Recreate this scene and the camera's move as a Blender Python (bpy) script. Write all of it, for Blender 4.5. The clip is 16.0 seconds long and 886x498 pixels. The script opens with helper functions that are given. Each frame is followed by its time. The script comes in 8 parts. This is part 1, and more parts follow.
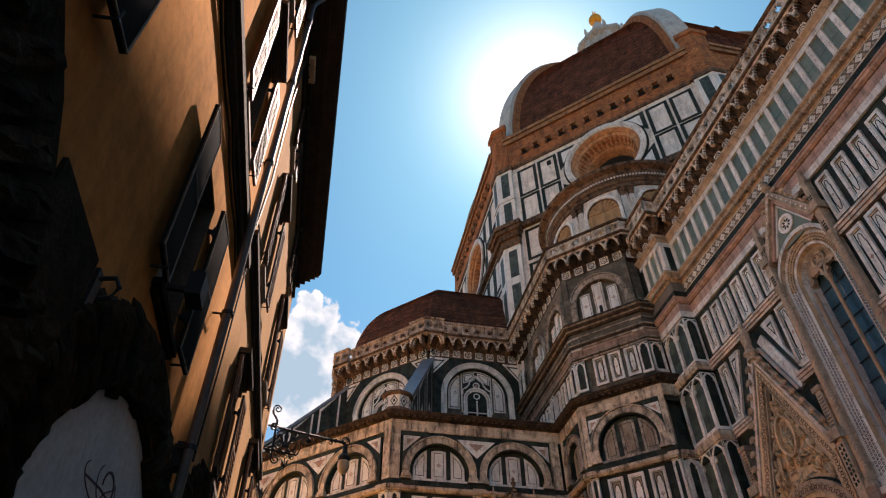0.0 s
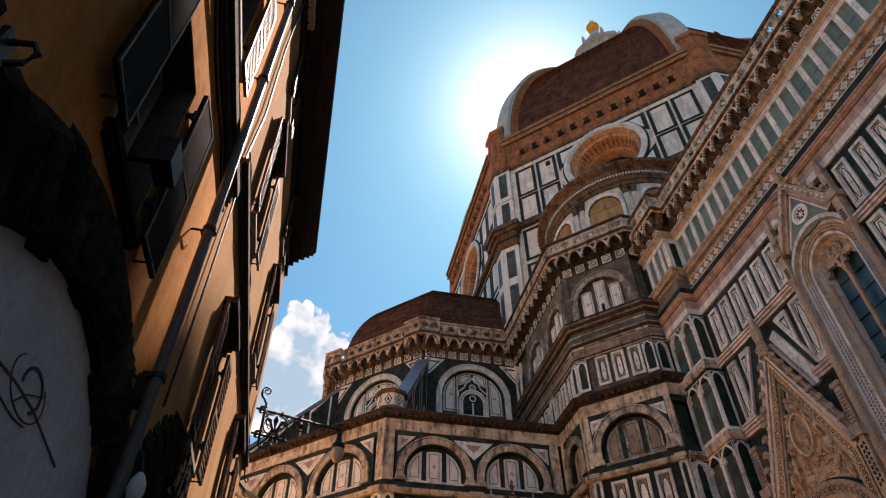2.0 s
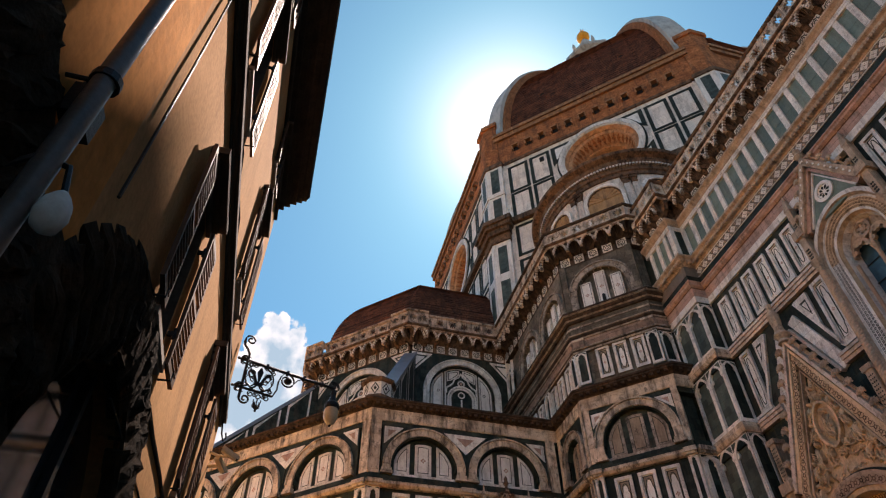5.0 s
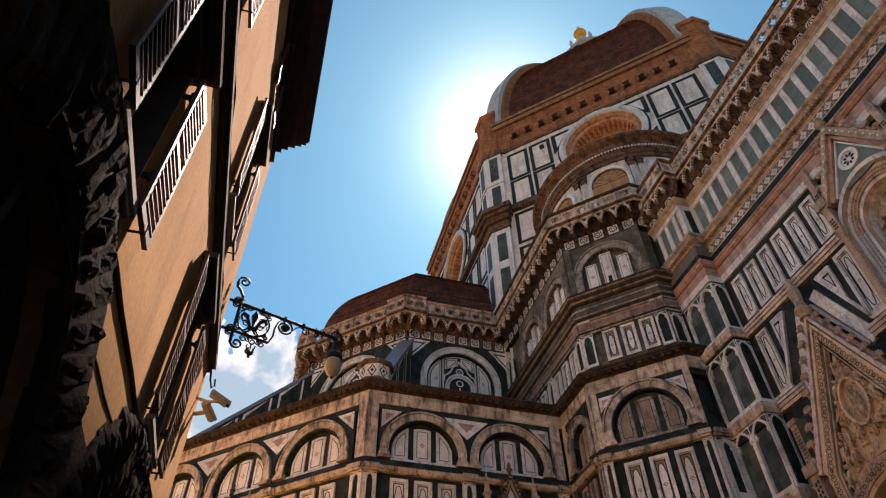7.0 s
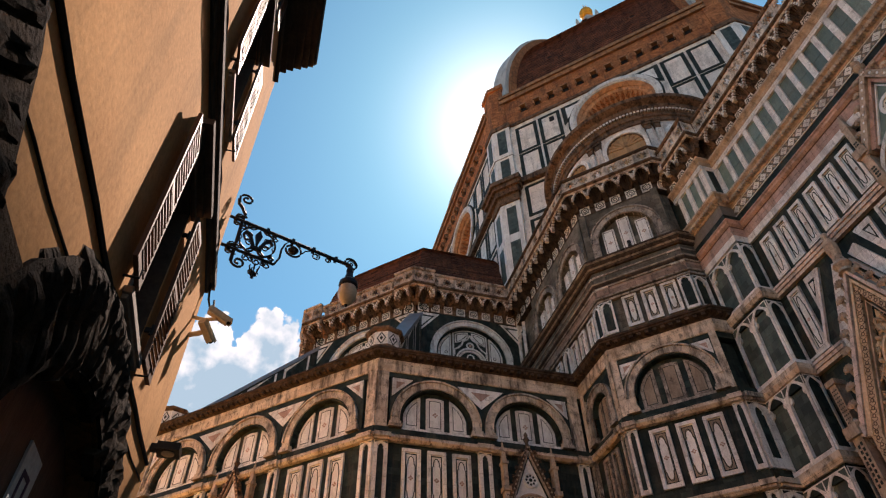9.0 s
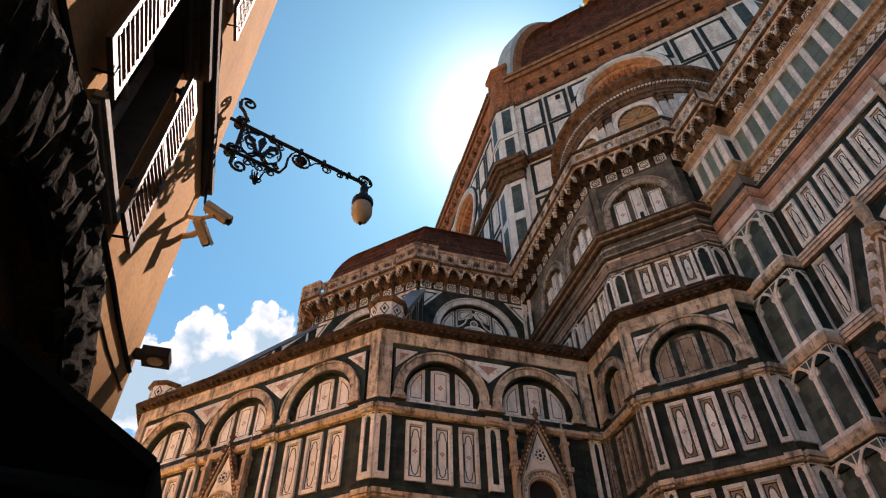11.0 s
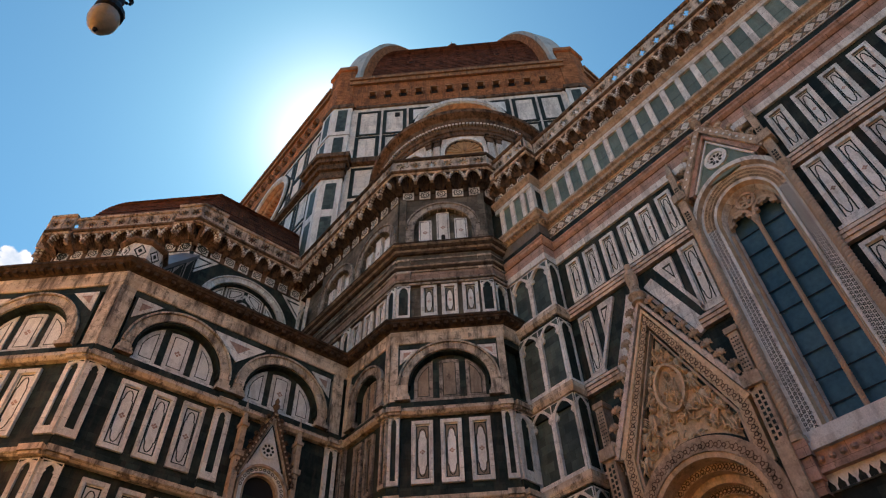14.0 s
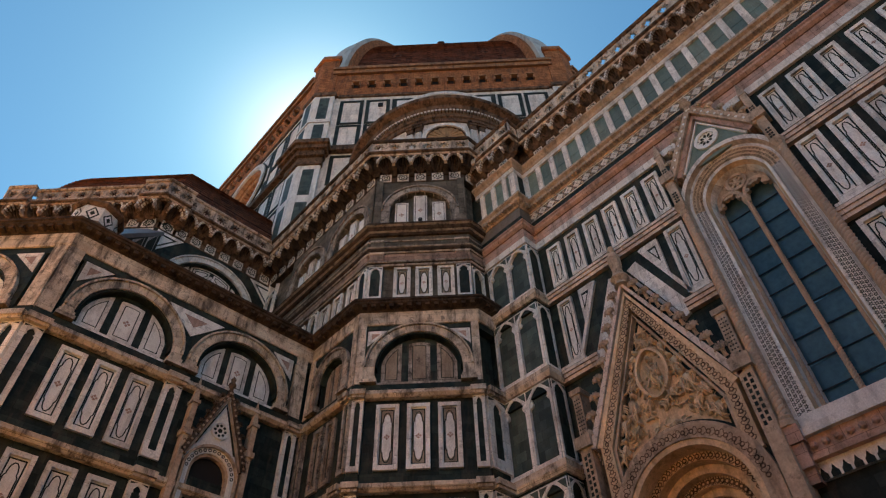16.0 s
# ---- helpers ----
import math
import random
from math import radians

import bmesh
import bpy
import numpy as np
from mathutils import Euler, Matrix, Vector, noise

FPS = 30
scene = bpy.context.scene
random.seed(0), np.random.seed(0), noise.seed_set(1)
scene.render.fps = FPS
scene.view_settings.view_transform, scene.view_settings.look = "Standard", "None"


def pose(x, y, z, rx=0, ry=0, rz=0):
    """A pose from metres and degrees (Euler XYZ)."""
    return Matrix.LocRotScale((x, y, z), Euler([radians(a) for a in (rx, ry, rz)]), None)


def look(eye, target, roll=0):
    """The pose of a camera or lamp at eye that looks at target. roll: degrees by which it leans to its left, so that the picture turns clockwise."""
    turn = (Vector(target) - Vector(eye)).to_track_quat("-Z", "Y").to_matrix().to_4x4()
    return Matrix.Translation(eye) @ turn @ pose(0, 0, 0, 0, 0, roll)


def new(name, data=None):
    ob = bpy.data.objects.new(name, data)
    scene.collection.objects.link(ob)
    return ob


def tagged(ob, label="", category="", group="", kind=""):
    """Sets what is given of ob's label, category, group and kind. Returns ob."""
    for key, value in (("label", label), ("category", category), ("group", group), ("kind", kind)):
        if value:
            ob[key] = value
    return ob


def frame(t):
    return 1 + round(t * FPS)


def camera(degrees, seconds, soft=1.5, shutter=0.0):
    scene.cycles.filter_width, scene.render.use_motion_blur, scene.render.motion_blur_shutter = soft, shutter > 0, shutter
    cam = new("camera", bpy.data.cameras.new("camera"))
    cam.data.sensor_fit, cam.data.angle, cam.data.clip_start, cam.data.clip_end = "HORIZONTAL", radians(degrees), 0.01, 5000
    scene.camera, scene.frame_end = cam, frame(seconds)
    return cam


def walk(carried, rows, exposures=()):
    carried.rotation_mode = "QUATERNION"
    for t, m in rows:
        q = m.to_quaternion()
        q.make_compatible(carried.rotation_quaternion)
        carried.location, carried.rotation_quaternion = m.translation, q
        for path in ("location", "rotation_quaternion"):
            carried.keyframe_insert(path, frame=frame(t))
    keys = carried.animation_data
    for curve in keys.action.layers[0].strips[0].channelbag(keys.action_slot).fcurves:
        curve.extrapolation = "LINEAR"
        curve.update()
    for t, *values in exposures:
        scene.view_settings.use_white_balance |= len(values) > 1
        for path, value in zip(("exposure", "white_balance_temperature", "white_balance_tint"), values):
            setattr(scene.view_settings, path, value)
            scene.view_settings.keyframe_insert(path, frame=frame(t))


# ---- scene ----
cam = camera(70.0, 16.0, soft=1.2)
EXPOSURE, KELVIN, TINT = 1.30, 7400.0, 26.0
METRES, EYE, TILT, LEAN, TURN = 15.5, 1.6, 0.0, 0.0, -11.9
ROWS = [
    (0.0, 0.0, 0.0, 0.0, 0.39, 42.73, 0.42),
    (0.5, -0.0026, 0.0235, 0.0039, 0.26, 42.57, 0.45),
    (1.0, -0.0066, 0.0495, 0.0034, 0.07, 42.72, 0.43),
    (1.5, -0.0142, 0.0778, 0.0039, -0.25, 43.18, 0.39),
    (2.0, -0.0226, 0.1078, 0.0053, -0.66, 43.81, 0.33),
    (2.5, -0.031, 0.1385, 0.0066, -1.12, 44.36, 0.28),
    (3.0, -0.0412, 0.1683, 0.0074, -1.58, 44.69, 0.29),
    (3.5, -0.0483, 0.1992, 0.0083, -1.94, 44.85, 0.28),
    (4.0, -0.0584, 0.2297, 0.0097, -2.31, 44.91, 0.33),
    (6.5, -0.0939, 0.3945, 0.0121, -4.03, 45.7, 0.63),
    (7.0, -0.0981, 0.4284, 0.0122, -4.08, 45.68, 0.67),
    (7.5, -0.1037, 0.4617, 0.0128, -4.07, 45.5, 0.73),
    (8.0, -0.1087, 0.4951, 0.0136, -3.95, 45.24, 0.76),
    (8.5, -0.1138, 0.5283, 0.0149, -3.81, 45.04, 0.77),
    (9.0, -0.1183, 0.562, 0.0157, -3.67, 44.95, 0.77),
    (11.5, -0.1455, 0.7078, 0.0143, -5.01, 44.35, 0.4),
    (12.0, -0.1397, 0.7349, 0.0149, -7.86, 44.0, 0.6),
    (12.5, -0.1302, 0.7625, 0.0148, -12.69, 43.96, 0.92),
    (13.0, -0.1135, 0.785, 0.0134, -18.65, 44.52, 1.25),
    (13.5, -0.0888, 0.804, 0.0117, -24.28, 45.65, 1.48),
    (14.0, -0.0657, 0.823, 0.0142, -28.23, 46.7, 1.64),
    (14.5, -0.0427, 0.8447, 0.0149, -30.12, 47.36, 1.63),
    (15.0, -0.0212, 0.8701, 0.016, -30.75, 47.66, 1.53),
    (15.5, -0.0025, 0.8963, 0.0168, -30.89, 47.74, 1.41),
    (16.0, 0.0139, 0.9234, 0.0187, -30.88, 47.73, 1.31),
]
walk(cam, [(t, pose(0, 0, EYE, TILT, LEAN, TURN) @ pose(METRES * x, METRES * y, METRES * z, 90 + pitch, roll, yaw)) for t, x, y, z, yaw, pitch, roll in ROWS], exposures=((0.0, EXPOSURE, KELVIN, TINT), (9.2, EXPOSURE, KELVIN, TINT), (11.4, EXPOSURE + 0.16, KELVIN, TINT), (12.6, EXPOSURE + 0.14, KELVIN, TINT), (13.1, EXPOSURE + 0.08, KELVIN - 260, TINT - 2.0), (14.0, EXPOSURE, KELVIN - 420, TINT - 3.0), (16.0, EXPOSURE, KELVIN - 420, TINT - 3.0)))

# ---- light ----
SUN_AZ, SUN_EL = radians(26.0), radians(55.35)
SUN_DIR = Vector((math.sin(SUN_AZ) * math.cos(SUN_EL), math.cos(SUN_AZ) * math.cos(SUN_EL), math.sin(SUN_EL)))
world = bpy.data.worlds.new("sky_world")
scene.world = world
world.use_nodes = True
wt = world.node_tree
sky = wt.nodes.new("ShaderNodeTexSky")
sky.sky_type = "NISHITA"
sky.sun_disc = False
sky.sun_elevation, sky.sun_rotation = SUN_EL, SUN_AZ
sky.altitude, sky.air_density, sky.dust_density, sky.ozone_density = 50.0, 1.0, 0.4, 3.0
grade = wt.nodes.new("ShaderNodeMix")
grade.data_type, grade.blend_type = "RGBA", "MULTIPLY"
grade.inputs["Factor"].default_value = 1.0
tint = wt.nodes.new("ShaderNodeMix")             # paler and warmer towards the horizon
tint.data_type = "RGBA"
tint.inputs["A"].default_value, tint.inputs["B"].default_value = (0.92, 1.0, 0.90, 1), (0.47, 1.04, 1.05, 1)
wt.links.new(tint.outputs["Result"], grade.inputs["B"])
wt.links.new(sky.outputs[0], grade.inputs["A"])
coord, dot, ang = wt.nodes.new("ShaderNodeTexCoord"), wt.nodes.new("ShaderNodeVectorMath"), wt.nodes.new("ShaderNodeMath")
dot.operation, ang.operation = "DOT_PRODUCT", "ARCCOSINE"
dot.inputs[1].default_value = SUN_DIR
wt.links.new(coord.outputs["Generated"], dot.inputs[0])
high, upward = wt.nodes.new("ShaderNodeMapRange"), wt.nodes.new("ShaderNodeSeparateXYZ")
high.inputs["From Min"].default_value, high.inputs["From Max"].default_value = 0.12, 0.62
wt.links.new(coord.outputs["Generated"], upward.inputs[0])
wt.links.new(upward.outputs[2], high.inputs["Value"])
wt.links.new(high.outputs[0], tint.inputs["Factor"])
# the bright haze close round the sun
wt.links.new(dot.outputs["Value"], ang.inputs[0])
fall, power = wt.nodes.new("ShaderNodeMapRange"), wt.nodes.new("ShaderNodeMath")
fall.inputs["From Min"].default_value, fall.inputs["From Max"].default_value = radians(15.5), 0.0
wt.links.new(ang.outputs[0], fall.inputs["Value"])
power.operation = "POWER"
power.inputs[1].default_value = 3.5
wt.links.new(fall.outputs[0], power.inputs[0])
haze = wt.nodes.new("ShaderNodeMix")
haze.data_type, haze.blend_type = "RGBA", "ADD"
haze.inputs["B"].default_value = (12.5, 10.2, 9.5, 1)
wt.links.new(power.outputs[0], haze.inputs["Factor"])
wt.links.new(grade.outputs["Result"], haze.inputs["A"])
wt.links.new(haze.outputs["Result"], wt.nodes["Background"].inputs[0])
wt.nodes["Background"].inputs[1].default_value = 0.064
sun = new("sun", bpy.data.lights.new("sun", "SUN"))
sun.data.energy, sun.data.angle, sun.data.color = 5.0, radians(0.6), (1.0, 0.94, 0.85)
sun.matrix_world = look(SUN_DIR * 300, (0, 0, 0))

# ---- materials ----
def wall_uv(nt):
    """Coordinates laid on any upright wall: along it, and up."""
    n, link = nt.nodes, nt.links.new
    geo = n.new("ShaderNodeNewGeometry")
    pos, nor, uv = n.new("ShaderNodeSeparateXYZ"), n.new("ShaderNodeSeparateXYZ"), n.new("ShaderNodeCombineXYZ")
    link(geo.outputs["Position"], pos.inputs[0])
    link(geo.outputs["True Normal"], nor.inputs[0])
    p, q, d = (n.new("ShaderNodeMath") for _ in range(3))
    p.operation, q.operation, d.operation = "MULTIPLY", "MULTIPLY", "SUBTRACT"
    link(pos.outputs[1], p.inputs[0])
    link(nor.outputs[0], p.inputs[1])
    link(pos.outputs[0], q.inputs[0])
    link(nor.outputs[1], q.inputs[1])
    link(p.outputs[0], d.inputs[0])
    link(q.outputs[0], d.inputs[1])
    link(d.outputs[0], uv.inputs[0])
    link(pos.outputs[2], uv.inputs[1])
    return geo, uv


def mottle(nt, vec, scale, detail=6, rough=0.6):
    x = nt.nodes.new("ShaderNodeTexNoise")
    x.inputs["Scale"].default_value, x.inputs["Detail"].default_value, x.inputs["Roughness"].default_value = scale, detail, rough
    nt.links.new(vec, x.inputs["Vector"])
    return x.outputs["Fac"]


def span(nt, val, a, b, c=0.0, d=1.0):
    x = nt.nodes.new("ShaderNodeMapRange")
    for k, v in (("From Min", a), ("From Max", b), ("To Min", c), ("To Max", d)):
        x.inputs[k].default_value = v
    nt.links.new(val, x.inputs["Value"])
    return x.outputs[0]


def blend(nt, fac, a, b, how="MIX"):
    x = nt.nodes.new("ShaderNodeMix")
    x.data_type, x.blend_type = "RGBA", how
    for k, v in (("Factor", fac), ("A", a), ("B", b)):
        if isinstance(v, (int, float)):
            x.inputs[k].default_value = v
        elif isinstance(v, tuple):
            x.inputs[k].default_value = (*v, 1)
        else:
            nt.links.new(v, x.inputs[k])
    return x.outputs["Result"]


def mat(name, a, b, scale=1.5, rough=0.75, bump=0.25, fine=14.0, grime=None, streak=0.0, vary=0.12, metal=0.0, stretch=(1, 1, 1), blocks=None, blotch=0.0):
    """Mottled stone, plaster or metal: two colours mixed at a coarse scale, fine grain, dirt streaks and relief.
    blocks: (length, height, joint, contrast) of the slabs it is laid in; blotch: amount of dark weathering in spots."""
    m = bpy.data.materials.new(name)
    m.use_nodes = True
    nt = m.node_tree
    n, link = nt.nodes, nt.links.new
    bsdf = n["Principled BSDF"]
    geo, uv = wall_uv(nt)
    mp = n.new("ShaderNodeMapping")
    mp.inputs["Scale"].default_value = stretch
    link(geo.outputs["Position"], mp.inputs["Vector"])
    vec = mp.outputs[0]
    coarse = mottle(nt, vec, scale, 6, 0.65)
    grain = mottle(nt, vec, fine, 5)
    out = blend(nt, span(nt, coarse, 0.32, 0.68), a, b)
    height = grain
    if blocks:
        bw, bh, joint, k = blocks
        br = n.new("ShaderNodeTexBrick")
        for key, v in (("Scale", 1.0), ("Brick Width", bw), ("Row Height", bh), ("Mortar Size", joint), ("Mortar Smooth", 0.3), ("Bias", 0.0)):
            br.inputs[key].default_value = v
        br.inputs["Color1"].default_value, br.inputs["Color2"].default_value = (1 + k * 0.6, 1 + k * 0.6, 1 + k * 0.6, 1), (1 - k, 1 - k, 1 - k, 1)
        br.inputs["Mortar"].default_value = (0.42, 0.38, 0.35, 1)
        link(uv.outputs[0], br.inputs["Vector"])
        out = blend(nt, 1.0, out, br.outputs["Color"], "MULTIPLY")
    if grime:
        mp2 = n.new("ShaderNodeMapping")
        mp2.inputs["Scale"].default_value = (1.5, 1.5, 0.32)
        link(geo.outputs["Position"], mp2.inputs["Vector"])
        drip = mottle(nt, mp2.outputs[0], 1.5, 8, 0.72)
        out = blend(nt, span(nt, drip, 0.49, 0.62, 0.0, streak), out, grime)
        if blotch:
            spots = mottle(nt, geo.outputs["Position"], 3.2, 9, 0.78)
            out = blend(nt, span(nt, spots, 0.53, 0.61, 0.0, blotch), out, tuple(0.55 * c for c in grime))
    info = n.new("ShaderNodeObjectInfo")
    hsv = n.new("ShaderNodeHueSaturation")
    mul = n.new("ShaderNodeMath")
    mul.operation = "MULTIPLY"
    link(span(nt, info.outputs["Random"], 0, 1, 1 - vary, 1 + vary), mul.inputs[0])
    link(span(nt, grain, 0.25, 0.75, 0.8, 1.2), mul.inputs[1])
    link(mul.outputs[0], hsv.inputs["Value"])
    link(out, hsv.inputs["Color"])
    link(hsv.outputs[0], bsdf.inputs["Base Color"])
    bsdf.inputs["Roughness"].default_value = rough
    bsdf.inputs["Metallic"].default_value = metal
    bsdf.inputs["Specular IOR Level"].default_value = 0.35
    if bump:
        bp = n.new("ShaderNodeBump")
        bp.inputs["Strength"].default_value, bp.inputs["Distance"].default_value = bump, 0.03
        link(grain, bp.inputs["Height"])
        link(bp.outputs[0], bsdf.inputs["Normal"])
    return m


def courses(m, bw, bh, mortar, joint, along=(0.7071, 0.7071), strength=0.5):
    """Lay courses of bricks or slabs into a material: darker joints and a little relief."""
    nt = m.node_tree
    n, link = nt.nodes, nt.links.new
    bsdf = n["Principled BSDF"]
    geo = n.new("ShaderNodeNewGeometry")
    sep, comb = n.new("ShaderNodeSeparateXYZ"), n.new("ShaderNodeCombineXYZ")
    link(geo.outputs["Position"], sep.inputs[0])
    ax, ay, ad = (n.new("ShaderNodeMath") for _ in range(3))
    ax.operation = ay.operation = "MULTIPLY"
    ax.inputs[1].default_value, ay.inputs[1].default_value = along
    link(sep.outputs[0], ax.inputs[0])
    link(sep.outputs[1], ay.inputs[0])
    link(ax.outputs[0], ad.inputs[0])
    link(ay.outputs[0], ad.inputs[1])
    link(ad.outputs[0], comb.inputs[0])
    link(sep.outputs[2], comb.inputs[1])
    br = n.new("ShaderNodeTexBrick")
    br.inputs["Scale"].default_value = 1.0
    br.inputs["Brick Width"].default_value, br.inputs["Row Height"].default_value = bw, bh
    br.inputs["Mortar Size"].default_value = joint
    br.inputs["Color1"].default_value, br.inputs["Color2"].default_value = (1.12, 1.12, 1.12, 1), (0.74, 0.74, 0.74, 1)
    br.inputs["Mortar"].default_value = (*mortar, 1)
    link(comb.outputs[0], br.inputs["Vector"])
    mx = n.new("ShaderNodeMix")
    mx.data_type, mx.blend_type = "RGBA", "MULTIPLY"
    mx.inputs["Factor"].default_value = strength
    src = bsdf.inputs["Base Color"].links[0].from_socket
    link(src, mx.inputs["A"])
    link(br.outputs["Color"], mx.inputs["B"])
    link(mx.outputs["Result"], bsdf.inputs["Base Color"])
    return m


def plain(name, c, rough=0.5, metal=0.0):
    m = bpy.data.materials.new(name)
    m.use_nodes = True
    b = m.node_tree.nodes["Principled BSDF"]
    b.inputs["Base Color"].default_value = (*c, 1)
    b.inputs["Roughness"].default_value, b.inputs["Metallic"].default_value = rough, metal
    return m


SOOT = (0.10, 0.07, 0.05)
WHITE = mat("white_marble", (0.90, 0.87, 0.83), (0.77, 0.72, 0.66), 1.1, 0.55, 0.2, 22, SOOT, 0.4, blocks=(1.3, 0.61, 0.006, 0.14), blotch=0.35)
STAINED = mat("stained_white_marble", (0.80, 0.69, 0.56), (0.47, 0.355, 0.25), 1.4, 0.6, 0.25, 20, (0.06, 0.042, 0.03), 0.85, blocks=(1.3, 0.61, 0.006, 0.16), blotch=0.65)
ROPE = mat("carved_rope_stone", (0.64, 0.46, 0.33), (0.50, 0.35, 0.245), 2.0, 0.7, 0.2, 20, SOOT, 0.15)
PALEPINK = mat("pale_pink_marble", (0.80, 0.66, 0.57), (0.62, 0.49, 0.41), 1.6, 0.6, 0.2, 20, SOOT, 0.45, blocks=(1.1, 0.6, 0.006, 0.15), blotch=0.4)
# a lighter, pinker marble for the drum and exedra
DRUMSTONE = mat("warm_pale_marble", (0.93, 0.85, 0.78), (0.84, 0.74, 0.66), 1.3, 0.6, 0.2, 20, SOOT, 0.35, blocks=(1.6, 0.7, 0.006, 0.12), blotch=0.25)
OLDFIELD = mat("brown_stained_marble", (0.40, 0.31, 0.225), (0.26, 0.19, 0.135), 1.4, 0.6, 0.2, 20, SOOT, 0.5, blotch=0.35)
FIELD = mat("pale_marble", (0.90, 0.88, 0.85), (0.80, 0.76, 0.71), 1.3, 0.5, 0.12, 26, SOOT, 0.3, blotch=0.18)
GREEN = mat("green_serpentine", (0.010, 0.018, 0.015), (0.034, 0.047, 0.038), 2.2, 0.45, 0.15, 20, (0.085, 0.065, 0.045), 0.4, 0.25, blocks=(0.46, 0.31, 0.005, 0.55))
MIDGREEN = mat("mid_green_serpentine", (0.035, 0.055, 0.046), (0.085, 0.11, 0.09), 2.0, 0.55, 0.15, 20, (0.09, 0.08, 0.06), 0.4, 0.25, blocks=(0.5, 0.36, 0.006, 0.5))
PALEGREEN = mat("pale_green_marble", (0.12, 0.185, 0.155), (0.19, 0.245, 0.205), 1.8, 0.45, 0.12, 20, (0.10, 0.09, 0.07), 0.4, 0.25, blotch=0.2)
PINK = mat("pink_marble", (0.60, 0.40, 0.32), (0.46, 0.28, 0.22), 1.4, 0.6, 0.2, 20, SOOT, 0.5, blocks=(0.9, 0.5, 0.008, 0.16), blotch=0.3)
OLDGREEN = mat("weathered_green_marble", (0.085, 0.085, 0.068), (0.24, 0.20, 0.16), 1.1, 0.7, 0.25, 14, (0.04, 0.032, 0.026), 0.55, 0.2, blocks=(0.8, 0.4, 0.008, 0.3), blotch=0.4)
BROWN = mat("weathered_stone", (0.25, 0.155, 0.10), (0.09, 0.058, 0.04), 3.0, 0.85, 0.6, 16, (0.03, 0.022, 0.018), 0.85, blotch=0.85)
# weathered stone, darkened further to take in the shade on the cornice
BLACKENED = mat("blackened_stone", (0.11, 0.073, 0.052), (0.042, 0.031, 0.024), 3.0, 0.85, 0.6, 16, (0.02, 0.016, 0.013), 0.7, blotch=0.7)
GREYINLAY = mat("grey_inlaid_marble", (0.24, 0.205, 0.17), (0.17, 0.145, 0.12), 3.0, 0.6, 0.2, 20, SOOT, 0.3)
PIERSTONE = mat("grey_weathered_pier_stone", (0.52, 0.45, 0.38), (0.25, 0.205, 0.17), 1.6, 0.8, 0.4, 16, (0.05, 0.042, 0.036), 0.75, blocks=(0.9, 0.4, 0.008, 0.2), blotch=0.7)
WORN = mat("worn_white_marble", (0.80, 0.69, 0.58), (0.50, 0.40, 0.31), 1.8, 0.7, 0.4, 16, (0.06, 0.042, 0.032), 0.75, blotch=0.8)
GALLERY = mat("weathered_gallery_marble", (0.66, 0.52, 0.42), (0.36, 0.25, 0.185), 1.6, 0.75, 0.4, 14, (0.05, 0.036, 0.028), 0.8, blotch=0.8)
DULLPINK = mat("weathered_pink_marble", (0.42, 0.28, 0.215), (0.24, 0.165, 0.125), 1.6, 0.75, 0.3, 16, (0.05, 0.04, 0.03), 0.6, blocks=(0.8, 0.33, 0.01, 0.25), blotch=0.4)
CARVED = mat("carved_stone", (0.62, 0.475, 0.35), (0.40, 0.285, 0.20), 2.2, 0.75, 0.5, 12, SOOT, 0.5, blotch=0.5)
RELIEF = mat("golden_relief_stone", (0.82, 0.61, 0.40), (0.60, 0.42, 0.26), 2.4, 0.7, 0.4, 12, SOOT, 0.35, blotch=0.3)
SHELL = mat("ochre_shell_niche", (0.50, 0.30, 0.14), (0.38, 0.21, 0.095), 2.0, 0.75, 0.3, 14, SOOT, 0.4, blotch=0.2)
BRICK = mat("raw_brick", (0.66, 0.265, 0.115), (0.40, 0.15, 0.07), 0.9, 0.9, 0.5, 12, (0.10, 0.065, 0.05), 0.6, blocks=(0.42, 0.13, 0.016, 0.3), blotch=0.5)
LIGHTBRICK = mat("pale_brick_cornice", (0.62, 0.33, 0.165), (0.42, 0.20, 0.10), 1.2, 0.9, 0.5, 12, (0.10, 0.065, 0.05), 0.6, blocks=(0.42, 0.13, 0.016, 0.3), blotch=0.6)
OCULUS = mat("tan_inlaid_stone", (0.66, 0.36, 0.19), (0.42, 0.21, 0.11), 1.6, 0.8, 0.4, 12, SOOT, 0.5, blotch=0.5)
TILE = mat("terracotta_tile", (0.30, 0.122, 0.074), (0.115, 0.052, 0.038), 0.9, 0.85, 0.5, 7, (0.055, 0.036, 0.03), 0.6, blocks=(0.5, 0.42, 0.03, 0.28), blotch=0.45)
RIBW = mat("rib_marble", (0.62, 0.58, 0.52), (0.48, 0.44, 0.39), 0.8, 0.6, 0.3, 8, SOOT, 0.4)
# near-black colour that stands for the shade inside openings built as flat sheets
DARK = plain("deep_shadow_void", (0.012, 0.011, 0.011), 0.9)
GLASS = mat("leaded_window_glass", (0.04, 0.10, 0.14), (0.065, 0.14, 0.18), 0.8, 0.12, 0.05, 6, None, 0, 0.15)
IRON = mat("black_iron", (0.02, 0.022, 0.024), (0.03, 0.03, 0.032), 6, 0.5, 0.2, 40, None, 0, 0.1, 0.6)
GOLD = mat("gilt_copper", (0.95, 0.42, 0.05), (0.85, 0.33, 0.03), 2.0, 0.55, 0.0, 20, None, 0, 0.0, 0.35)
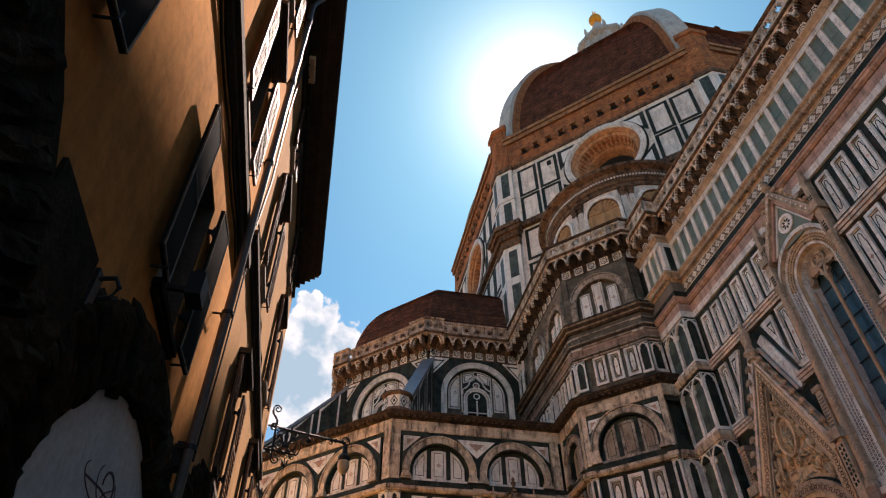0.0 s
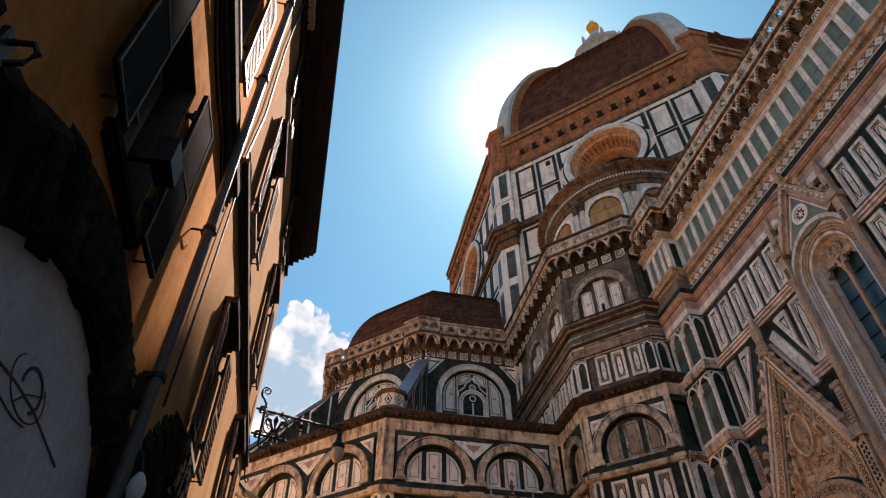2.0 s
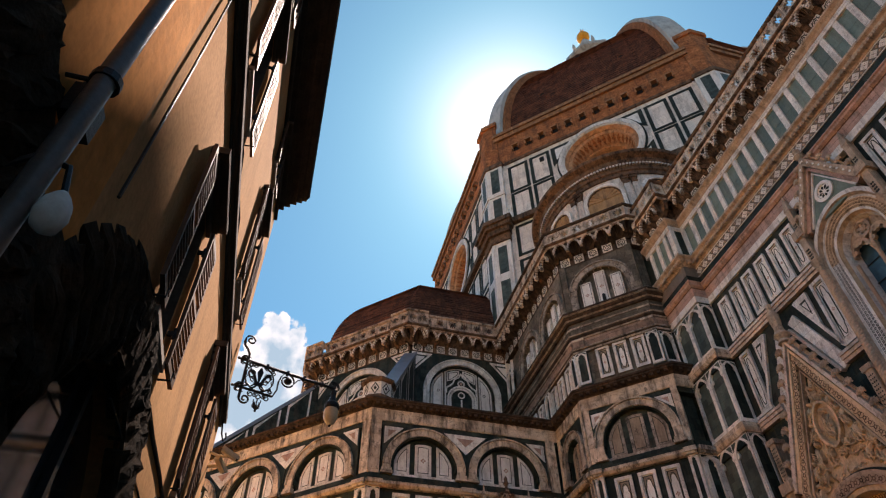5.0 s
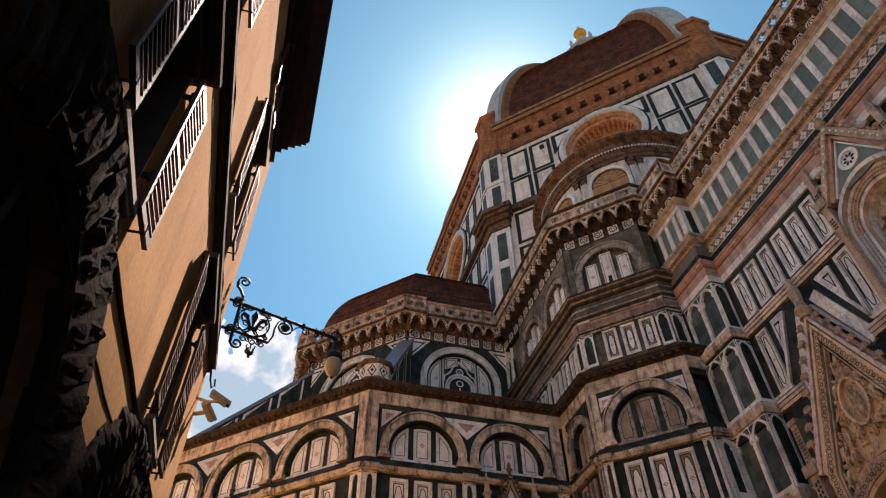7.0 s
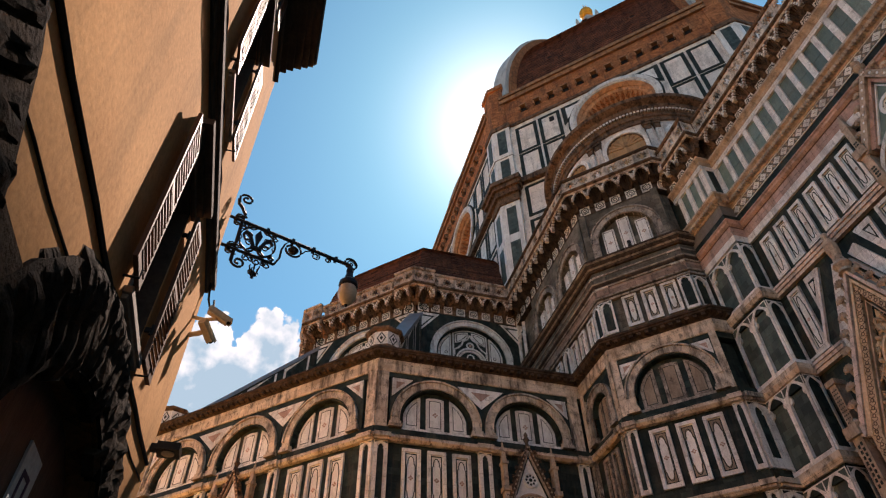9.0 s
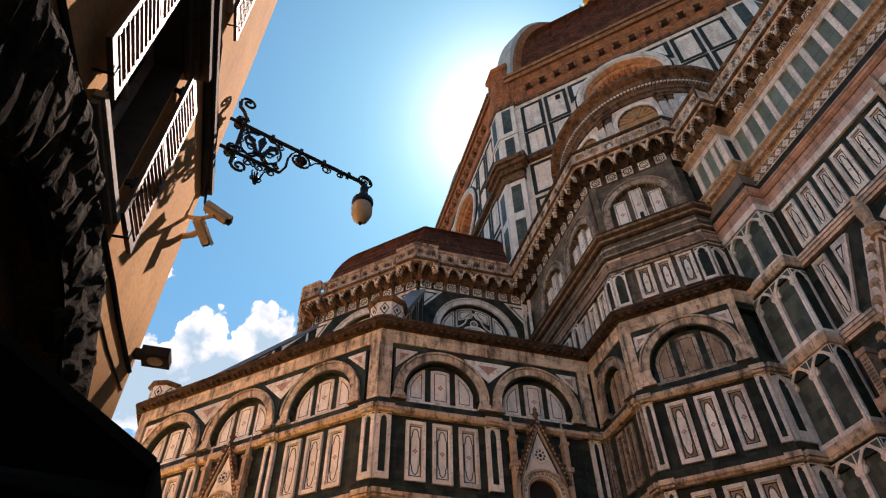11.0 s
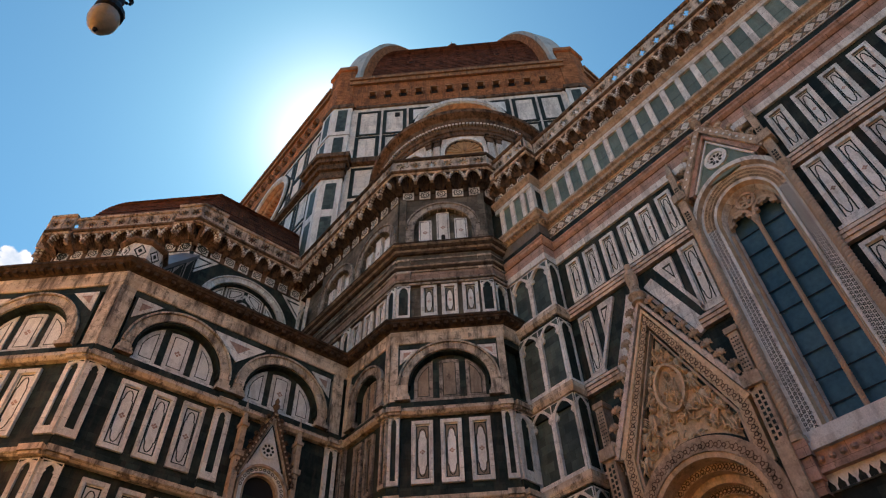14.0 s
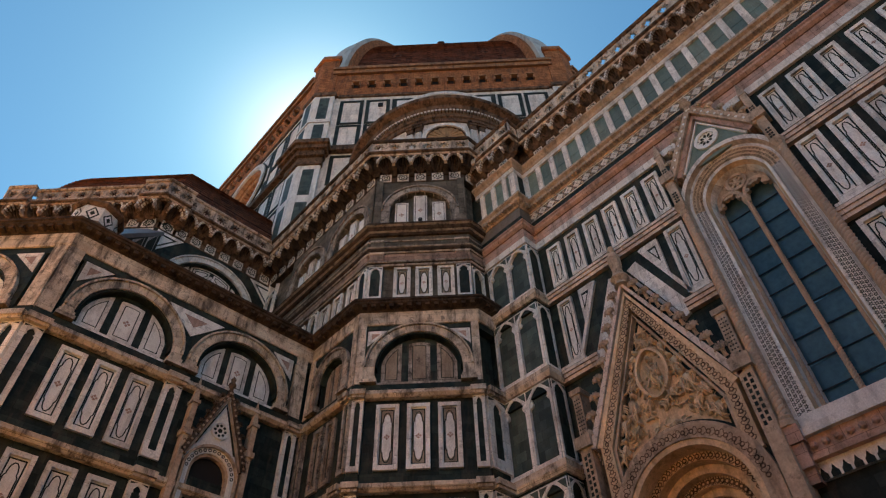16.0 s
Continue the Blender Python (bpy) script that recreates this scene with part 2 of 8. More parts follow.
LEAD = mat("lead_sheet", (0.20, 0.22, 0.25), (0.28, 0.30, 0.33), 1.2, 0.45, 0.15, 10, None, 0, 0.1, 0.4)
STUCCO = mat("ochre_stucco", (0.66, 0.30, 0.095), (0.50, 0.20, 0.055), 0.5, 0.9, 0.22, 9, (0.34, 0.155, 0.055), 0.5, 0.03, blotch=0.12)
PALESTUCCO = mat("pale_stucco", (0.50, 0.275, 0.125), (0.41, 0.215, 0.095), 0.6, 0.9, 0.15, 18, (0.25, 0.145, 0.07), 0.4, 0.03)
# near-black base colour, which also carries the deep shade on these stones
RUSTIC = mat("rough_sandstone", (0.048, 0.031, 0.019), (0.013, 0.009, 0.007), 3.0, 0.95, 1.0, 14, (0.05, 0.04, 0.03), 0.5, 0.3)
SHUTTER = mat("dark_brown_shutter_paint", (0.085, 0.045, 0.028), (0.13, 0.07, 0.045), 5, 0.55, 0.2, 40, None, 0, 0.15, stretch=(1, 1, 0.2))
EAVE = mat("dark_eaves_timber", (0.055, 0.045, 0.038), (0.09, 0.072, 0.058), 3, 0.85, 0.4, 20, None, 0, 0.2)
PIPE = mat("painted_drainpipe", (0.07, 0.062, 0.058), (0.11, 0.096, 0.088), 4, 0.4, 0.1, 20, None, 0, 0.1)
GREYPLASTER = mat("pale_blue_grey_board", (0.60, 0.66, 0.65), (0.54, 0.59, 0.59), 0.7, 0.85, 0.1, 18, (0.4, 0.4, 0.38), 0.2, 0.02)
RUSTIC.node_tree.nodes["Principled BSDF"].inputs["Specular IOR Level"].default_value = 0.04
CREAM = mat("cream_plastic", (0.74, 0.62, 0.43), (0.64, 0.52, 0.35), 6, 0.45, 0.05, 30, None, 0, 0.05)
GLOBE = mat("milky_globe_glass", (0.72, 0.60, 0.42), (0.62, 0.50, 0.34), 5, 0.25, 0.03, 20, None, 0, 0.05)
PAVING = courses(mat("grey_paving_stone", (0.13, 0.115, 0.097), (0.095, 0.084, 0.07), 0.8, 0.8, 0.3, 12, None, 0, 0.1), 0.9, 0.45, (0.3, 0.3, 0.3), 0.012, (1, 0), 0.5)
BOUNCEPAVING = mat("ochre_bounce_paving", (0.72, 0.42, 0.13), (0.60, 0.35, 0.10), 0.8, 0.85, 0.3, 12, None, 0, 0.1, blocks=(0.9, 0.45, 0.012, 0.15))
ROOFTILE = mat("old_roof_tile", (0.30, 0.15, 0.09), (0.21, 0.10, 0.06), 1.5, 0.9, 0.6, 10, None, 0, 0.15)
# colour of unseen walls, made bright orange to bounce warm light at the tribune
BOUNCEWALL = mat("orange_bounce_stucco", (0.76, 0.40, 0.10), (0.66, 0.34, 0.08), 0.5, 0.9, 0.2, 16, None, 0, 0.05)
BLACKPAINT = mat("black_painted_wood", (0.012, 0.010, 0.009), (0.02, 0.016, 0.013), 4, 0.75, 0.2, 30, None, 0, 0.1)
INK = plain("dark_scribble_paint", (0.06, 0.03, 0.06), 0.7)
GLASSD = plain("dark_window_glass", (0.015, 0.02, 0.025), 0.06)
FRAMEP = mat("worn_window_paint", (0.35, 0.31, 0.27), (0.26, 0.22, 0.19), 5, 0.6, 0.1, 30, None, 0, 0.1)
for stone_, rough_, spec_ in ((GREEN, 0.6, 0.18), (OLDGREEN, 0.75, 0.15), (BLACKENED, 0.9, 0.1), (BROWN, 0.9, 0.15), (STUCCO, 1.0, 0.03), (PALESTUCCO, 1.0, 0.03), (EAVE, 0.95, 0.06), (SHUTTER, 0.6, 0.2), (BLACKPAINT, 0.9, 0.04), (FRAMEP, 0.85, 0.1), (TILE, 0.95, 0.1), (BRICK, 0.95, 0.1)):
    stone_.node_tree.nodes["Principled BSDF"].inputs["Roughness"].default_value = rough_
    stone_.node_tree.nodes["Principled BSDF"].inputs["Specular IOR Level"].default_value = spec_

# ---- mesh tools ----
class Geo:
    """Collects verts and faces, with a material slot for each face. Wall coordinates: u along the wall, o out of it, z up."""
    def __init__(self):
        self.v, self.f, self.m = [], [], []
        self.weld = False

    def add(self, verts, faces, m=0):
        k = len(self.v)
        self.v += verts
        self.f += [tuple(i + k for i in f) for f in faces]
        self.m += [m] * len(faces)
        return self

    def box(self, u0, u1, o0, o1, z0, z1, m=0):
        vs = [(u, -o, z) for z in (z0, z1) for o in (o0, o1) for u in (u0, u1)]
        return self.add(vs, [(0, 1, 3, 2), (4, 6, 7, 5), (0, 4, 5, 1), (2, 3, 7, 6), (0, 2, 6, 4), (1, 5, 7, 3)], m)

    def prism(self, pts, o0, o1, m=0):
        """A polygon in (u, z), from depth o0 to o1."""
        n = len(pts)
        vs = [(u, -o0, z) for u, z in pts] + [(u, -o1, z) for u, z in pts]
        return self.add(vs, [tuple(range(n)), tuple(range(2 * n - 1, n - 1, -1))] + [(i, i + n, (i + 1) % n + n, (i + 1) % n) for i in range(n)], m)

    def strip(self, pa, pb, o0, o1, m=0, closed=False):
        """A band between two polylines of equal length in (u, z), from depth o0 to o1."""
        n = len(pa)
        vs = [(u, -o, z) for o in (o0, o1) for p in (pa, pb) for u, z in p]
        fs = []
        for i in range(n if closed else n - 1):
            j = (i + 1) % n
            fs += [(2 * n + i, 3 * n + i, 3 * n + j, 2 * n + j), (i, 2 * n + i, 2 * n + j, j), (n + i, n + j, 3 * n + j, 3 * n + i), (i, j, n + j, n + i)]
        if not closed:
            fs += [(0, n, 3 * n, 2 * n), (n - 1, 3 * n - 1, 4 * n - 1, 2 * n - 1)]
        return self.add(vs, fs, m)

    def ring(self, cu, cz, r0, r1, o0, o1, a0=0.0, a1=180.0, n=16, m=0, sq=1.0):
        an = [radians(a0 + (a1 - a0) * i / n) for i in range(n + 1)]
        full = abs(a1 - a0) >= 359.9
        an = an[:-1] if full else an
        return self.strip([(cu + r0 * math.cos(a), cz + sq * r0 * math.sin(a)) for a in an], [(cu + r1 * math.cos(a), cz + sq * r1 * math.sin(a)) for a in an], o0, o1, m, full)

    def disc(self, cu, cz, r, o0, o1, a0=0.0, a1=360.0, n=16, m=0):
        full = abs(a1 - a0) >= 359.9
        return self.prism([(cu + r * math.cos(radians(a0 + (a1 - a0) * i / n)), cz + r * math.sin(radians(a0 + (a1 - a0) * i / n))) for i in range(n + (0 if full else 1))], o0, o1, m)

    def line(self, pts, w, o0, o1, m=0, closed=False):
        """A flat line of width w along points in (u, z)."""
        n = len(pts)
        a, b = [], []
        for i in range(n):
            p, q = pts[i - 1 if (i or closed) else 0], pts[(i + 1) % n if (i < n - 1 or closed) else n - 1]
            d = Vector((q[0] - p[0], q[1] - p[1]))
            d = d.normalized() if d.length > 1e-9 else Vector((1, 0))
            a.append((pts[i][0] - d.y * w / 2, pts[i][1] + d.x * w / 2))
            b.append((pts[i][0] + d.y * w / 2, pts[i][1] - d.x * w / 2))
        return self.strip(a, b, o0, o1, m, closed)

    def tube(self, pts, r, n=6, m=0, r1=None):
        """A round bar along points in plain x, y, z."""
        pts = [Vector(p) for p in pts]
        k = len(pts)
        vs, fs = [], []
        for i, p in enumerate(pts):
            d = (pts[min(i + 1, k - 1)] - pts[max(i - 1, 0)]).normalized()
            s = d.cross(Vector((0, 0, 1)) if abs(d.z) < 0.9 else Vector((1, 0, 0))).normalized()
            t = s.cross(d)
            rr = r if r1 is None else r + (r1 - r) * i / (k - 1)
            vs += [tuple(p + rr * (s * math.cos(6.2832 * j / n) + t * math.sin(6.2832 * j / n))) for j in range(n)]
        for i in range(k - 1):
            fs += [(i * n + j, i * n + (j + 1) % n, (i + 1) * n + (j + 1) % n, (i + 1) * n + j) for j in range(n)]
        fs += [tuple(range(n)), tuple(range((k - 1) * n, k * n))]
        return self.add(vs, fs, m)

    def lathe(self, profile, n=16, at=(0, 0, 0), m=0, a0=0.0, a1=360.0):
        """Turns (r, z) about the vertical through at."""
        full = abs(a1 - a0) >= 359.9
        k = n if full else n + 1
        vs = [(at[0] + r * math.cos(radians(a0 + (a1 - a0) * j / n)), at[1] + r * math.sin(radians(a0 + (a1 - a0) * j / n)), at[2] + z) for r, z in profile for j in range(k)]
        fs = [(i * k + j, i * k + (j + 1) % k, (i + 1) * k + (j + 1) % k, (i + 1) * k + j) for i in range(len(profile) - 1) for j in range(n)]
        return self.add(vs, fs, m)

    def sweep(self, path, profile, m=0, closed=False):
        """A moulding along corners (x, y) of a plan, the wall's outside on the left of travel when facing it from outside going right;
        profile: (out, z)."""
        n = len(path)
        vs, fs = [], []
        for i in range(n):
            p = Vector(path[i])
            dirs = []
            if i or closed:
                dirs.append((p - Vector(path[i - 1])).normalized())
            if i < n - 1 or closed:
                dirs.append((Vector(path[(i + 1) % n]) - p).normalized())
            nn = [Vector((d.y, -d.x)) for d in dirs]
            b = sum(nn, Vector((0, 0)))
            b = b / (b.length_squared / len(nn)) if b.length > 1e-6 else nn[0]
            vs += [(p.x + b.x * o, p.y + b.y * o, z) for o, z in profile]
        k = len(profile)
        for i in range(n if closed else n - 1):
            j = (i + 1) % n
            fs += [(i * k + a, i * k + a + 1, j * k + a + 1, j * k + a) for a in range(k - 1)]
        if not closed:
            fs += [tuple(range(k)), tuple(range((n - 1) * k, n * k))]
        return self.add(vs, fs, m)

    def mesh(self, name, mats, smooth=False):
        me = bpy.data.meshes.new(name)
        me.from_pydata(self.v, [], self.f)
        for x in mats:
            me.materials.append(x)
        me.polygons.foreach_set("material_index", self.m)
        if smooth:
            me.polygons.foreach_set("use_smooth", [True] * len(self.f))
        bm = bmesh.new()
        bm.from_mesh(me)
        if self.weld:
            bmesh.ops.remove_doubles(bm, verts=bm.verts, dist=1e-4)
        bmesh.ops.recalc_face_normals(bm, faces=bm.faces)
        bm.to_mesh(me)
        bm.free()
        me.update()
        return me


def part(name, geo, mats, parent=None, at=None, label="", smooth=False):
    """One mesh object under a thing, or a top-level mesh where there is no parent."""
    data = geo if isinstance(geo, bpy.types.Mesh) else geo.mesh(name, mats if isinstance(mats, (list, tuple)) else [mats], smooth)
    ob = new(name, data)
    if parent:
        ob.parent = parent
    if at is not None:
        ob.matrix_basis = at
    return tagged(ob, label)


def thing(name, label, category, group="", kind="", at=None):
    ob = new(name)
    if at is not None:
        ob.matrix_basis = at
    return tagged(ob, label, category, group, kind)


def wall_frame(a, b):
    """The frame of a wall from corner a to corner b, left to right for one who faces it."""
    d = Vector((b[0] - a[0], b[1] - a[1]))
    return Matrix.Translation((a[0], a[1], 0)) @ Matrix.Rotation(math.atan2(d.y, d.x), 4, "Z"), d.length


def at(u, o, z):
    return Matrix.Translation((u, -o, z))


SHARED = {}


def piece(name, key, build, mats, parent, m, smooth=False):
    """A piece whose mesh is shared by all that are alike."""
    if key not in SHARED:
        SHARED[key] = build().mesh(name, mats, smooth)
    return part(name, SHARED[key], mats, parent, m)

# ---- cathedral: plan ----
TRI = (11.42, 50.4)          # centre of the north tribune
CHAPELS = (11.45, 51.3)      # centre of the chapels round its foot
DOME = (40.1, 50.7)          # centre of the great dome


def octagon(c, a, n0=0, n1=8):
    """Corners of an octagon of apothem a, the first to the left of its west face; going right."""
    r = a / math.cos(math.pi / 8)
    return [(c[0] + r * math.cos(radians(247.5 + 45 * i)), c[1] + r * math.sin(radians(247.5 + 45 * i))) for i in range(n0, n1)]


NAVE_X, BUT_X, BUT_Y0, BUT_Y1 = 19.1, 18.35, 24.5, 26.74
T_W = 33.3                                     # plane of the tribune's lower west face
P0, P1 = (14.08, 30.07), (17.41, 26.74)        # ends of the pier's diagonal face
K0, K1 = (3.95, T_W), (3.95 - 10.5, T_W + 10.5)
LOWER = [(K1[0], K1[1] + 14.8), K1, K0, (P0[0], T_W), P0, P1, (BUT_X, BUT_Y1)]
Q0, Q1 = (14.36, 30.19), (17.53, 27.02)        # the same, above the cornice
TA = 10.0                                      # apothem of the tribune above the chapels
OC = octagon(TRI, TA, -2, 1)
U_W = TRI[1] - TA
UPPER = [OC[0], OC[1], OC[2], (Q0[0], U_W), Q0, Q1, (BUT_X, Q1[1])]


def bay_outline(w, h):
    """The lobed line of the inlaid panels, about the panel's middle."""
    a, b = w / 2, h / 2
    e = a * 0.74
    q = [(a, -b * 0.52), (a, b * 0.52), (a * 0.93, b * 0.59), (e, b * 0.63)]
    q += [(e * math.cos(t), b * 0.68 + b * 0.3 * math.sin(t)) for t in [radians(10 + 32 * i) for i in range(6)]]
    q += [(-e, b * 0.63), (-a * 0.93, b * 0.59), (-a, b * 0.52), (-a, -b * 0.52), (-a * 0.93, -b * 0.59), (-e, -b * 0.63)]
    q += [(-e * math.cos(t), -b * 0.68 - b * 0.3 * math.sin(t)) for t in [radians(10 + 32 * i) for i in range(6)]]
    return q + [(e, -b * 0.63), (a * 0.93, -b * 0.59)]


def inlay(w, h, lobed=True, fr=0.13, flower=3):
    """A framed marble panel, with dark inlaid lines and a flower of four lozenges. From its lower left corner."""
    g = Geo()
    for u0, u1, z0, z1 in ((0, fr, 0, h), (w - fr, w, 0, h), (fr, w - fr, 0, fr * 1.3), (fr, w - fr, h - fr * 1.1, h)):
        g.box(u0, u1, -0.3, 0.05, z0, z1, 0)
    i = fr + 0.035
    g.box(fr, w - fr, -0.3, -0.05, fr, h - fr, 1)
    d = 0.042
    for u0, u1, z0, z1 in ((i, i + d, fr * 1.3 + 0.04, h - fr * 1.1 - 0.04), (w - i - d, w - i, fr * 1.3 + 0.04, h - fr * 1.1 - 0.04), (i, w - i, fr * 1.3 + 0.04, fr * 1.3 + 0.04 + d), (i, w - i, h - fr * 1.1 - 0.04 - d, h - fr * 1.1 - 0.04)):
        g.box(u0, u1, -0.1, -0.044, z0, z1, 2)
    cw, ch = w - 2 * fr - 0.2, h - 2 * fr - 0.3
    if lobed == "filled":
        g.box(i + d, w - i - d, -0.2, -0.046, fr * 1.3 + 0.04 + d, h - fr * 1.1 - 0.04 - d, 4)
        g.prism([(w / 2 + x, h / 2 + z) for x, z in bay_outline(cw * 0.9, ch * 0.92)], -0.1, -0.043, 1)
    if lobed:
        g.line([(w / 2 + x, h / 2 + z) for x, z in bay_outline(cw, ch)], 0.036, -0.1, -0.041, 2, True)
    s = min(cw * 0.14, 0.075)
    if flower is not None:
        for x, z in ((0, s * 1.25), (0, -s * 1.25), (s * 1.25, 0), (-s * 1.25, 0)):
            g.prism([(w / 2 + x + s, h / 2 + z), (w / 2 + x, h / 2 + z + s), (w / 2 + x - s, h / 2 + z), (w / 2 + x, h / 2 + z - s)], -0.1, -0.04, flower)
    return g


MARBLES = [WHITE, FIELD, GREEN, PINK, OLDFIELD]
DARKMARBLES = [PIERSTONE, OLDFIELD, GREEN, DULLPINK, OLDFIELD]


def put_panel(wall, u, z, w, h, o=0.0, shade_toned=False, **kw):
    key = ("panel", round(w, 2), round(h, 2), shade_toned, tuple(sorted(kw.items())))
    return piece("panel", key, lambda: inlay(w, h, **kw), DARKMARBLES if shade_toned else MARBLES, wall, at(u, o, z))


def pointed(w, h, zs, n=6):
    """A pointed arch's outline from foot to foot."""
    r = (w * w / 4 + (h - zs) ** 2) / w
    a1 = math.acos(max(-1, (r - w / 2) / r))
    left = [(r - r * math.cos(a1 * i / n), zs + r * math.sin(a1 * i / n)) for i in range(n + 1)]
    left = [(x - w / 2, z) for x, z in left]
    return [(-w / 2, 0)] + left + [(-x, z) for x, z in reversed(left[:-1])] + [(w / 2, 0)]


def framed(inner, w, h, z0, g, o0, o1, m, cu=0.0):
    """A plate of width w and height h with an arched hole."""
    ia, oa = [], []
    n = len(inner)
    for k, (x, z) in enumerate(inner):
        if k in (0, n - 1):
            ia.append((cu + x, z0 + z)), oa.append((cu + (-w / 2 if k == 0 else w / 2), z0 + z))
        elif k in (1, n - 2):
            e = (-w / 2 if k == 1 else w / 2)
            pair = [((cu + x, z0 + z), (cu + e, z0 + z)), ((cu + x, z0 + z), (cu + e, z0 + h))]
            for p, q in pair if k == 1 else reversed(pair):
                ia.append(p), oa.append(q)
        else:
            ia.append((cu + x, z0 + z)), oa.append((cu + x, z0 + h))
    g.strip(ia, oa, o0, o1, m)


def lancet(w, h, fr=0.1, cusp=True):
    """A blind lancet: white frame (fr wide) with a pointed head over dark green slabs. From its lower left corner."""
    g = Geo()
    iw, foot = w - 2 * fr, fr * 1.6
    zs = h - foot - iw * 0.75 - fr
    framed(pointed(iw, h - foot - fr * 0.7, zs), w, h - foot, foot, g, -0.12, 0.05, 0, w / 2)
    g.box(0, w, -0.12, 0.07, 0, foot, 0)
    g.box(fr * 0.8, w - fr * 0.8, -0.2, -0.09, foot * 0.8, h - fr * 0.5, 1)
    if cusp:
        for s in (-1, 1):
            g.disc(w / 2 + s * iw * 0.5, foot + zs + iw * 0.22, iw * 0.17, -0.1, 0.0, 0, 360, 8, 0)
    for s in (-1, 1):
        g.prism([(w / 2 + s * (w / 2 - 0.03), h - 0.05), (w / 2 + s * (w / 2 - 0.03), h - iw * 0.42), (w / 2 + s * iw * 0.22, h - 0.05)], 0.05, 0.056, 1)
    return g


def put_lancet(wall, u, z, w, h, o=0.0, ground=GREEN, fr=0.1, frame_stone=None):
    stone_ = frame_stone or WHITE
    return piece("lancet", ("lancet", round(w, 2), round(h, 2), ground.name, round(fr, 2), stone_.name), lambda: lancet(w, h, fr), [stone_, ground], wall, at(u, o, z))


def tympanum(r, drop):
    """Three framed panels that fill a round arch of radius r, down to drop below its springing."""
    g = Geo()
    def shape(x0, x1, k, e):
        n = 7
        top = [(x1 + (x0 - x1) * i / n, math.sqrt(max(0.0, k * k - (x1 + (x0 - x1) * i / n) ** 2))) for i in range(n + 1)]
        return [(x0, e), (x1, e)] + [(x, max(z, e + 0.02)) for x, z in top]
    for x0, x1 in ((-0.87 * r, -0.41 * r), (-0.25 * r, 0.25 * r), (0.41 * r, 0.87 * r)):
        k = r * (0.9 if x0 * x1 > 0 else 0.82)
        g.prism(shape(x0, x1, k, -drop), -0.4, -0.25, 0)
        f = r * 0.085
        g.prism(shape(x0 + f, x1 - f, k - f, f * 1.4 - drop), -0.3, -0.244, 2)
        f = r * 0.105
        g.prism(shape(x0 + f, x1 - f, k - f, f * 1.3 - drop), -0.3, -0.238, 1)
    s = r * 0.035
    for x, z in ((0, s * 1.3), (0, -s * 1.3), (s * 1.3, 0), (-s * 1.3, 0)):
        g.prism([(x + s, r * 0.3 + z), (x, r * 0.3 + z + s), (x - s, r * 0.3 + z), (x, r * 0.3 + z - s)], -0.3, -0.232, 3)
    g.box(-r, r, -0.4, -0.1, -drop - 0.12, -drop, 0)
    return g


def voussoirs(wall, uc, zs, r0, r1, o, count, material):
    """The wedge stones of a round arch."""
    a = math.pi / count
    def wedge():
        g = Geo()
        e = a / 2 - 0.006 / r0
        def arc(r):
            return [(r * math.sin(t), r * math.cos(t)) for t in (-e, 0.0, e)]
        w = r1 - r0
        g.strip(arc(r0), arc(r1 - w * 0.26), -0.2, o)
        g.strip(arc(r1 - w * 0.26), arc(r1 - w * 0.18), -0.2, o - 0.03)
        g.strip(arc(r1 - w * 0.18), arc(r1), -0.2, o + 0.07)
        return g
    for i in range(count):
        m = at(uc, 0, zs) @ Matrix.Rotation(math.pi / 2 - a * (i + 0.5), 4, "Y")
        piece("voussoir", ("vous", round(r0, 2), round(r1, 2), o, count, material.name), wedge, [material], wall, m)


def arch_bay(wall, uc, zs, ro, ztop, half, thick=0.4, left=None, right=None, ring=None):
    """A round blind arch with archivolt, tympanum and spandrels; uc its middle, zs its springing, ro its outer radius."""
    ri = ro - thick
    left, right = left or half, right or half
    g = Geo()
    n = 20
    arc = [(uc + ri * math.cos(radians(180 - 180 * i / n)), zs + ri * math.sin(radians(180 - 180 * i / n))) for i in range(n + 1)]
    ia, oa = [(uc - ri, 15.7), arc[0]], [(uc - left, 15.7), (uc - left, zs)]
    for k, p in enumerate(arc):
        f = k / n
        ia.append(p)
        oa.append((uc - left + (left + right) * f, ztop))
    ia += [arc[-1], (uc + ri, 15.7)]
    oa += [(uc + right, zs), (uc + right, 15.7)]
    g.strip(ia, oa, -0.42, 0.0, 0)
    part("spandrel", g, GREEN, wall)
    voussoirs(wall, uc, zs, ri, ro, 0.10, 17 if ro > 1.5 else 11, ring or STAINED)
    part("arch_soffit", Geo().ring(uc, zs, ri - 0.07, ri - 0.004, -0.42, 0.02, n=24), GREEN, wall)
    drop = zs - 15.86
    piece("tympanum", ("tymp", round(ri, 2), round(drop, 2)), lambda: tympanum(ri, drop), DARKMARBLES if zs > 16.3 else MARBLES, wall, at(uc, 0.0, zs))
    # straight stilts below the springing, on stepped imposts
    g = Geo()
    for s in (-1, 1):
        u0, u1 = (uc + ri, uc + ro) if s > 0 else (uc - ro, uc - ri)
        g.box(u0, u1, -0.1, 0.10, 16.0, zs - 0.006)
        g.box(u0 - 0.05, u1 + 0.05, -0.1, 0.15, 15.84, 16.0).box(u0 - 0.1, u1 + 0.1, -0.1, 0.21, 15.7, 15.84)
    part("impost", g, ring or STAINED, wall)


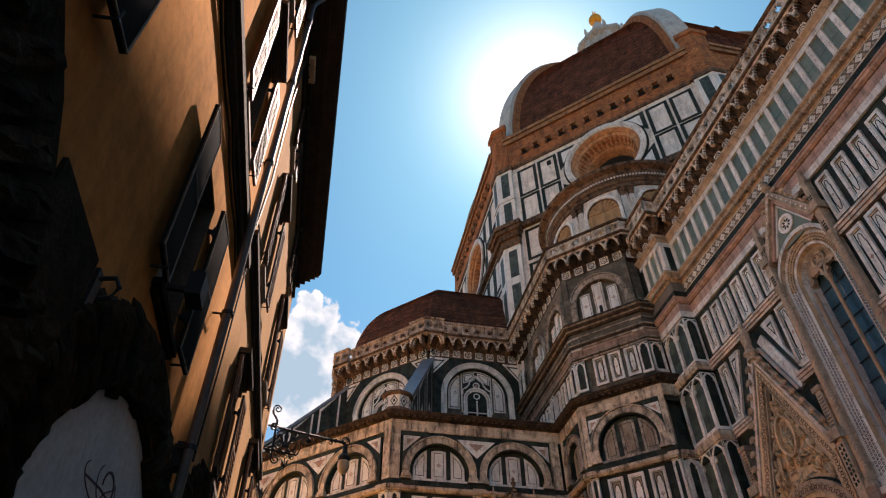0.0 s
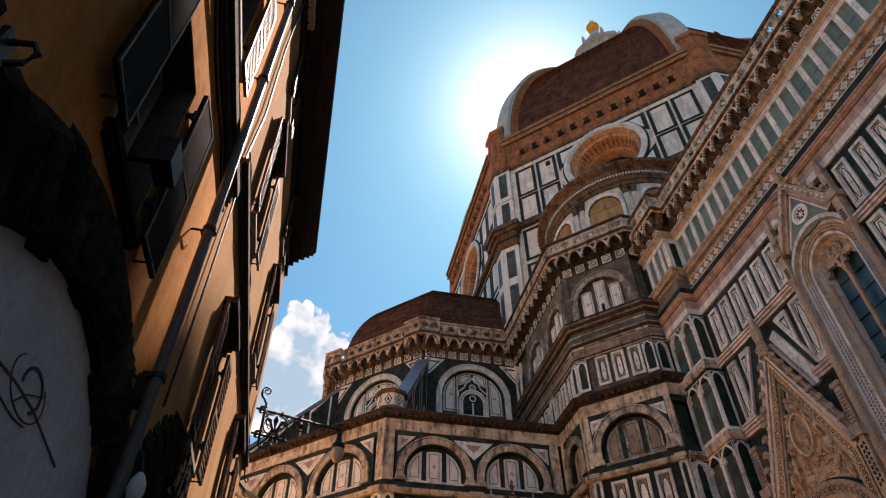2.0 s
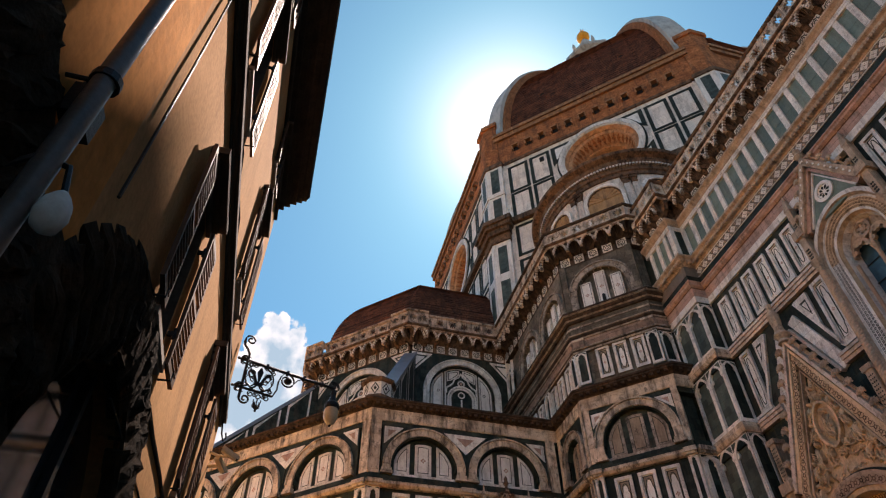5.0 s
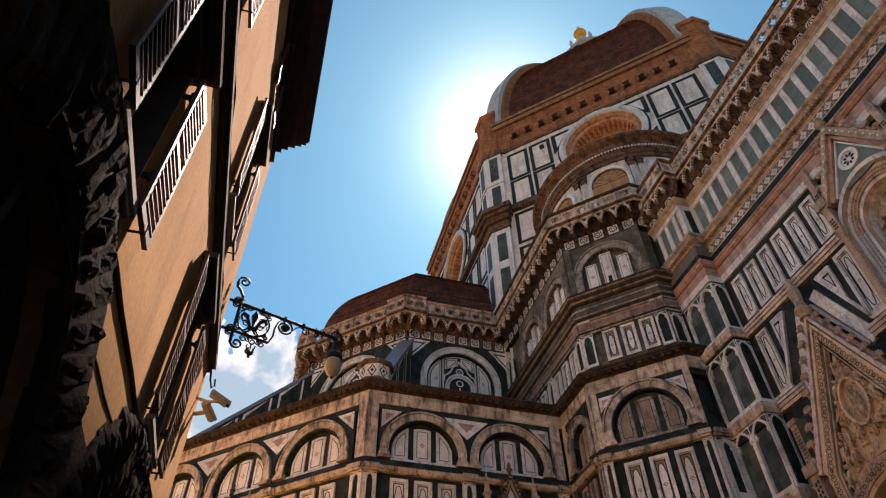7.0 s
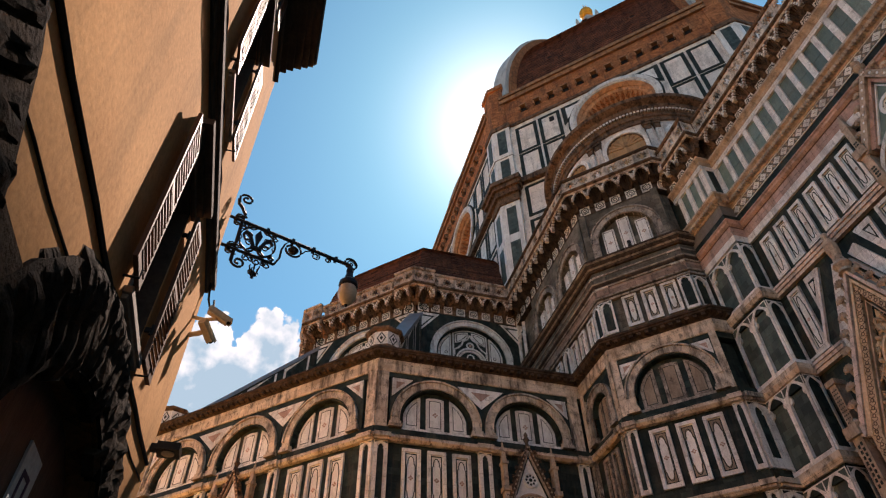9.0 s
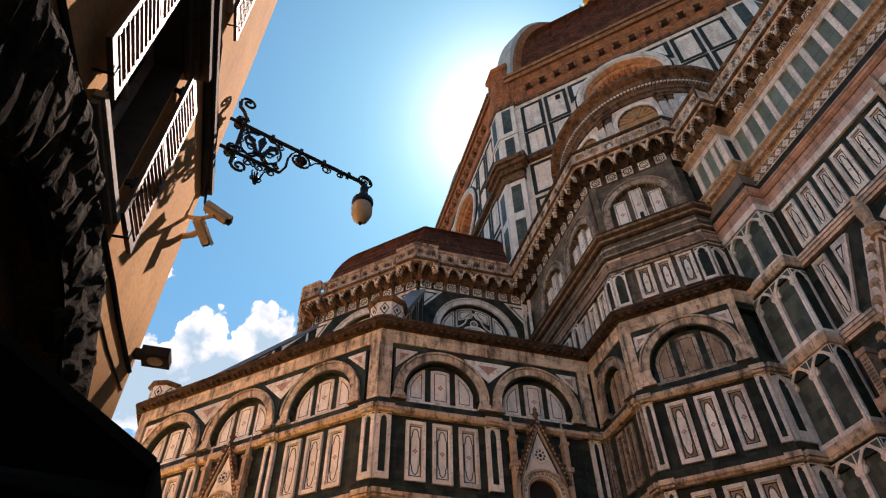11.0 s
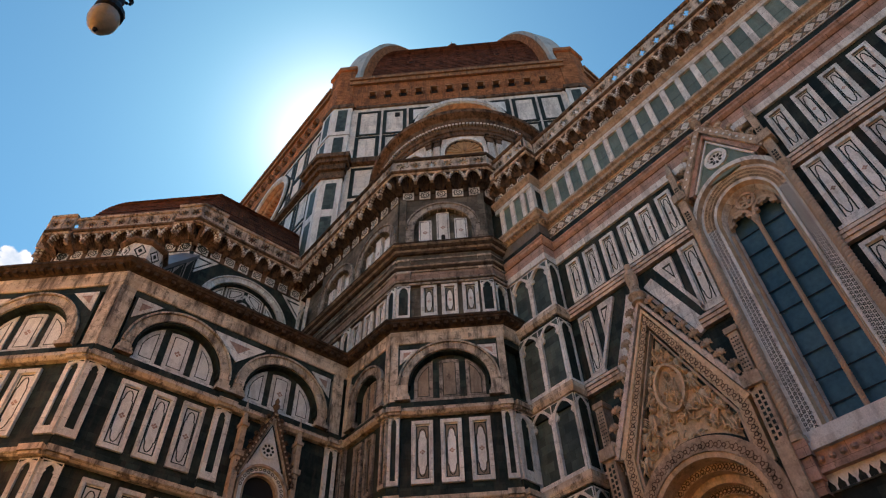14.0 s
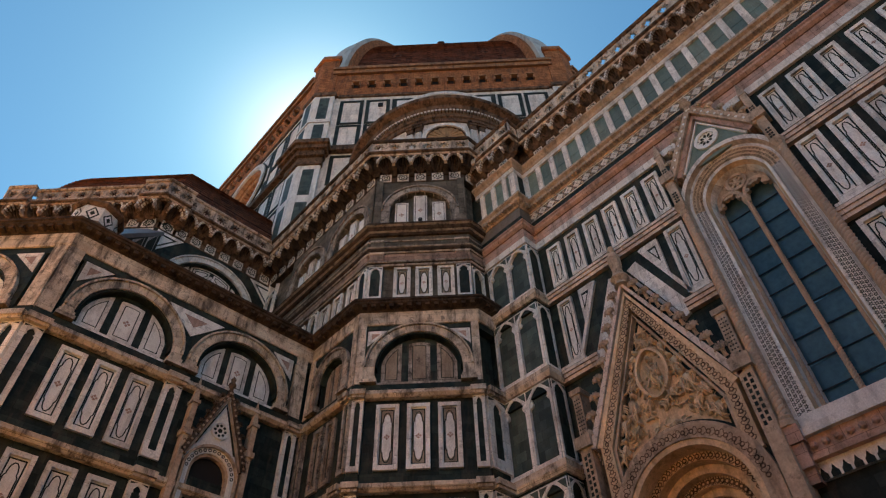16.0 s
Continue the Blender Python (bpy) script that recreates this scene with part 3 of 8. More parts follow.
def spandrel_triangle(wall, tri, f=0.42):
    """A white triangle between the arches, with a red one in its middle."""
    g = Geo().prism(tri, -0.1, 0.03, 0)
    c = (sum(p[0] for p in tri) / 3, sum(p[1] for p in tri) / 3)
    g.prism([(c[0] + (p[0] - c[0]) * f, c[1] + (p[1] - c[1]) * f) for p in tri], 0.0, 0.036, 1)
    part("corner_triangle", g, [WHITE, PINK], wall)


def lower_wall(name, a, b, bays, pilasters, label, group="", rows=(12.32, 8.77, 5.22), shade_toned=False):
    """A two-storeyed marble wall below the cornice. bays: (middle, half width, outer radius, panels); pilasters: (start, width)."""
    m, length = wall_frame(a, b)
    wall = part(name, Geo().box(-0.9 if a == (P0[0], T_W) else 0, length + (0.9 if b == (P0[0], T_W) else 0), -1.4, -0.3, 0, 19.3), GREEN, at=m)
    tagged(wall, label, "wall", group, "structure")
    for k, (uc, half, ro, count, *spring) in enumerate(bays):
        zs = spring[0] if spring else 16.2
        top = 18.22
        joined = k + 1 < len(bays)
        if joined:
            b_ = (uc + half + bays[k + 1][0] - bays[k + 1][1]) / 2
            w_ = 1.12 * ro / 2.08
            spandrel_triangle(wall, [(b_ - w_, top), (b_ + w_, top), (b_, top - 1.05)])
        if not joined and ro > 1.5 and zs < 16.3:
            spandrel_triangle(wall, [(uc + half - 0.08, top), (uc + half - 1.05 * ro / 2.08, top), (uc + half - 0.08, top - 0.95)])
        if zs > 16.3 and ro > 1.5:
            for s in (-1, 1):
                spandrel_triangle(wall, [(uc + s * (half - 0.06), top), (uc + s * (half - 0.85), top), (uc + s * (half - 0.06), top - 0.75)])
        if k == 0 and ro > 1.5 and zs < 16.3:
            spandrel_triangle(wall, [(uc - half + 0.08, top), (uc - half + 1.05 * ro / 2.08, top), (uc - half + 0.08, top - 0.95)])
        arch_bay(wall, uc, zs, ro, 18.58, half, ring=PIERSTONE if shade_toned else STAINED)
        if count:
            pitch = 2 * (ro - 0.42) / count
            for row, z in enumerate(rows):
                for i in range(count):
                    w = pitch * 0.74
                    put_panel(wall, uc - (ro - 0.42) + pitch * (i + 0.5) - w / 2, z, w, 2.5, shade_toned=shade_toned, **({"lobed": "filled"} if zs > 16.3 else {}))
    part("green_facing", Geo().box(0, length, -0.35, -0.06, 0, 15.69), GREEN, wall)
    for u, w in pilasters:
        if (u < 0.1 or u + w > length - 0.3) and length > 2:
            e = min(w, 0.3) if length < 6 else min(w, 0.5)
            v = u if u < 0.1 else u + w - e
            part("pilaster", Geo().box(v, v + e, -0.3, 0.08, 15.7, 18.6), STAINED, wall)
        part("pilaster", Geo().box(u + 0.01, u + w - 0.01, -0.3, 0.06, 0, 15.7), GREEN, wall)
        k = 2 if w > 1.1 else 1
        for z in (12.25, 8.7, 5.15):
            for i in range(k):
                put_lancet(wall, u + i * w / k, z, w / k, 2.75, 0.08, GREEN, w / k * 0.27, PIERSTONE if name == "wall_pier_north" else None)
        for z in (15.0, 11.5):
            part("capital", Geo().box(u - 0.03, u + w + 0.03, -0.3, 0.3, z, z + 0.1).box(u - 0.07, u + w + 0.07, -0.3, 0.37, z + 0.1, z + 0.3), STAINED, wall)
    return wall


# ---- cathedral: lower storey ----
w_n = lower_wall("wall_tribune_north", LOWER[0], K1, [(2.5, 2.45, 2.1, 3), (7.4, 2.45, 2.1, 3), (12.3, 2.45, 2.1, 3)], [(0, 0.5), (14.2, 0.6)], "polychrome marble tribune wall with round blind arches")
w_nw = lower_wall("wall_tribune_northwest", K1, K0, [(2.75, 2.2, 2.08, 3), (7.25, 2.25, 2.08, 0), (11.85, 2.3, 2.08, 3)], [(0.0, 0.62), (4.75, 0.55), (9.25, 0.55), (14.25, 0.6)], "polychrome marble tribune wall in warm reflected light, with three blind arches")
w_w = lower_wall("wall_tribune_west", K0, (P0[0], T_W), [(2.75, 2.15, 2.08, 3), (7.1, 2.2, 2.08, 0)], [(0.0, 0.6), (4.6, 0.6), (9.35, 0.5)], "polychrome marble tribune wall with two round blind arches above framed panels")
# the darker stones of this wall stand for the shade in the corner
w_pn = lower_wall("wall_pier_north", (P0[0], T_W), P0, [(1.62, 1.22, 1.2, 2, 17.0)], [(0.0, 0.38), (2.85, 0.38)], "narrow marble pier wall with one blind arch, stones darkened for corner shade", shade_toned=True)
w_pd = lower_wall("wall_pier_northwest", P0, P1, [(2.36, 2.06, 2.05, 3, 16.45)], [(0.0, 0.42), (4.29, 0.42)], "diagonal marble pier wall with a blind arch over three inlaid panels")
w_ps = lower_wall("wall_pier_west", P1, (BUT_X, BUT_Y1), [], [(0.02, 0.9)], "narrow shaded marble return of the pier")


def moulding(name, path, profile, material, label="", cat="moulding"):
    return tagged(part(name, Geo().sweep(path, profile), material), label, cat, "", "structure")


def string(path, z, h, out, material=STAINED, name="trim_string_course"):
    return moulding(name, path, [(-0.3, z), (out * 0.6, z), (out, z + h * 0.45), (out, z + h), (-0.3, z + h)], material, "projecting string course of stained marble")


for z in (15.03, 11.52, 7.95, 4.4):
    string(LOWER, z, 0.25, 0.26)
for z in (15.28, 11.8, 8.2):
    moulding("trim_green_band", LOWER, [(-0.3, z), (0.02, z), (0.02, z + 0.4), (-0.3, z + 0.4)], GREEN, "dark green serpentine band")
moulding("trim_green_band", LOWER, [(-0.4, 18.2), (0.015, 18.2), (0.015, 18.52), (-0.4, 18.52)], GREEN, "dark green serpentine band")
moulding("trim_frieze", LOWER, [(-0.4, 18.5), (0.08, 18.5), (0.1, 18.56), (0.1, 19.14), (-0.4, 19.14)], STAINED, "stained white marble frieze band")
CORN = moulding("trim_cornice", LOWER, [(-0.4, 19.14), (0.11, 19.14), (0.17, 19.22), (0.4, 19.32), (0.46, 19.36), (0.46, 19.44), (0.52, 19.47), (0.52, 19.57), (-0.4, 19.66)], BLACKENED, "weathered stone cornice with dentils, darkened for its own shade")


def dentils(path, z0, z1, o0, o1, pitch, parent, material=BROWN, name="dentils"):
    g = Geo()
    for a, b in zip(path, path[1:]):
        m, length = wall_frame(a, b)
        k = int(length / pitch)
        for i in range(k):
            u = (i + 0.5) * length / k
            q = Geo().box(u - pitch * 0.25, u + pitch * 0.25, o0, o1, z0, z1)
            g.add([tuple(m @ Vector(v)) for v in q.v], q.f)
    ob = part(name, g, material, parent)
    ob["kind"] = "stuff"
    return ob


dentils(LOWER, 19.2, 19.34, 0.1, 0.42, 0.34, CORN, BLACKENED)

def leaf_cluster(r):
    """A carved crocket: curled leaf tips round a stem."""
    q = Geo()
    q.tube([(0, 0.1, -r), (0, 0, -r * 0.4), (0, -0.02, r * 0.4)], r * 0.4, 6, 0, r * 0.25)
    for k in range(7):
        a = radians(-100 + 200 * k / 6)
        u, z = math.sin(a), math.cos(a)
        pts = [(u * r * f, -0.02 - 0.1 * math.sin(f * 2.6), z * r * f * 0.9 + (0.05 if f > 0.7 else 0)) for f in (0.1, 0.45, 0.8, 1.0)]
        q.tube(pts, r * 0.3, 5, 0, r * 0.1)
        q.lathe([(0, -0.2 * r), (0.2 * r, 0), (0, 0.2 * r)], 5, (u * r * 0.95, -0.09, z * r * 0.85))
    return q


# portals with steep gables in the two tribune faces
def small_portal(wall, uc):
    zs, r = 12.35, 0.62
    # flat black sheet in place of the shaded depth of the doorway
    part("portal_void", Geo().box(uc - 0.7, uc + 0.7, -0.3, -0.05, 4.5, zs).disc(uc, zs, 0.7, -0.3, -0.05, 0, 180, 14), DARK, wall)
    g = Geo()
    for r0, r1, o, mm in ((0.62, 0.72, 0.12, 0), (0.72, 0.9, 0.2, 1), (0.9, 0.98, 0.3, 0)):
        g.ring(uc, zs, r0, r1, -0.1, o, 0, 180, 18, mm)
        for s in (-1, 1):
            g.box(*sorted((uc + s * r0, uc + s * r1)), -0.1, o, 4.5, zs, mm)
    for i in range(15):
        a = radians(6 + 12 * i)
        g.ring(uc + 0.81 * math.cos(a), zs + 0.81 * math.sin(a), 0.035, 0.065, 0.1, 0.208, 0, 360, 8, 2)
    part("archivolt", g, [CARVED, FIELD, GREEN], wall)
    g = Geo()
    arc = [(uc + 0.98 * math.cos(radians(15 + 15 * i)), zs + 0.98 * math.sin(radians(15 + 15 * i))) for i in range(11)]
    g.prism([(uc + 1.04, 12.7), (uc, 15.35), (uc - 1.04, 12.7)] + arc[::-1], 0.0, 0.16, 0)
    g.line([(uc - 0.72, 13.25), (uc, 15.0), (uc + 0.72, 13.25)], 0.07, 0.0, 0.2, 2)
    g.line([(uc - 1.12, 12.75), (uc, 15.5), (uc + 1.12, 12.75)], 0.2, 0.0, 0.34, 1)
    g.line([(uc - 1.0, 12.72), (uc, 15.2), (uc + 1.0, 12.72)], 0.1, 0.0, 0.28, 3)
    for i in range(14):
        for s in (-1, 1):
            f = (i + 0.5) / 14
            g.disc(uc + s * 1.12 * (1 - f), 12.75 + 2.75 * f, 0.045, 0.2, 0.36, 0, 360, 6, 3)
    g.ring(uc, 13.95, 0.27, 0.33, 0.1, 0.24, 0, 360, 16, 0)
    g.disc(uc, 13.95, 0.27, 0.1, 0.19, m=0)
    for i in range(8):
        a = i * math.pi / 4
        g.ring(uc + 0.19 * math.cos(a), 13.95 + 0.19 * math.sin(a), 0.0, 0.055, 0.1, 0.2, 0, 360, 6, 2)
    g.ring(uc, 13.95, 0.0, 0.08, 0.1, 0.2, 0, 360, 8, 2)
    part("gable", g, [FIELD, BROWN, GREEN, CARVED], wall)
    for s in (-1, 1):
        c = uc + s * 1.16
        g = Geo().box(c - 0.1, c + 0.1, 0.0, 0.34, 5, 14.6).box(c - 0.17, c + 0.17, 0.0, 0.42, 13.3, 13.5).box(c - 0.15, c + 0.15, 0.0, 0.4, 14.5, 14.62)
        g.add([(c + x, -0.17 + y, 14.6) for x, y in ((-.12, -.12), (.12, -.12), (.12, .12), (-.12, .12))] + [(c, -0.17, 15.75)], [(0, 1, 4), (1, 2, 4), (2, 3, 4), (3, 0, 4), (3, 2, 1, 0)])
        part("pinnacle", g, CARVED, wall)
        for i in range(6):
            f = (i + 0.7) / 6.6
            piece("crocket", ("crock", 0.1), lambda: leaf_cluster(0.1), [BROWN], wall, at(uc + s * (1.12 * (1 - f) + 0.13), 0.22, 12.75 + 2.75 * f + 0.06))
    part("finial", Geo().lathe([(0, 0), (0.1, 0), (0.06, 0.15), (0.15, 0.32), (0.07, 0.45), (0.1, 0.55), (0, 0.72)], 8, (uc, -0.2, 15.5)), BROWN, wall)


small_portal(w_w, 6.87)
small_portal(w_nw, 7.25)

# ---- cathedral: nave wall ----
NY1 = 7.0
m_nave, NL = wall_frame((NAVE_X, BUT_Y0), (NAVE_X, NY1))
WIN, POR = BUT_Y0 - 16.34, BUT_Y0 - 21.06           # middles of the tall window and of the portal
g = []
for u0, u1, z0, z1 in ((-1.5, POR - 1.9, 0, 11.45), (POR + 1.9, WIN - 1.15, 0, 11.45), (-1.5, WIN - 1.15, 11.45, 27.7), (WIN - 1.15, WIN + 1.15, 0, 10.2), (WIN - 1.15, WIN + 1.15, 20.2, 27.7), (WIN + 1.15, NL, 0, 27.7)):
    g.append(Geo().box(u0, u1, -1.4, -0.26, z0, z1))
nave = part("wall_nave", g[0], GREEN, at=m_nave)
for q in g[1:]:
    part("wall_segment", q, GREEN, nave)
for u0, u1, z0, z1 in ((0, POR - 2.0, 0, 22.1), (POR - 2.0, POR + 2.0, 11.5, 22.1), (POR + 2.0, WIN - 1.75, 0, 22.1), (WIN - 1.75, WIN + 1.75, 0, 9.2), (WIN + 1.75, NL, 0, 22.1)):
    part("green_facing", Geo().box(u0, u1, -0.28, -0.085, z0, z1), GREEN, nave)
tagged(nave, "long polychrome marble aisle wall with inlaid panels and bands", "wall", "", "structure")


def nv(y):
    return BUT_Y0 - y


NAVE_PATH = [(BUT_X, Q1[1]), (BUT_X, BUT_Y0), (NAVE_X, BUT_Y0), (NAVE_X, NY1)]


def nave_band(name, z0, z1, o, material, label):
    return moulding(name, NAVE_PATH, [(-0.3, z0), (o, z0), (o, z1), (-0.3, z1)], material, label)


nave_band("trim_white_band", 22.1, 22.47, 0.03, WHITE, "white marble band")
PB = nave_band("trim_pink_band", 22.47, 23.0, 0.0, PINK, "pink marble band of uneven slabs")
moulding("trim_cornice_pink", NAVE_PATH, [(-0.3, 23.0), (0.05, 23.0), (0.18, 23.1), (0.2, 23.2), (0.26, 23.24), (0.26, 23.3), (-0.3, 23.36)], PINK, "projecting pink marble moulding")
nave_band("trim_green_band", 23.34, 23.88, 0.0, GREEN, "dark green marble band with putlog holes")
RB = nave_band("trim_inlaid_ribbon", 23.88, 24.5, 0.02, GREYINLAY, "inlaid ribbon of rosettes in white and dark marble")
moulding("trim_cornice_brown", NAVE_PATH, [(-0.3, 24.5), (0.06, 24.5), (0.1, 24.58), (0.26, 24.7), (0.3, 24.82), (0.42, 24.9), (0.42, 25.02), (-0.3, 25.08)], CARVED, "brown carved moulding with leaf dentils")
dentils(NAVE_PATH, 24.58, 24.76, 0.05, 0.32, 0.16, RB, CARVED)


def ribbon_tile():
    g = Geo()
    g.ring(0.25, 0.31, 0.16, 0.21, -0.05, 0.032, 0, 360, 4, 0)
    for i in range(4):
        a = i * math.pi / 2
        g.disc(0.25 + 0.08 * math.cos(a), 0.31 + 0.08 * math.sin(a), 0.05, -0.05, 0.03, 0, 360, 6, 0)
    g.box(0.0, 0.5, -0.05, 0.03, 0.02, 0.055, 0).box(0.0, 0.5, -0.05, 0.03, 0.565, 0.6, 0)
    for s in (0.17, 0.45):
        g.prism([(0.5, s - 0.06), (0.56, s), (0.5, s + 0.06), (0.44, s)], -0.05, 0.032, 1)
    return g


for i in range(int(NL / 0.5)):
    piece("rosette", "ribbon", ribbon_tile, [FIELD, CARVED], nave, at(i * 0.5, 0.022, 23.88))

# the attic of green slabs between white strips
nave_band("trim_attic_sill", 25.02, 25.3, 0.05, WHITE, "white marble sill band")
nave_band("trim_attic_head", 27.3, 27.62, 0.05, WHITE, "white marble head band")
moulding("trim_attic_cornice", NAVE_PATH, [(-0.3, 27.6), (0.08, 27.6), (0.14, 27.72), (0.3, 27.84), (0.3, 27.95), (-0.3, 27.97)], CARVED, "brown moulded cornice under the corbels")


def attic(wall, u0, u1, count):
    """Green panes of stone slabs between white strips."""
    p = (u1 - u0) / count
    for i in range(count):
        def slab():
            g = Geo()
            for k in range(4):
                g.box(0, p - 0.26, -0.3, -0.02 - 0.008 * (k % 2), k * 0.5 + 0.006, k * 0.5 + 0.494)
            return g
        piece("green_slab", ("slab", round(p, 2)), slab, [PALEGREEN], wall, at(u0 + i * p + 0.13, -0.04, 25.3))
        piece("white_strip", ("strip", round(p, 2)), lambda: Geo().box(0, 0.26, -0.3, 0.03, 0, 2.0), [WHITE], wall, at(u0 + i * p - 0.13, 0, 25.3))


attic(nave, 0.13, NL, round(NL / 0.83))

# upper row of panels, string course, second row, string course, third row
def clear(u, w, z0, z1):
    """True where no window or portal stands in the way."""
    if abs(u + w / 2 - WIN) < 1.98 + w / 2 and z0 < 20.6:
        return False
    if abs(u + w / 2 - WIN) < 1.6 + w / 2 and z0 < 23:
        return False
    return not (abs(u + w / 2 - POR) < 2.2 + w / 2 and z1 < 15.6)


SMALL = [0.48 + 0.967 * i for i in range(6)] + [nv(14.21) + 1.03 * i for i in range(7)]
for u in SMALL:
    if u + 0.7 < NL and clear(u, 0.7, 19.45, 21.72):
        put_panel(nave, u, 19.45, 0.7, 2.28, -0.02)
put_panel(nave, 0.45, 15.7, 0.67, 2.9, -0.02, fr=0.1)
BIG = [5.36] + [nv(14.23) + 1.0 * i for i in range(7)]
for u in BIG:
    if u + 0.76 < NL and abs(u + 0.38 - POR) > 1.3 and abs(u + 0.38 - WIN) > 2.0:
        put_panel(nave, u, 15.72, 0.76, 2.95, -0.02)
        if abs(u + 0.38 - POR) > 2.6:
            put_panel(nave, u, 12.3, 0.76, 2.55, -0.02)
            put_panel(nave, u, 8.7, 0.76, 2.6, -0.02)


def nave_string(z0, z1, spans, o=0.22):
    h = z1 - z0
    for u0, u1 in spans:
        g = Geo().prism([(u0, z0), (u1, z0), (u1, z0 + h * 0.35), (u0, z0 + h * 0.35)], -0.3, o * 0.45).prism([(u0, z0 + h * 0.35), (u1, z0 + h * 0.35), (u1, z0 + h * 0.7), (u0, z0 + h * 0.7)], -0.3, o * 0.75).prism([(u0, z0 + h * 0.7), (u1, z0 + h * 0.7), (u1, z1), (u0, z1)], -0.3, o)
        part("string_course", g, [PALEPINK], nave)


nave_string(18.78, 19.2, [(0, WIN - 1.9), (WIN + 1.9, NL)])
nave_string(15.02, 15.42, [(0, POR - 1.72), (POR + 1.72, WIN - 1.9), (WIN + 1.9, NL)])
nave_string(11.6, 11.95, [(0, POR - 2.5), (POR + 2.5, WIN - 1.9), (WIN + 1.9, NL)])
for u0, u1 in ((0.0, POR - 2.3), (5.5, WIN - 2.0), (WIN + 1.95, NL)):
    part("white_fillet", Geo().box(u0, u1, -0.3, 0.034, 15.6, 15.72), WHITE, nave)

# slanting marble bands that follow the gable of the portal
for s, far, foot in ((-1, 1.22, 0.97), (1, 0.86, 5.5)):
    top, toe = POR + s * 0.39, POR + s * 1.765
    part("slanting_band", Geo().line([(top, 18.11), (toe, 15.03)], 0.44, -0.3, 0.04, 0), WHITE, nave)
    part("slanting_string", Geo().line([(top - s * 0.22, 17.72), (toe - s * 0.26, 14.9)], 0.12, -0.3, 0.16, 0), PALEPINK, nave)
    part("slanting_fillet", Geo().line([(POR + s * far, 18.58), (foot, 15.66)], 0.13, -0.3, 0.03, 0), WHITE, nave)
    tri = [(POR + s * (far + 0.04), 18.6), (POR + s * (far + 0.74), 18.6), (POR + s * (far + 0.74), 16.98)]
    mid = ((tri[0][0] + 2 * tri[1][0]) / 3, (2 * tri[0][1] + tri[2][1]) / 3)
    shrink = lambda k: [(mid[0] + (u - mid[0]) * k, mid[1] + (z - mid[1]) * k) for u, z in tri]
    part("triangle_panel", Geo().prism(shrink(1.0), -0.3, 0.036, 0).prism(shrink(0.5), -0.3, 0.04, 2).prism(shrink(0.3), -0.3, 0.044, 1), MARBLES, nave)

# buttress beside the pier
b_front = part("wall_buttress", Geo().box(-0.7, BUT_Y1 - BUT_Y0, -0.75, -0.1, 0, 27.7), GREEN, at=wall_frame((BUT_X, BUT_Y1), (BUT_X, BUT_Y0))[0])
tagged(b_front, "marble buttress with tiers of blind lancets", "buttress", "", "structure")
b_side = part("wall_buttress_return", Geo().box(0.1, NAVE_X - BUT_X + 0.3, -0.3, -0.1, 0, 27.7), GREEN, at=wall_frame((BUT_X, BUT_Y0), (NAVE_X, BUT_Y0))[0])
tagged(b_side, "narrow return of the marble buttress with single lancets", "buttress", "", "structure")
BW, BS = BUT_Y1 - BUT_Y0, NAVE_X - BUT_X
for z, h in ((19.2, 2.75), (15.5, 3.1), (11.95, 3.05), (8.3, 3.1), (4.6, 3.1)):
    put_lancet(b_front, 0.0, z, BW / 2, h, 0.0, MIDGREEN)
    put_lancet(b_front, BW / 2, z, BW / 2, h, 0.0, MIDGREEN)
    put_lancet(b_side, 0.0, z, BS, h, 0.0, MIDGREEN)
attic(b_front, 0.13, BW + 0.13, 3)
attic(b_side, 0.13, BS + 0.13, 1)
for z in (18.75, 15.02, 11.5, 7.85):
    string([(BUT_X, BUT_Y1), (BUT_X, BUT_Y0), (NAVE_X, BUT_Y0)], z, 0.38, 0.2)
    moulding("trim_green_band", [(BUT_X, BUT_Y1), (BUT_X, BUT_Y0), (NAVE_X, BUT_Y0)], [(-0.2, z - 0.42), (0.02, z - 0.42), (0.02, z), (-0.2, z)], GREEN, "dark green serpentine band")

# ---- tall window ----
def twisted(x, y, z0, z1, r, pitch, strands=3):
    """A rope column of strands wound about one another."""
    g = Geo()
    n = int((z1 - z0) / pitch * 9)
    for k in range(strands):
        pts = []
        for i in range(n + 1):
            a = 6.2832 * (k / strands + i / 9)
            pts.append((x + r * 0.5 * math.cos(a), y + r * 0.5 * math.sin(a), z0 + (z1 - z0) * i / n))
        g.tube(pts, r * 0.52, 6)
    return g


win = thing("window_1", "tall traceried window with twisted columns, inlaid jambs and a gable", "window", "", "structure", m_nave)
ZB, ZS = 10.5, 18.5
HW = 0.92
inner = [(-HW, 0)] + [(-HW * math.cos(radians(a)), ZS - ZB + HW * 1.3 * math.sin(radians(a))) for a in range(0, 181, 12)] + [(HW, 0)]
g = Geo()
for i in range(2):
    s = -1 if i == 0 else 1
    g.box(WIN + s * 0.46 - 0.4, WIN + s * 0.46 + 0.4, -0.95, -0.9, ZB, ZS + 1.5)
pr = random.Random(8)
for i in range(11):
    for s in (-1, 1):
        tilt = Matrix.Rotation(radians(pr.uniform(-1.2, 1.2)), 4, "X") @ Matrix.Rotation(radians(pr.uniform(-1.2, 1.2)), 4, "Z")
        piece("pane", "winpane", lambda: Geo().box(-0.45, 0.45, -0.02, 0.0, 0.0, 0.845), [GLASS], win, at(WIN + s * 0.46, -0.93, ZB + 0.85 * i) @ tilt)
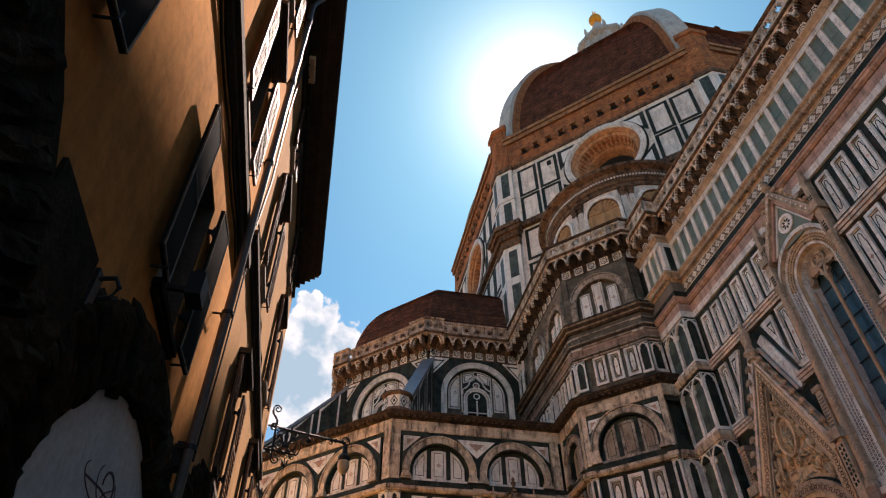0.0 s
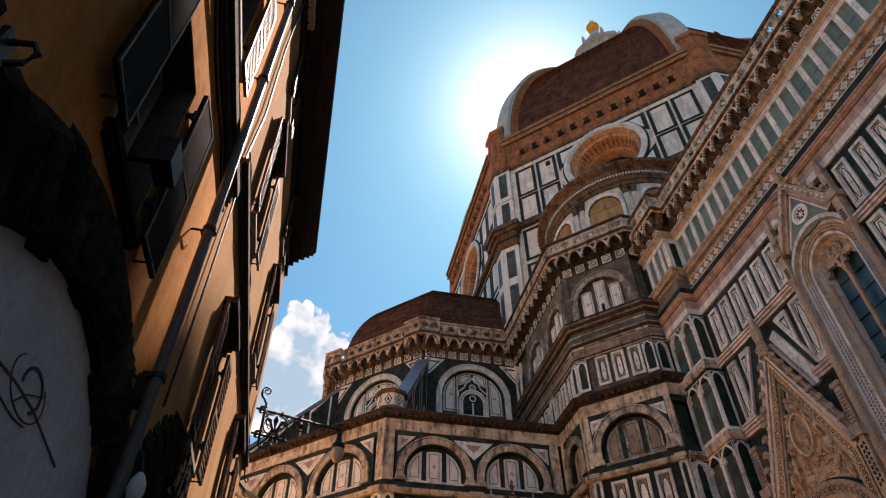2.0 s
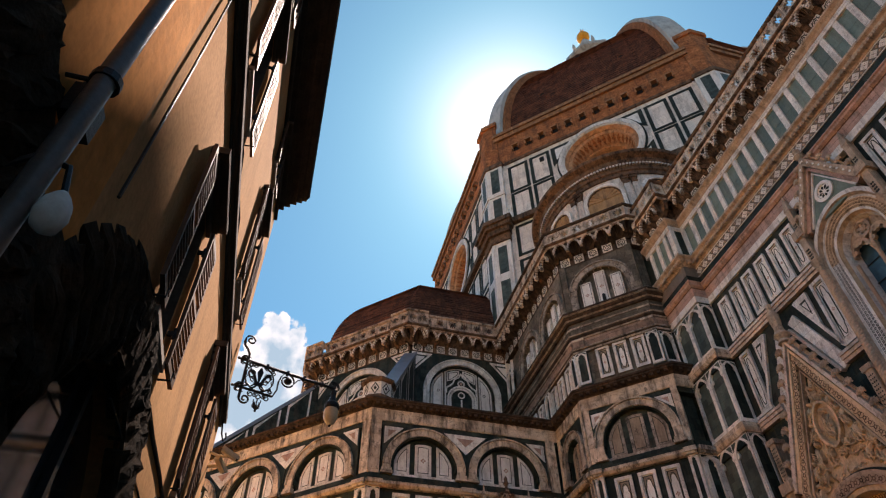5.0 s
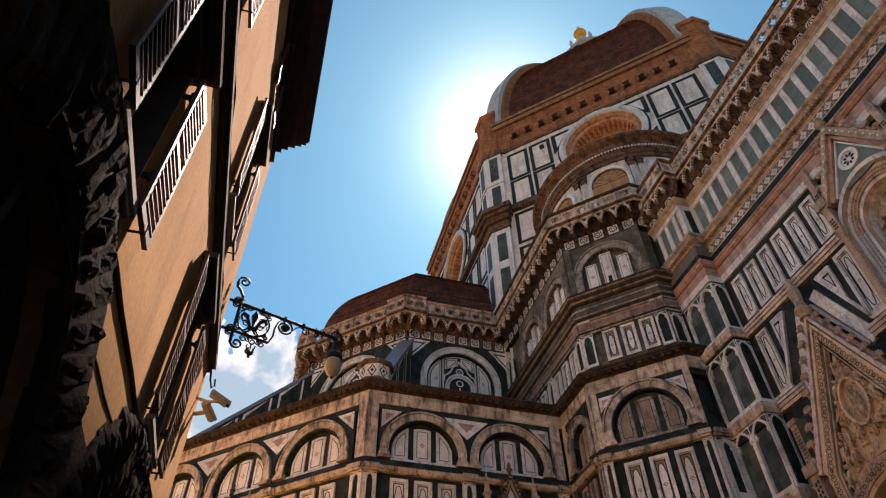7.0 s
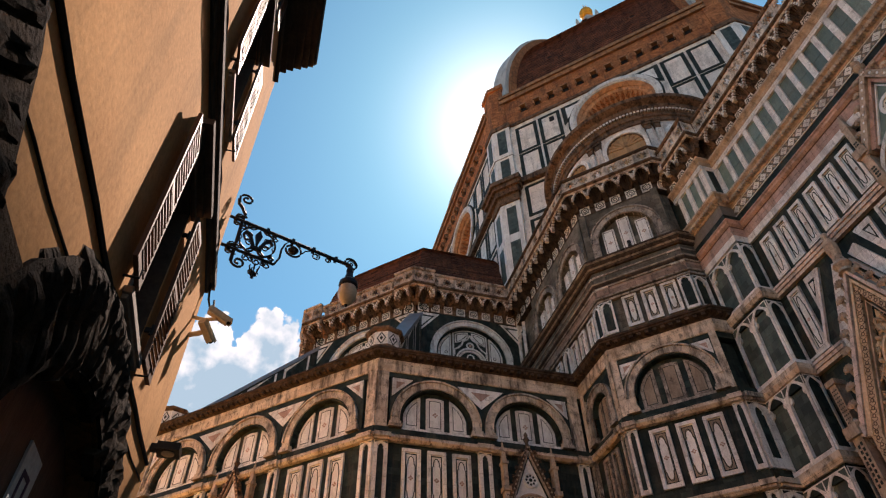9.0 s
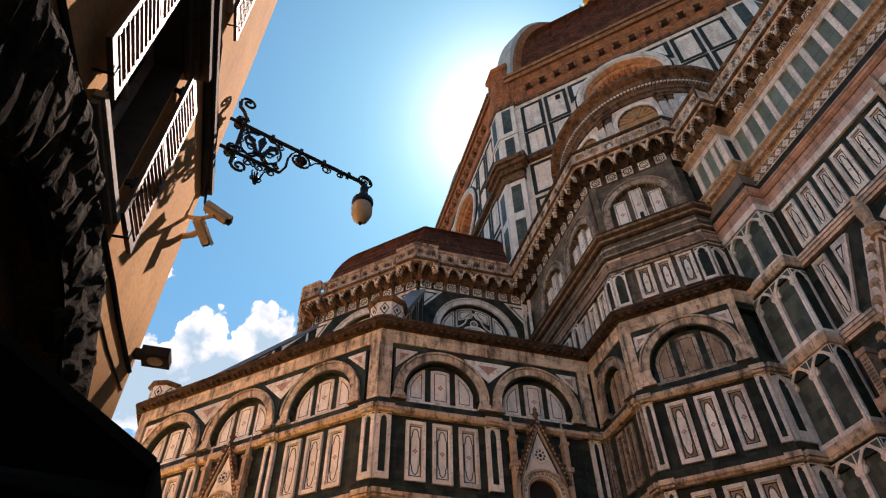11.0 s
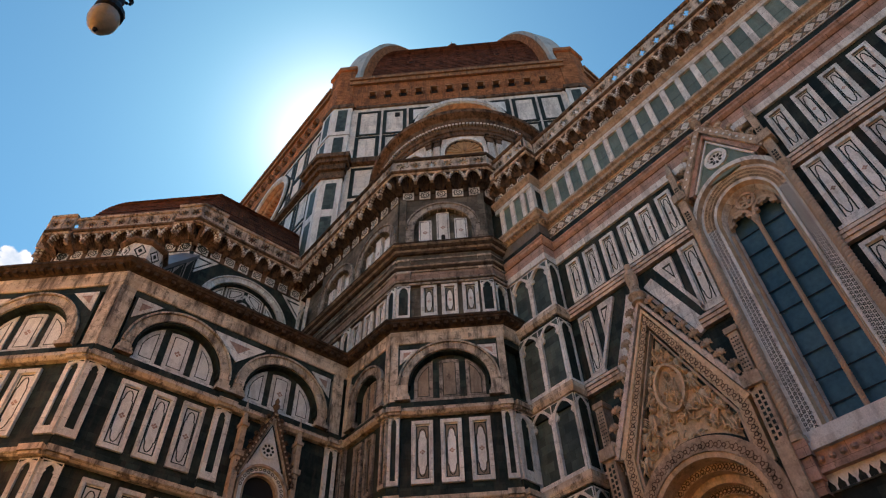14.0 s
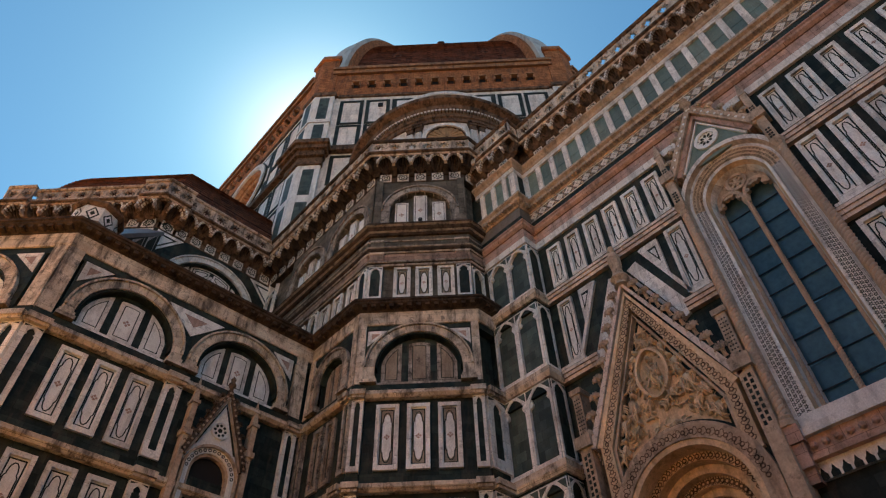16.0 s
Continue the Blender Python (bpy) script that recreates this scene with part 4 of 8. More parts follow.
for i in range(9):
    part("glazing_bar", Geo().box(WIN - HW, WIN + HW, -0.9, -0.87, ZB + 0.85 * (i + 1), ZB + 0.85 * (i + 1) + 0.035), IRON, win)
# splayed jamb with inlay
def jamb(r0, o0, r1, o1, m, legs=True):
    g = Geo()
    def pts(r, o):
        head = [(WIN - r * math.cos(radians(a)), -o, ZS + (r * 1.18) * math.sin(radians(a))) for a in range(0, 181, 9)]
        return [(WIN - r, -o, ZB)] + head + [(WIN + r, -o, ZB)] if legs else head
    a, b = pts(r0, o0), pts(r1, o1)
    return g.add(a + b, [(i, i + 1, len(a) + i + 1, len(a) + i) for i in range(len(a) - 1)], m)
part("reveal", jamb(0.9, -0.95, 1.05, -0.3, 0), WHITE, win)
part("inner_moulding", jamb(1.05, -0.3, 1.12, -0.12, 0), RELIEF, win)
part("inlaid_jamb", jamb(1.12, -0.12, 1.62, 0.02, 0), FIELD, win, label="pale jamb inlaid with small dark stars")
part("inlaid_arch", jamb(1.2, -0.096, 1.54, 0.002, 0, False), RELIEF, win, label="golden brown arch band inlaid with small stars")
part("jamb_fillet", jamb(1.12, -0.1, 1.2, -0.07, 0), WHITE, win)
part("jamb_fillet", jamb(1.54, 0.014, 1.62, 0.03, 0), WHITE, win)
part("outer_moulding", jamb(1.62, 0.02, 1.7, 0.2, 0), CARVED, win)
part("outer_fillet", jamb(1.7, 0.2, 1.86, 0.2, 0), WHITE, win)
part("outer_return", jamb(1.86, 0.2, 1.88, -0.3, 0), CARVED, win)
# inlaid stars on the jamb: joined small lozenges
g = Geo()
def star(uc, zc, o, r):
    for i in range(6):
        a = i * math.pi / 3
        c, s_ = math.cos(a), math.sin(a)
        p = [(0.12, 0), (0.5, 0.24), (1.0, 0), (0.5, -0.24)]
        g.add([(uc + r * (x * c - y * s_), -o, zc + r * (x * s_ + y * c)) for x, y in p], [(0, 1, 2, 3)])
def jamb_o(r):
    return -0.12 + 0.28 * (r - 1.12) + 0.012
for s in (-1, 1):
    k = int((ZS - ZB) / 0.145)
    for i in range(k):
        for j in range(3):
            r = 1.26 + 0.112 * j
            star(WIN + s * r, ZB + 0.08 + 0.145 * i + (0.07 if j % 2 else 0), jamb_o(r), 0.076)
tagged(part("star_inlay", g, GREEN, win), kind="stuff")
g = Geo()
for i in range(34):
    for j in range(3):
        r = 1.26 + 0.112 * j
        a = radians(3 + 174 * (i + (0.5 if j % 2 else 0)) / 33.5)
        star(WIN - r * math.cos(a), ZS + 1.18 * r * math.sin(a), jamb_o(r), 0.074)
tagged(part("arch_star_inlay", g, BROWN, win), kind="stuff")
for s in (-1, 1):
    part("twisted_column", twisted(WIN + s * 1.78, -0.24, ZB - 0.1, ZS, 0.15, 0.42), ROPE, win, smooth=True)
    part("twisted_column", twisted(WIN + s * 0.98, 0.55, ZB, ZS - 0.3, 0.085, 0.27), ROPE, win, smooth=True)
    part("capital", Geo().lathe([(0.14, 0), (0.17, 0.1), (0.15, 0.16), (0.24, 0.42), (0.26, 0.5), (0, 0.5)], 8, (WIN + s * 1.78, -0.24, ZS)), CARVED, win)
    part("column_base", Geo().lathe([(0.0, -0.3), (0.26, -0.3), (0.26, -0.16), (0.2, -0.1), (0.22, -0.02), (0.15, 0.05)], 10, (WIN + s * 1.78, -0.24, ZB)), CARVED, win)
part("mullion", twisted(WIN, 0.62, ZB, ZS - 0.3, 0.085, 0.28), ROPE, win, smooth=True)
part("capital", Geo().lathe([(0.09, 0), (0.11, 0.06), (0.16, 0.28), (0, 0.28)], 8, (WIN, 0.62, ZS - 0.3)), CARVED, win)
# tracery: two cusped lights under a rose
g = Geo()
for s in (-1, 1):
    c = WIN + s * 0.46
    g.ring(c, ZS, 0.36, 0.47, -0.72, -0.5, 0, 180, 12, 0, 1.25)
    for a in (25, 75, 105, 155):
        g.disc(c + 0.34 * math.cos(radians(a)), ZS + 0.42 * math.sin(radians(a)), 0.1, -0.68, -0.52, 0, 360, 8)
g.ring(WIN, ZS + 0.78, 0.27, 0.38, -0.72, -0.48, 0, 360, 18)
for i in range(6):
    a = i * math.pi / 3 + 0.5
    g.line([(WIN, ZS + 0.78), (WIN + 0.28 * math.cos(a), ZS + 0.78 + 0.28 * math.sin(a))], 0.05, -0.7, -0.52)
    g.ring(WIN + 0.19 * math.cos(a + 0.52), ZS + 0.78 + 0.19 * math.sin(a + 0.52), 0.055, 0.09, -0.7, -0.52, 0, 360, 8)
g.ring(WIN, ZS + 0.78, 0.0, 0.07, -0.7, -0.5, 0, 360, 8)
part("tracery", g, CARVED, win)
g = Geo()
for s in (-1, 1):
    g.prism([(WIN + s * 0.9, ZS), (WIN + s * 0.9, ZS + 0.75), (WIN + s * 0.42, ZS + 1.1), (WIN + s * 0.3, ZS + 0.6), (WIN + s * 0.8, ZS + 0.35)], -0.7, -0.6)
part("tracery_spandrel", g, CARVED, win)
# sill with frieze on brackets
g = Geo().box(WIN - 1.62, WIN + 1.62, -0.9, 0.1, ZB - 0.4, ZB - 0.02, 0).box(WIN - 2.05, WIN + 2.05, -0.3, 0.3, ZB - 0.62, ZB - 0.4, 0)
part("window_sill", g, FIELD, win)
part("sill_frieze", Geo().box(WIN - 1.95, WIN + 1.95, -0.3, 0.14, ZB - 1.1, ZB - 0.62).box(WIN - 2.02, WIN + 2.02, -0.3, 0.22, ZB - 1.2, ZB - 1.1), PINK, win)
for i in range(13):
    piece("boss", "sillboss", lambda: Geo().lathe([(0, -0.1), (0.09, -0.04), (0.09, 0.05), (0, 0.1)], 6), [PINK], win, at(WIN - 1.75 + i * 0.29, 0.18, ZB - 0.86))
g = Geo().box(WIN - 1.95, WIN + 1.95, -0.3, 0.03, ZB - 1.62, ZB - 1.2, 0)
for i in range(15):
    u = WIN - 1.85 + i * 0.264
    g.prism([(u - 0.1, ZB - 1.62), (u + 0.1, ZB - 1.62), (u + 0.1, ZB - 1.5), (u + 0.05, ZB - 1.44), (u, ZB - 1.32), (u - 0.05, ZB - 1.44), (u - 0.1, ZB - 1.5)], 0.0, 0.035, 1)
part("scallop_band", g, [FIELD, GREEN], win)
for s in (-1, 1):
    g = Geo().box(WIN + s * 1.78 - 0.24, WIN + s * 1.78 + 0.24, -0.3, 0.42, ZB - 0.75, ZB - 0.3)
    g.box(WIN + s * 1.78 - 0.18, WIN + s * 1.78 + 0.18, -0.3, 0.34, ZB - 1.35, ZB - 0.75).box(WIN + s * 1.78 - 0.13, WIN + s * 1.78 + 0.13, -0.3, 0.22, ZB - 1.7, ZB - 1.35)
    part("bracket", g, PINK, win)
# gable over the window
g = Geo().prism([(WIN - 1.5, 20.3), (WIN + 1.5, 20.3), (WIN, 23.0)], -0.2, 0.12, 1)
g.line([(WIN - 1.22, 20.3), (WIN, 22.4), (WIN + 1.22, 20.3)], 0.09, -0.2, 0.2, 2)
g.line([(WIN - 1.42, 20.25), (WIN, 22.7), (WIN + 1.42, 20.25)], 0.22, -0.2, 0.28, 3)
for s in (-1, 1):
    for k in range(20):
        f = (k + 0.5) / 20
        g.disc(WIN + s * 1.7 * (1 - f), 20.3 + 2.92 * f, 0.05, 0.2, 0.365, 0, 360, 6, 2 if k % 2 else 0)
g.line([(WIN - 1.75, 20.25), (WIN, 23.25), (WIN + 1.75, 20.25)], 0.34, -0.2, 0.34, 0)
g.line([(WIN - 1.62, 20.2), (WIN, 22.95), (WIN + 1.62, 20.2)], 0.12, -0.2, 0.42, 0)
g.ring(WIN, 21.3, 0.32, 0.46, 0.0, 0.2, 0, 360, 18, 2)
g.disc(WIN, 21.3, 0.34, 0.0, 0.13, m=2)
part("gable", g, [CARVED, PALEGREEN, FIELD, PINK], win, label="brown carved gable with a white rosette")
g = Geo()
for i in range(8):
    a = i * math.pi / 4
    g.prism([(WIN + r * math.cos(a + d), 21.3 + r * math.sin(a + d)) for r, d in ((0.08, 0), (0.2, 0.3), (0.28, 0), (0.2, -0.3))], 0.1, 0.145)
    g.prism([(WIN + r * math.cos(a + d + 0.39), 21.3 + r * math.sin(a + d + 0.39)) for r, d in ((0.3, 0), (0.38, 0.14), (0.44, 0), (0.38, -0.14))], 0.1, 0.17)
part("rosette", g, GREEN, win)
part("finial", Geo().lathe([(0, 0), (0.16, 0.02), (0.1, 0.22), (0.24, 0.4), (0.12, 0.58), (0.17, 0.72), (0, 0.95)], 8, (WIN, -0.25, 23.15)), CARVED, win)
for s in (-1, 1):
    for i in range(6):
        f = (i + 0.6) / 6.4
        piece("crocket", ("crock", 0.2), lambda: leaf_cluster(0.17), [CARVED], win, at(WIN + s * (1.75 * (1 - f) + 0.2), 0.2, 20.25 + 3.0 * f + 0.2))
    g = Geo().box(WIN + s * 1.78 - 0.16, WIN + s * 1.78 + 0.16, -0.2, 0.36, 18.8, 20.3).box(WIN + s * 1.78 - 0.27, WIN + s * 1.78 + 0.27, -0.2, 0.47, 20.3, 20.7)
    g.box(WIN + s * 1.78 - 0.12, WIN + s * 1.78 + 0.12, -0.1, 0.28, 20.7, 22.0)
    g.add([(WIN + s * 1.78 + x, -0.1 + y, 22.0) for x, y in ((-.15, -.2), (.15, -.2), (.15, .2), (-.15, .2))] + [(WIN + s * 1.78, -0.1, 23.0)], [(0, 1, 4), (1, 2, 4), (2, 3, 4), (3, 0, 4), (3, 2, 1, 0)])
    part("pinnacle", g, CARVED, win)
    g = Geo()
    for k in range(9):
        for q in (0, 1):
            g.box(WIN + s * 1.78 - 0.08 + q * 0.09, WIN + s * 1.78 - 0.01 + q * 0.09, 0.2, 0.375 if k < 4 else 0.29, 18.95 + k * 0.14 + (1.0 if k > 3 else 0.2), 19.03 + k * 0.14 + (1.0 if k > 3 else 0.2))
    part("inlay_checks", g, GREEN, win)

# ---- great portal with relief gable ----
por = thing("door_1", "great carved portal with a steep gable and golden stone relief", "portal", "", "structure", m_nave)
GA, GB, GZ = 17.2, 12.0, 2.5
part("gable_field", Geo().prism([(POR + 2.2 * math.cos(radians(a)), 9.15 + 2.2 * math.sin(radians(a))) for a in range(152, 27, -4)] + [(POR + 1.95, 11.5), (POR, 15.9), (POR - 1.95, 11.5)], -0.2, 0.16), RELIEF, por)
g = Geo()
g.line([(POR - GZ, GB), (POR, GA), (POR + GZ, GB)], 0.22, -0.2, 0.5, 0)
part("gable_crest", g, PALEPINK, por)
part("gable_dentil", Geo().line([(POR - GZ + 0.22, GB - 0.08), (POR, GA - 0.42), (POR + GZ - 0.22, GB - 0.08)], 0.2, -0.2, 0.455, 0), RELIEF, por)
part("gable_vine_band", Geo().line([(POR - GZ + 0.42, 10.0), (POR - GZ + 0.42, GB - 0.16), (POR, GA - 0.86), (POR + GZ - 0.42, GB - 0.16), (POR + GZ - 0.42, 10.0)], 0.4, -0.2, 0.42, 0), RELIEF, por, label="band inlaid with a dark vine scroll")
part("gable_inner_line", Geo().line([(POR - GZ + 0.67, 10.4), (POR - GZ + 0.67, GB - 0.3), (POR, GA - 1.36), (POR + GZ - 0.67, GB - 0.3), (POR + GZ - 0.67, 10.4)], 0.09, -0.2, 0.36, 0), CARVED, por)
part("gable_green_line", Geo().line([(POR - GZ + 0.78, 10.6), (POR - GZ + 0.78, GB - 0.36), (POR, GA - 1.6), (POR + GZ - 0.78, GB - 0.36), (POR + GZ - 0.78, 10.6)], 0.12, -0.2, 0.2, 0), GREEN, por)
g = Geo()
def chain(cu, cz, ang, o):
    """One link of an inlaid vine: a small ring and a curl."""
    c, d = math.cos(ang), math.sin(ang)
    g.ring(cu, cz, 0.04, 0.078, o - 0.05, o, 0, 360, 8)
    for k in (-1, 1):
        g.line([(cu + x * c - y * d, cz + x * d + y * c) for x, y in ((0.075, 0.03 * k), (0.12, 0.1 * k), (0.18, 0.115 * k), (0.205, 0.06 * k))], 0.026, o - 0.05, o)
for s in (-1, 1):
    for i in range(20):
        f = (i + 0.5) / 20
        chain(POR + s * (GZ - 0.42) * (1 - f), GB - 0.16 + (GA - 0.86 - GB + 0.16) * f, math.atan2(GA - 0.76 - GB, -s * (GZ - 0.48)), 0.426)
    for i in range(8):
        chain(POR + s * (GZ - 0.42), 10.15 + i * 0.23, math.pi / 2, 0.426)
tagged(part("vine_scroll", g, BROWN, por), kind="stuff")
for s in (-1, 1):
    for i in range(9):
        f = (i + 0.6) / 9.4
        def leaf():
            return leaf_cluster(0.2)
        piece("crocket", "bigleaf", leaf, [RELIEF if s > 0 else CARVED], por, at(POR + s * (GZ * (1 - f) + 0.22), 0.42, GB + (GA - GB) * f + 0.12))
g = Geo().lathe([(0.0, 0), (0.28, 0), (0.2, 0.15), (0.34, 0.34), (0.28, 0.46), (0.22, 0.52), (0.18, 0.75), (0.23, 1.1), (0.24, 1.35), (0.17, 1.6), (0.08, 1.68), (0.13, 1.8), (0.12, 1.95), (0, 2.05)], 10, (POR, -0.4, GA - 0.05))
part("finial_statue", g, CARVED, por, label="worn statue on the gable's tip")
# relief: rounded lumps, draped ridges and an almond frame
g = Geo()
rr = random.Random(4)
def lump(u, z, a, b, d, o=0.16):
    n, k = 9, 4
    vs = [(u, -(o + d), z)]
    fs = []
    for i in range(1, k + 1):
        t = i / k * math.pi / 2
        for j in range(n):
            w = 6.2832 * j / n
            q = 1 + 0.12 * math.sin(3 * w + i)
            vs.append((u + a * q * math.sin(t) * math.cos(w), -(o + d * math.cos(t)), z + b * q * math.sin(t) * math.sin(w)))
    fs += [(0, 1 + j, 1 + (j + 1) % n) for j in range(n)]
    for i in range(k - 1):
        fs += [(1 + i * n + j, 1 + (i + 1) * n + j, 1 + (i + 1) * n + (j + 1) % n, 1 + i * n + (j + 1) % n) for j in range(n)]
    g.add(vs, fs)
MZ, ZPORT = 13.55, 9.15
def drape(u, z, ang, length, bend, r, o=0.2):
    """A curving ridge of drapery."""
    pts = [(u + math.cos(ang + bend * (f - 0.5)) * length * (f - 0.5), -(o + 0.1 * math.sin(math.pi * f)), z + math.sin(ang + bend * (f - 0.5)) * length * (f - 0.5)) for f in (0, 0.25, 0.5, 0.75, 1)]
    g.tube(pts, r, 5, 0, r * 0.5)
def cluster(u, z, lean, size):
    """A draped rounded form with a round knob above and a fan of ridges beside it."""
    up = (math.sin(lean), math.cos(lean))
    lump(u + up[0] * size * 0.62, z + up[1] * size * 0.62, size * 0.17, size * 0.2, 0.24)
    lump(u, z, size * 0.3, size * 0.5, 0.17)
    for k in range(6):
        drape(u + rr.uniform(-0.22, 0.22) * size, z - size * 0.25 + rr.uniform(-0.25, 0.3) * size, math.pi / 2 - lean + rr.uniform(-0.5, 0.5), size * rr.uniform(0.6, 1.1), rr.uniform(-1.2, 1.2), size * rr.uniform(0.05, 0.085), 0.26)
    s = 1 if u > POR else -1
    for k in range(4):
        drape(u + s * size * 0.42, z + size * (0.35 - 0.13 * k), 0.5 * s + k * 0.16 * s, size * (0.75 - 0.08 * k), 0.6 * s, size * 0.06, 0.18)
for u, z, lean, size in ((-0.95, 12.75, 0.25, 0.62), (0.95, 12.75, -0.25, 0.62), (-0.78, 13.5, 0.3, 0.55), (0.78, 13.5, -0.3, 0.55), (-0.5, 14.25, 0.4, 0.48), (0.5, 14.25, -0.4, 0.48), (0.0, 14.75, 0.0, 0.42), (-1.36, 12.3, 0.2, 0.5), (1.36, 12.3, -0.2, 0.5), (-1.55, 11.55, 0.1, 0.5), (1.55, 11.55, -0.1, 0.5), (-1.0, 11.95, 0.5, 0.42), (1.0, 11.95, -0.5, 0.42), (-0.4, 12.62, 0.5, 0.4), (0.4, 12.62, -0.5, 0.4)):
    cluster(POR + u, z, lean, size)
for k in range(150):
    z = 11.3 + 3.9 * rr.random() ** 1.2
    half = min(1.6, 1.5 * (15.5 - z) / 3.4)
    u = POR + rr.uniform(-half, half)
    if ((u - POR) / 0.5) ** 2 + ((z - MZ) / 0.8) ** 2 < 1.0 or (u - POR) ** 2 + (z - ZPORT) ** 2 < 2.42 ** 2:
        continue
    drape(u, z, rr.uniform(0, 3.14), rr.uniform(0.2, 0.42), rr.uniform(-2, 2), rr.uniform(0.025, 0.05), 0.17)
lump(POR, MZ - 0.1, 0.26, 0.5, 0.16)
for k in range(16):
    drape(POR + rr.uniform(-0.2, 0.2), MZ + rr.uniform(-0.5, 0.2), rr.uniform(1.0, 2.1), rr.uniform(0.3, 0.55), rr.uniform(-1.4, 1.4), 0.04, 0.26)
lump(POR, MZ + 0.5, 0.11, 0.13, 0.26)
part("relief", g, RELIEF, por, label="weathered golden relief of draped figures as rounded forms", smooth=True)
g = Geo()
alm = [(POR + 0.52 * math.cos(t) * (1 - 0.18 * abs(math.sin(t)) ** 3), MZ + 0.86 * math.sin(t)) for t in [6.2832 * i / 28 for i in range(28)]]
g.line(alm, 0.09, 0.1, 0.34, 0, True)
part("almond_frame", g, RELIEF, por)
# archivolts and dark doorway
ZP = 9.15
for k, (r, w, o, m_) in enumerate(((2.43, 0.1, 0.3, GREEN), (2.33, 0.1, 0.45, CARVED), (2.1, 0.36, 0.44, CARVED), (1.84, 0.18, 0.38, RELIEF), (1.64, 0.24, -0.15, RELIEF), (1.4, 0.24, -0.5, RELIEF), (1.17, 0.24, -0.8, RELIEF), (0.95, 0.22, -1.05, RELIEF))):
    g = Geo().ring(POR, ZP, r - w / 2, r + w / 2, -1.4, o, 0, 180, 26)
    for s in (-1, 1):
        g.box(POR + s * r - w / 2, POR + s * r + w / 2, -1.4, o, 3.0, ZP)
    part("archivolt", g, m_, por)
g = Geo()
for i in range(26):
    a = radians(4 + 172 * i / 25)
    chain(POR + 2.1 * math.cos(a), ZP + 2.1 * math.sin(a), a + math.pi / 2, 0.446)
    chain(POR + 1.64 * math.cos(a), ZP + 1.64 * math.sin(a), a + math.pi / 2, -0.144)
    chain(POR + 1.17 * math.cos(a), ZP + 1.17 * math.sin(a), a + math.pi / 2, -0.794)
tagged(part("vine_scroll", g, BROWN, por), kind="stuff")
part("tympanum", Geo().disc(POR, ZP, 0.95, -1.4, -1.2, 0, 180, 18), BROWN, por)
part("door_leaf", Geo().box(POR - 1.02, POR + 1.02, -1.4, -1.25, 0, ZP), EAVE, por)
# side pinnacles of the portal
for s, du in ((-1, 2.75), (1, 2.62)):
    c = POR + s * du
    g = Geo().box(c - 0.2, c + 0.2, -0.2, 0.5, 3, 12.1).box(c - 0.3, c + 0.3, -0.2, 0.62, 12.1, 12.5)
    g.box(c - 0.16, c + 0.16, -0.1, 0.42, 12.5, 14.1).box(c - 0.22, c + 0.22, -0.12, 0.48, 14.1, 14.3)
    part("pinnacle", g, CARVED, por)
    g = Geo()
    for k in range(8):
        for q in (-1, 1):
            g.box(c + q * 0.07 - 0.045, c + q * 0.07 + 0.045, 0.2, 0.506, 10.4 + k * 0.19 + (0.06 if q > 0 else 0), 10.52 + k * 0.19 + (0.06 if q > 0 else 0))
    part("inlay_checks", g, GREEN, por)
    g = Geo()
    for k in range(10):
        for q in (-1, 0, 1):
            g.disc(c + q * 0.085, 12.68 + k * 0.135, 0.032, 0.3, 0.426, 0, 360, 5)
    part("inlay_dots", g, GREEN, por)

# the aisle wall, roof and high nave wall go on behind the walk
g = Geo().box(NL, NL + 55, -1.4, 0.0, 0, 27.9).box(NL, NL + 55, -1.4, 0.6, 29.4, 30.6).box(-1, NL + 55, -13.4, -12, 27, 43)
tagged(part("wall_nave_west", g, GREYINLAY, at=m_nave), "rest of the long marble aisle wall and the high nave wall", "wall", "", "structure")


def slabs(path, z0, z1, o, lo, hi, material, seed, parent):
    """Single facing slabs laid along a band, a hair uneven."""
    q = random.Random(seed)
    for a, b in zip(path, path[1:]):
        m, length = wall_frame(a, b)
        u = 0.0
        while u < length - 0.05:
            w = min(round(q.uniform(lo, hi), 1), length - u)
            if length - u - w < 0.15:
                w = length - u
            d = q.choice((0.0, 0.004, 0.008))
            piece("slab", ("facing", round(w, 2), z0, z1, d, material.name), lambda: Geo().box(0.004, w - 0.004, -0.1, d, z0 + 0.004, z1 - 0.004), [material], parent, m @ at(u, o, 0))
            u += w


slabs(NAVE_PATH, 22.47, 22.735, 0.008, 0.5, 1.1, PINK, 1, PB)
slabs(NAVE_PATH, 22.735, 23.0, 0.008, 0.5, 1.1, PINK, 2, PB)
slabs(LOWER[1:], 18.58, 19.12, 0.108, 0.8, 1.4, STAINED, 3, CORN)
slabs(LOWER[1:], 15.3, 15.66, 0.028, 0.4, 0.8, GREEN, 4, CORN)
slabs(NAVE_PATH, 23.37, 23.86, 0.008, 0.5, 1.0, GREEN, 5, RB)

# ---- cathedral: storey above the cornice ----
def core(name, path, z0, z1, material, label, inset=0.3, cat="wall"):
    """Solid wall segments behind the facing, one for each side of a plan."""
    obs = []
    for a, b in zip(path, path[1:]):
        m, length = wall_frame(a, b)
        obs.append(tagged(part(name, Geo().box(-0.9 if a == (Q0[0], U_W) else 0, length + (0.9 if b == (Q0[0], U_W) else 0), -1.2, -inset, z0, z1), material, at=m), label, cat, "", "structure"))
    return obs


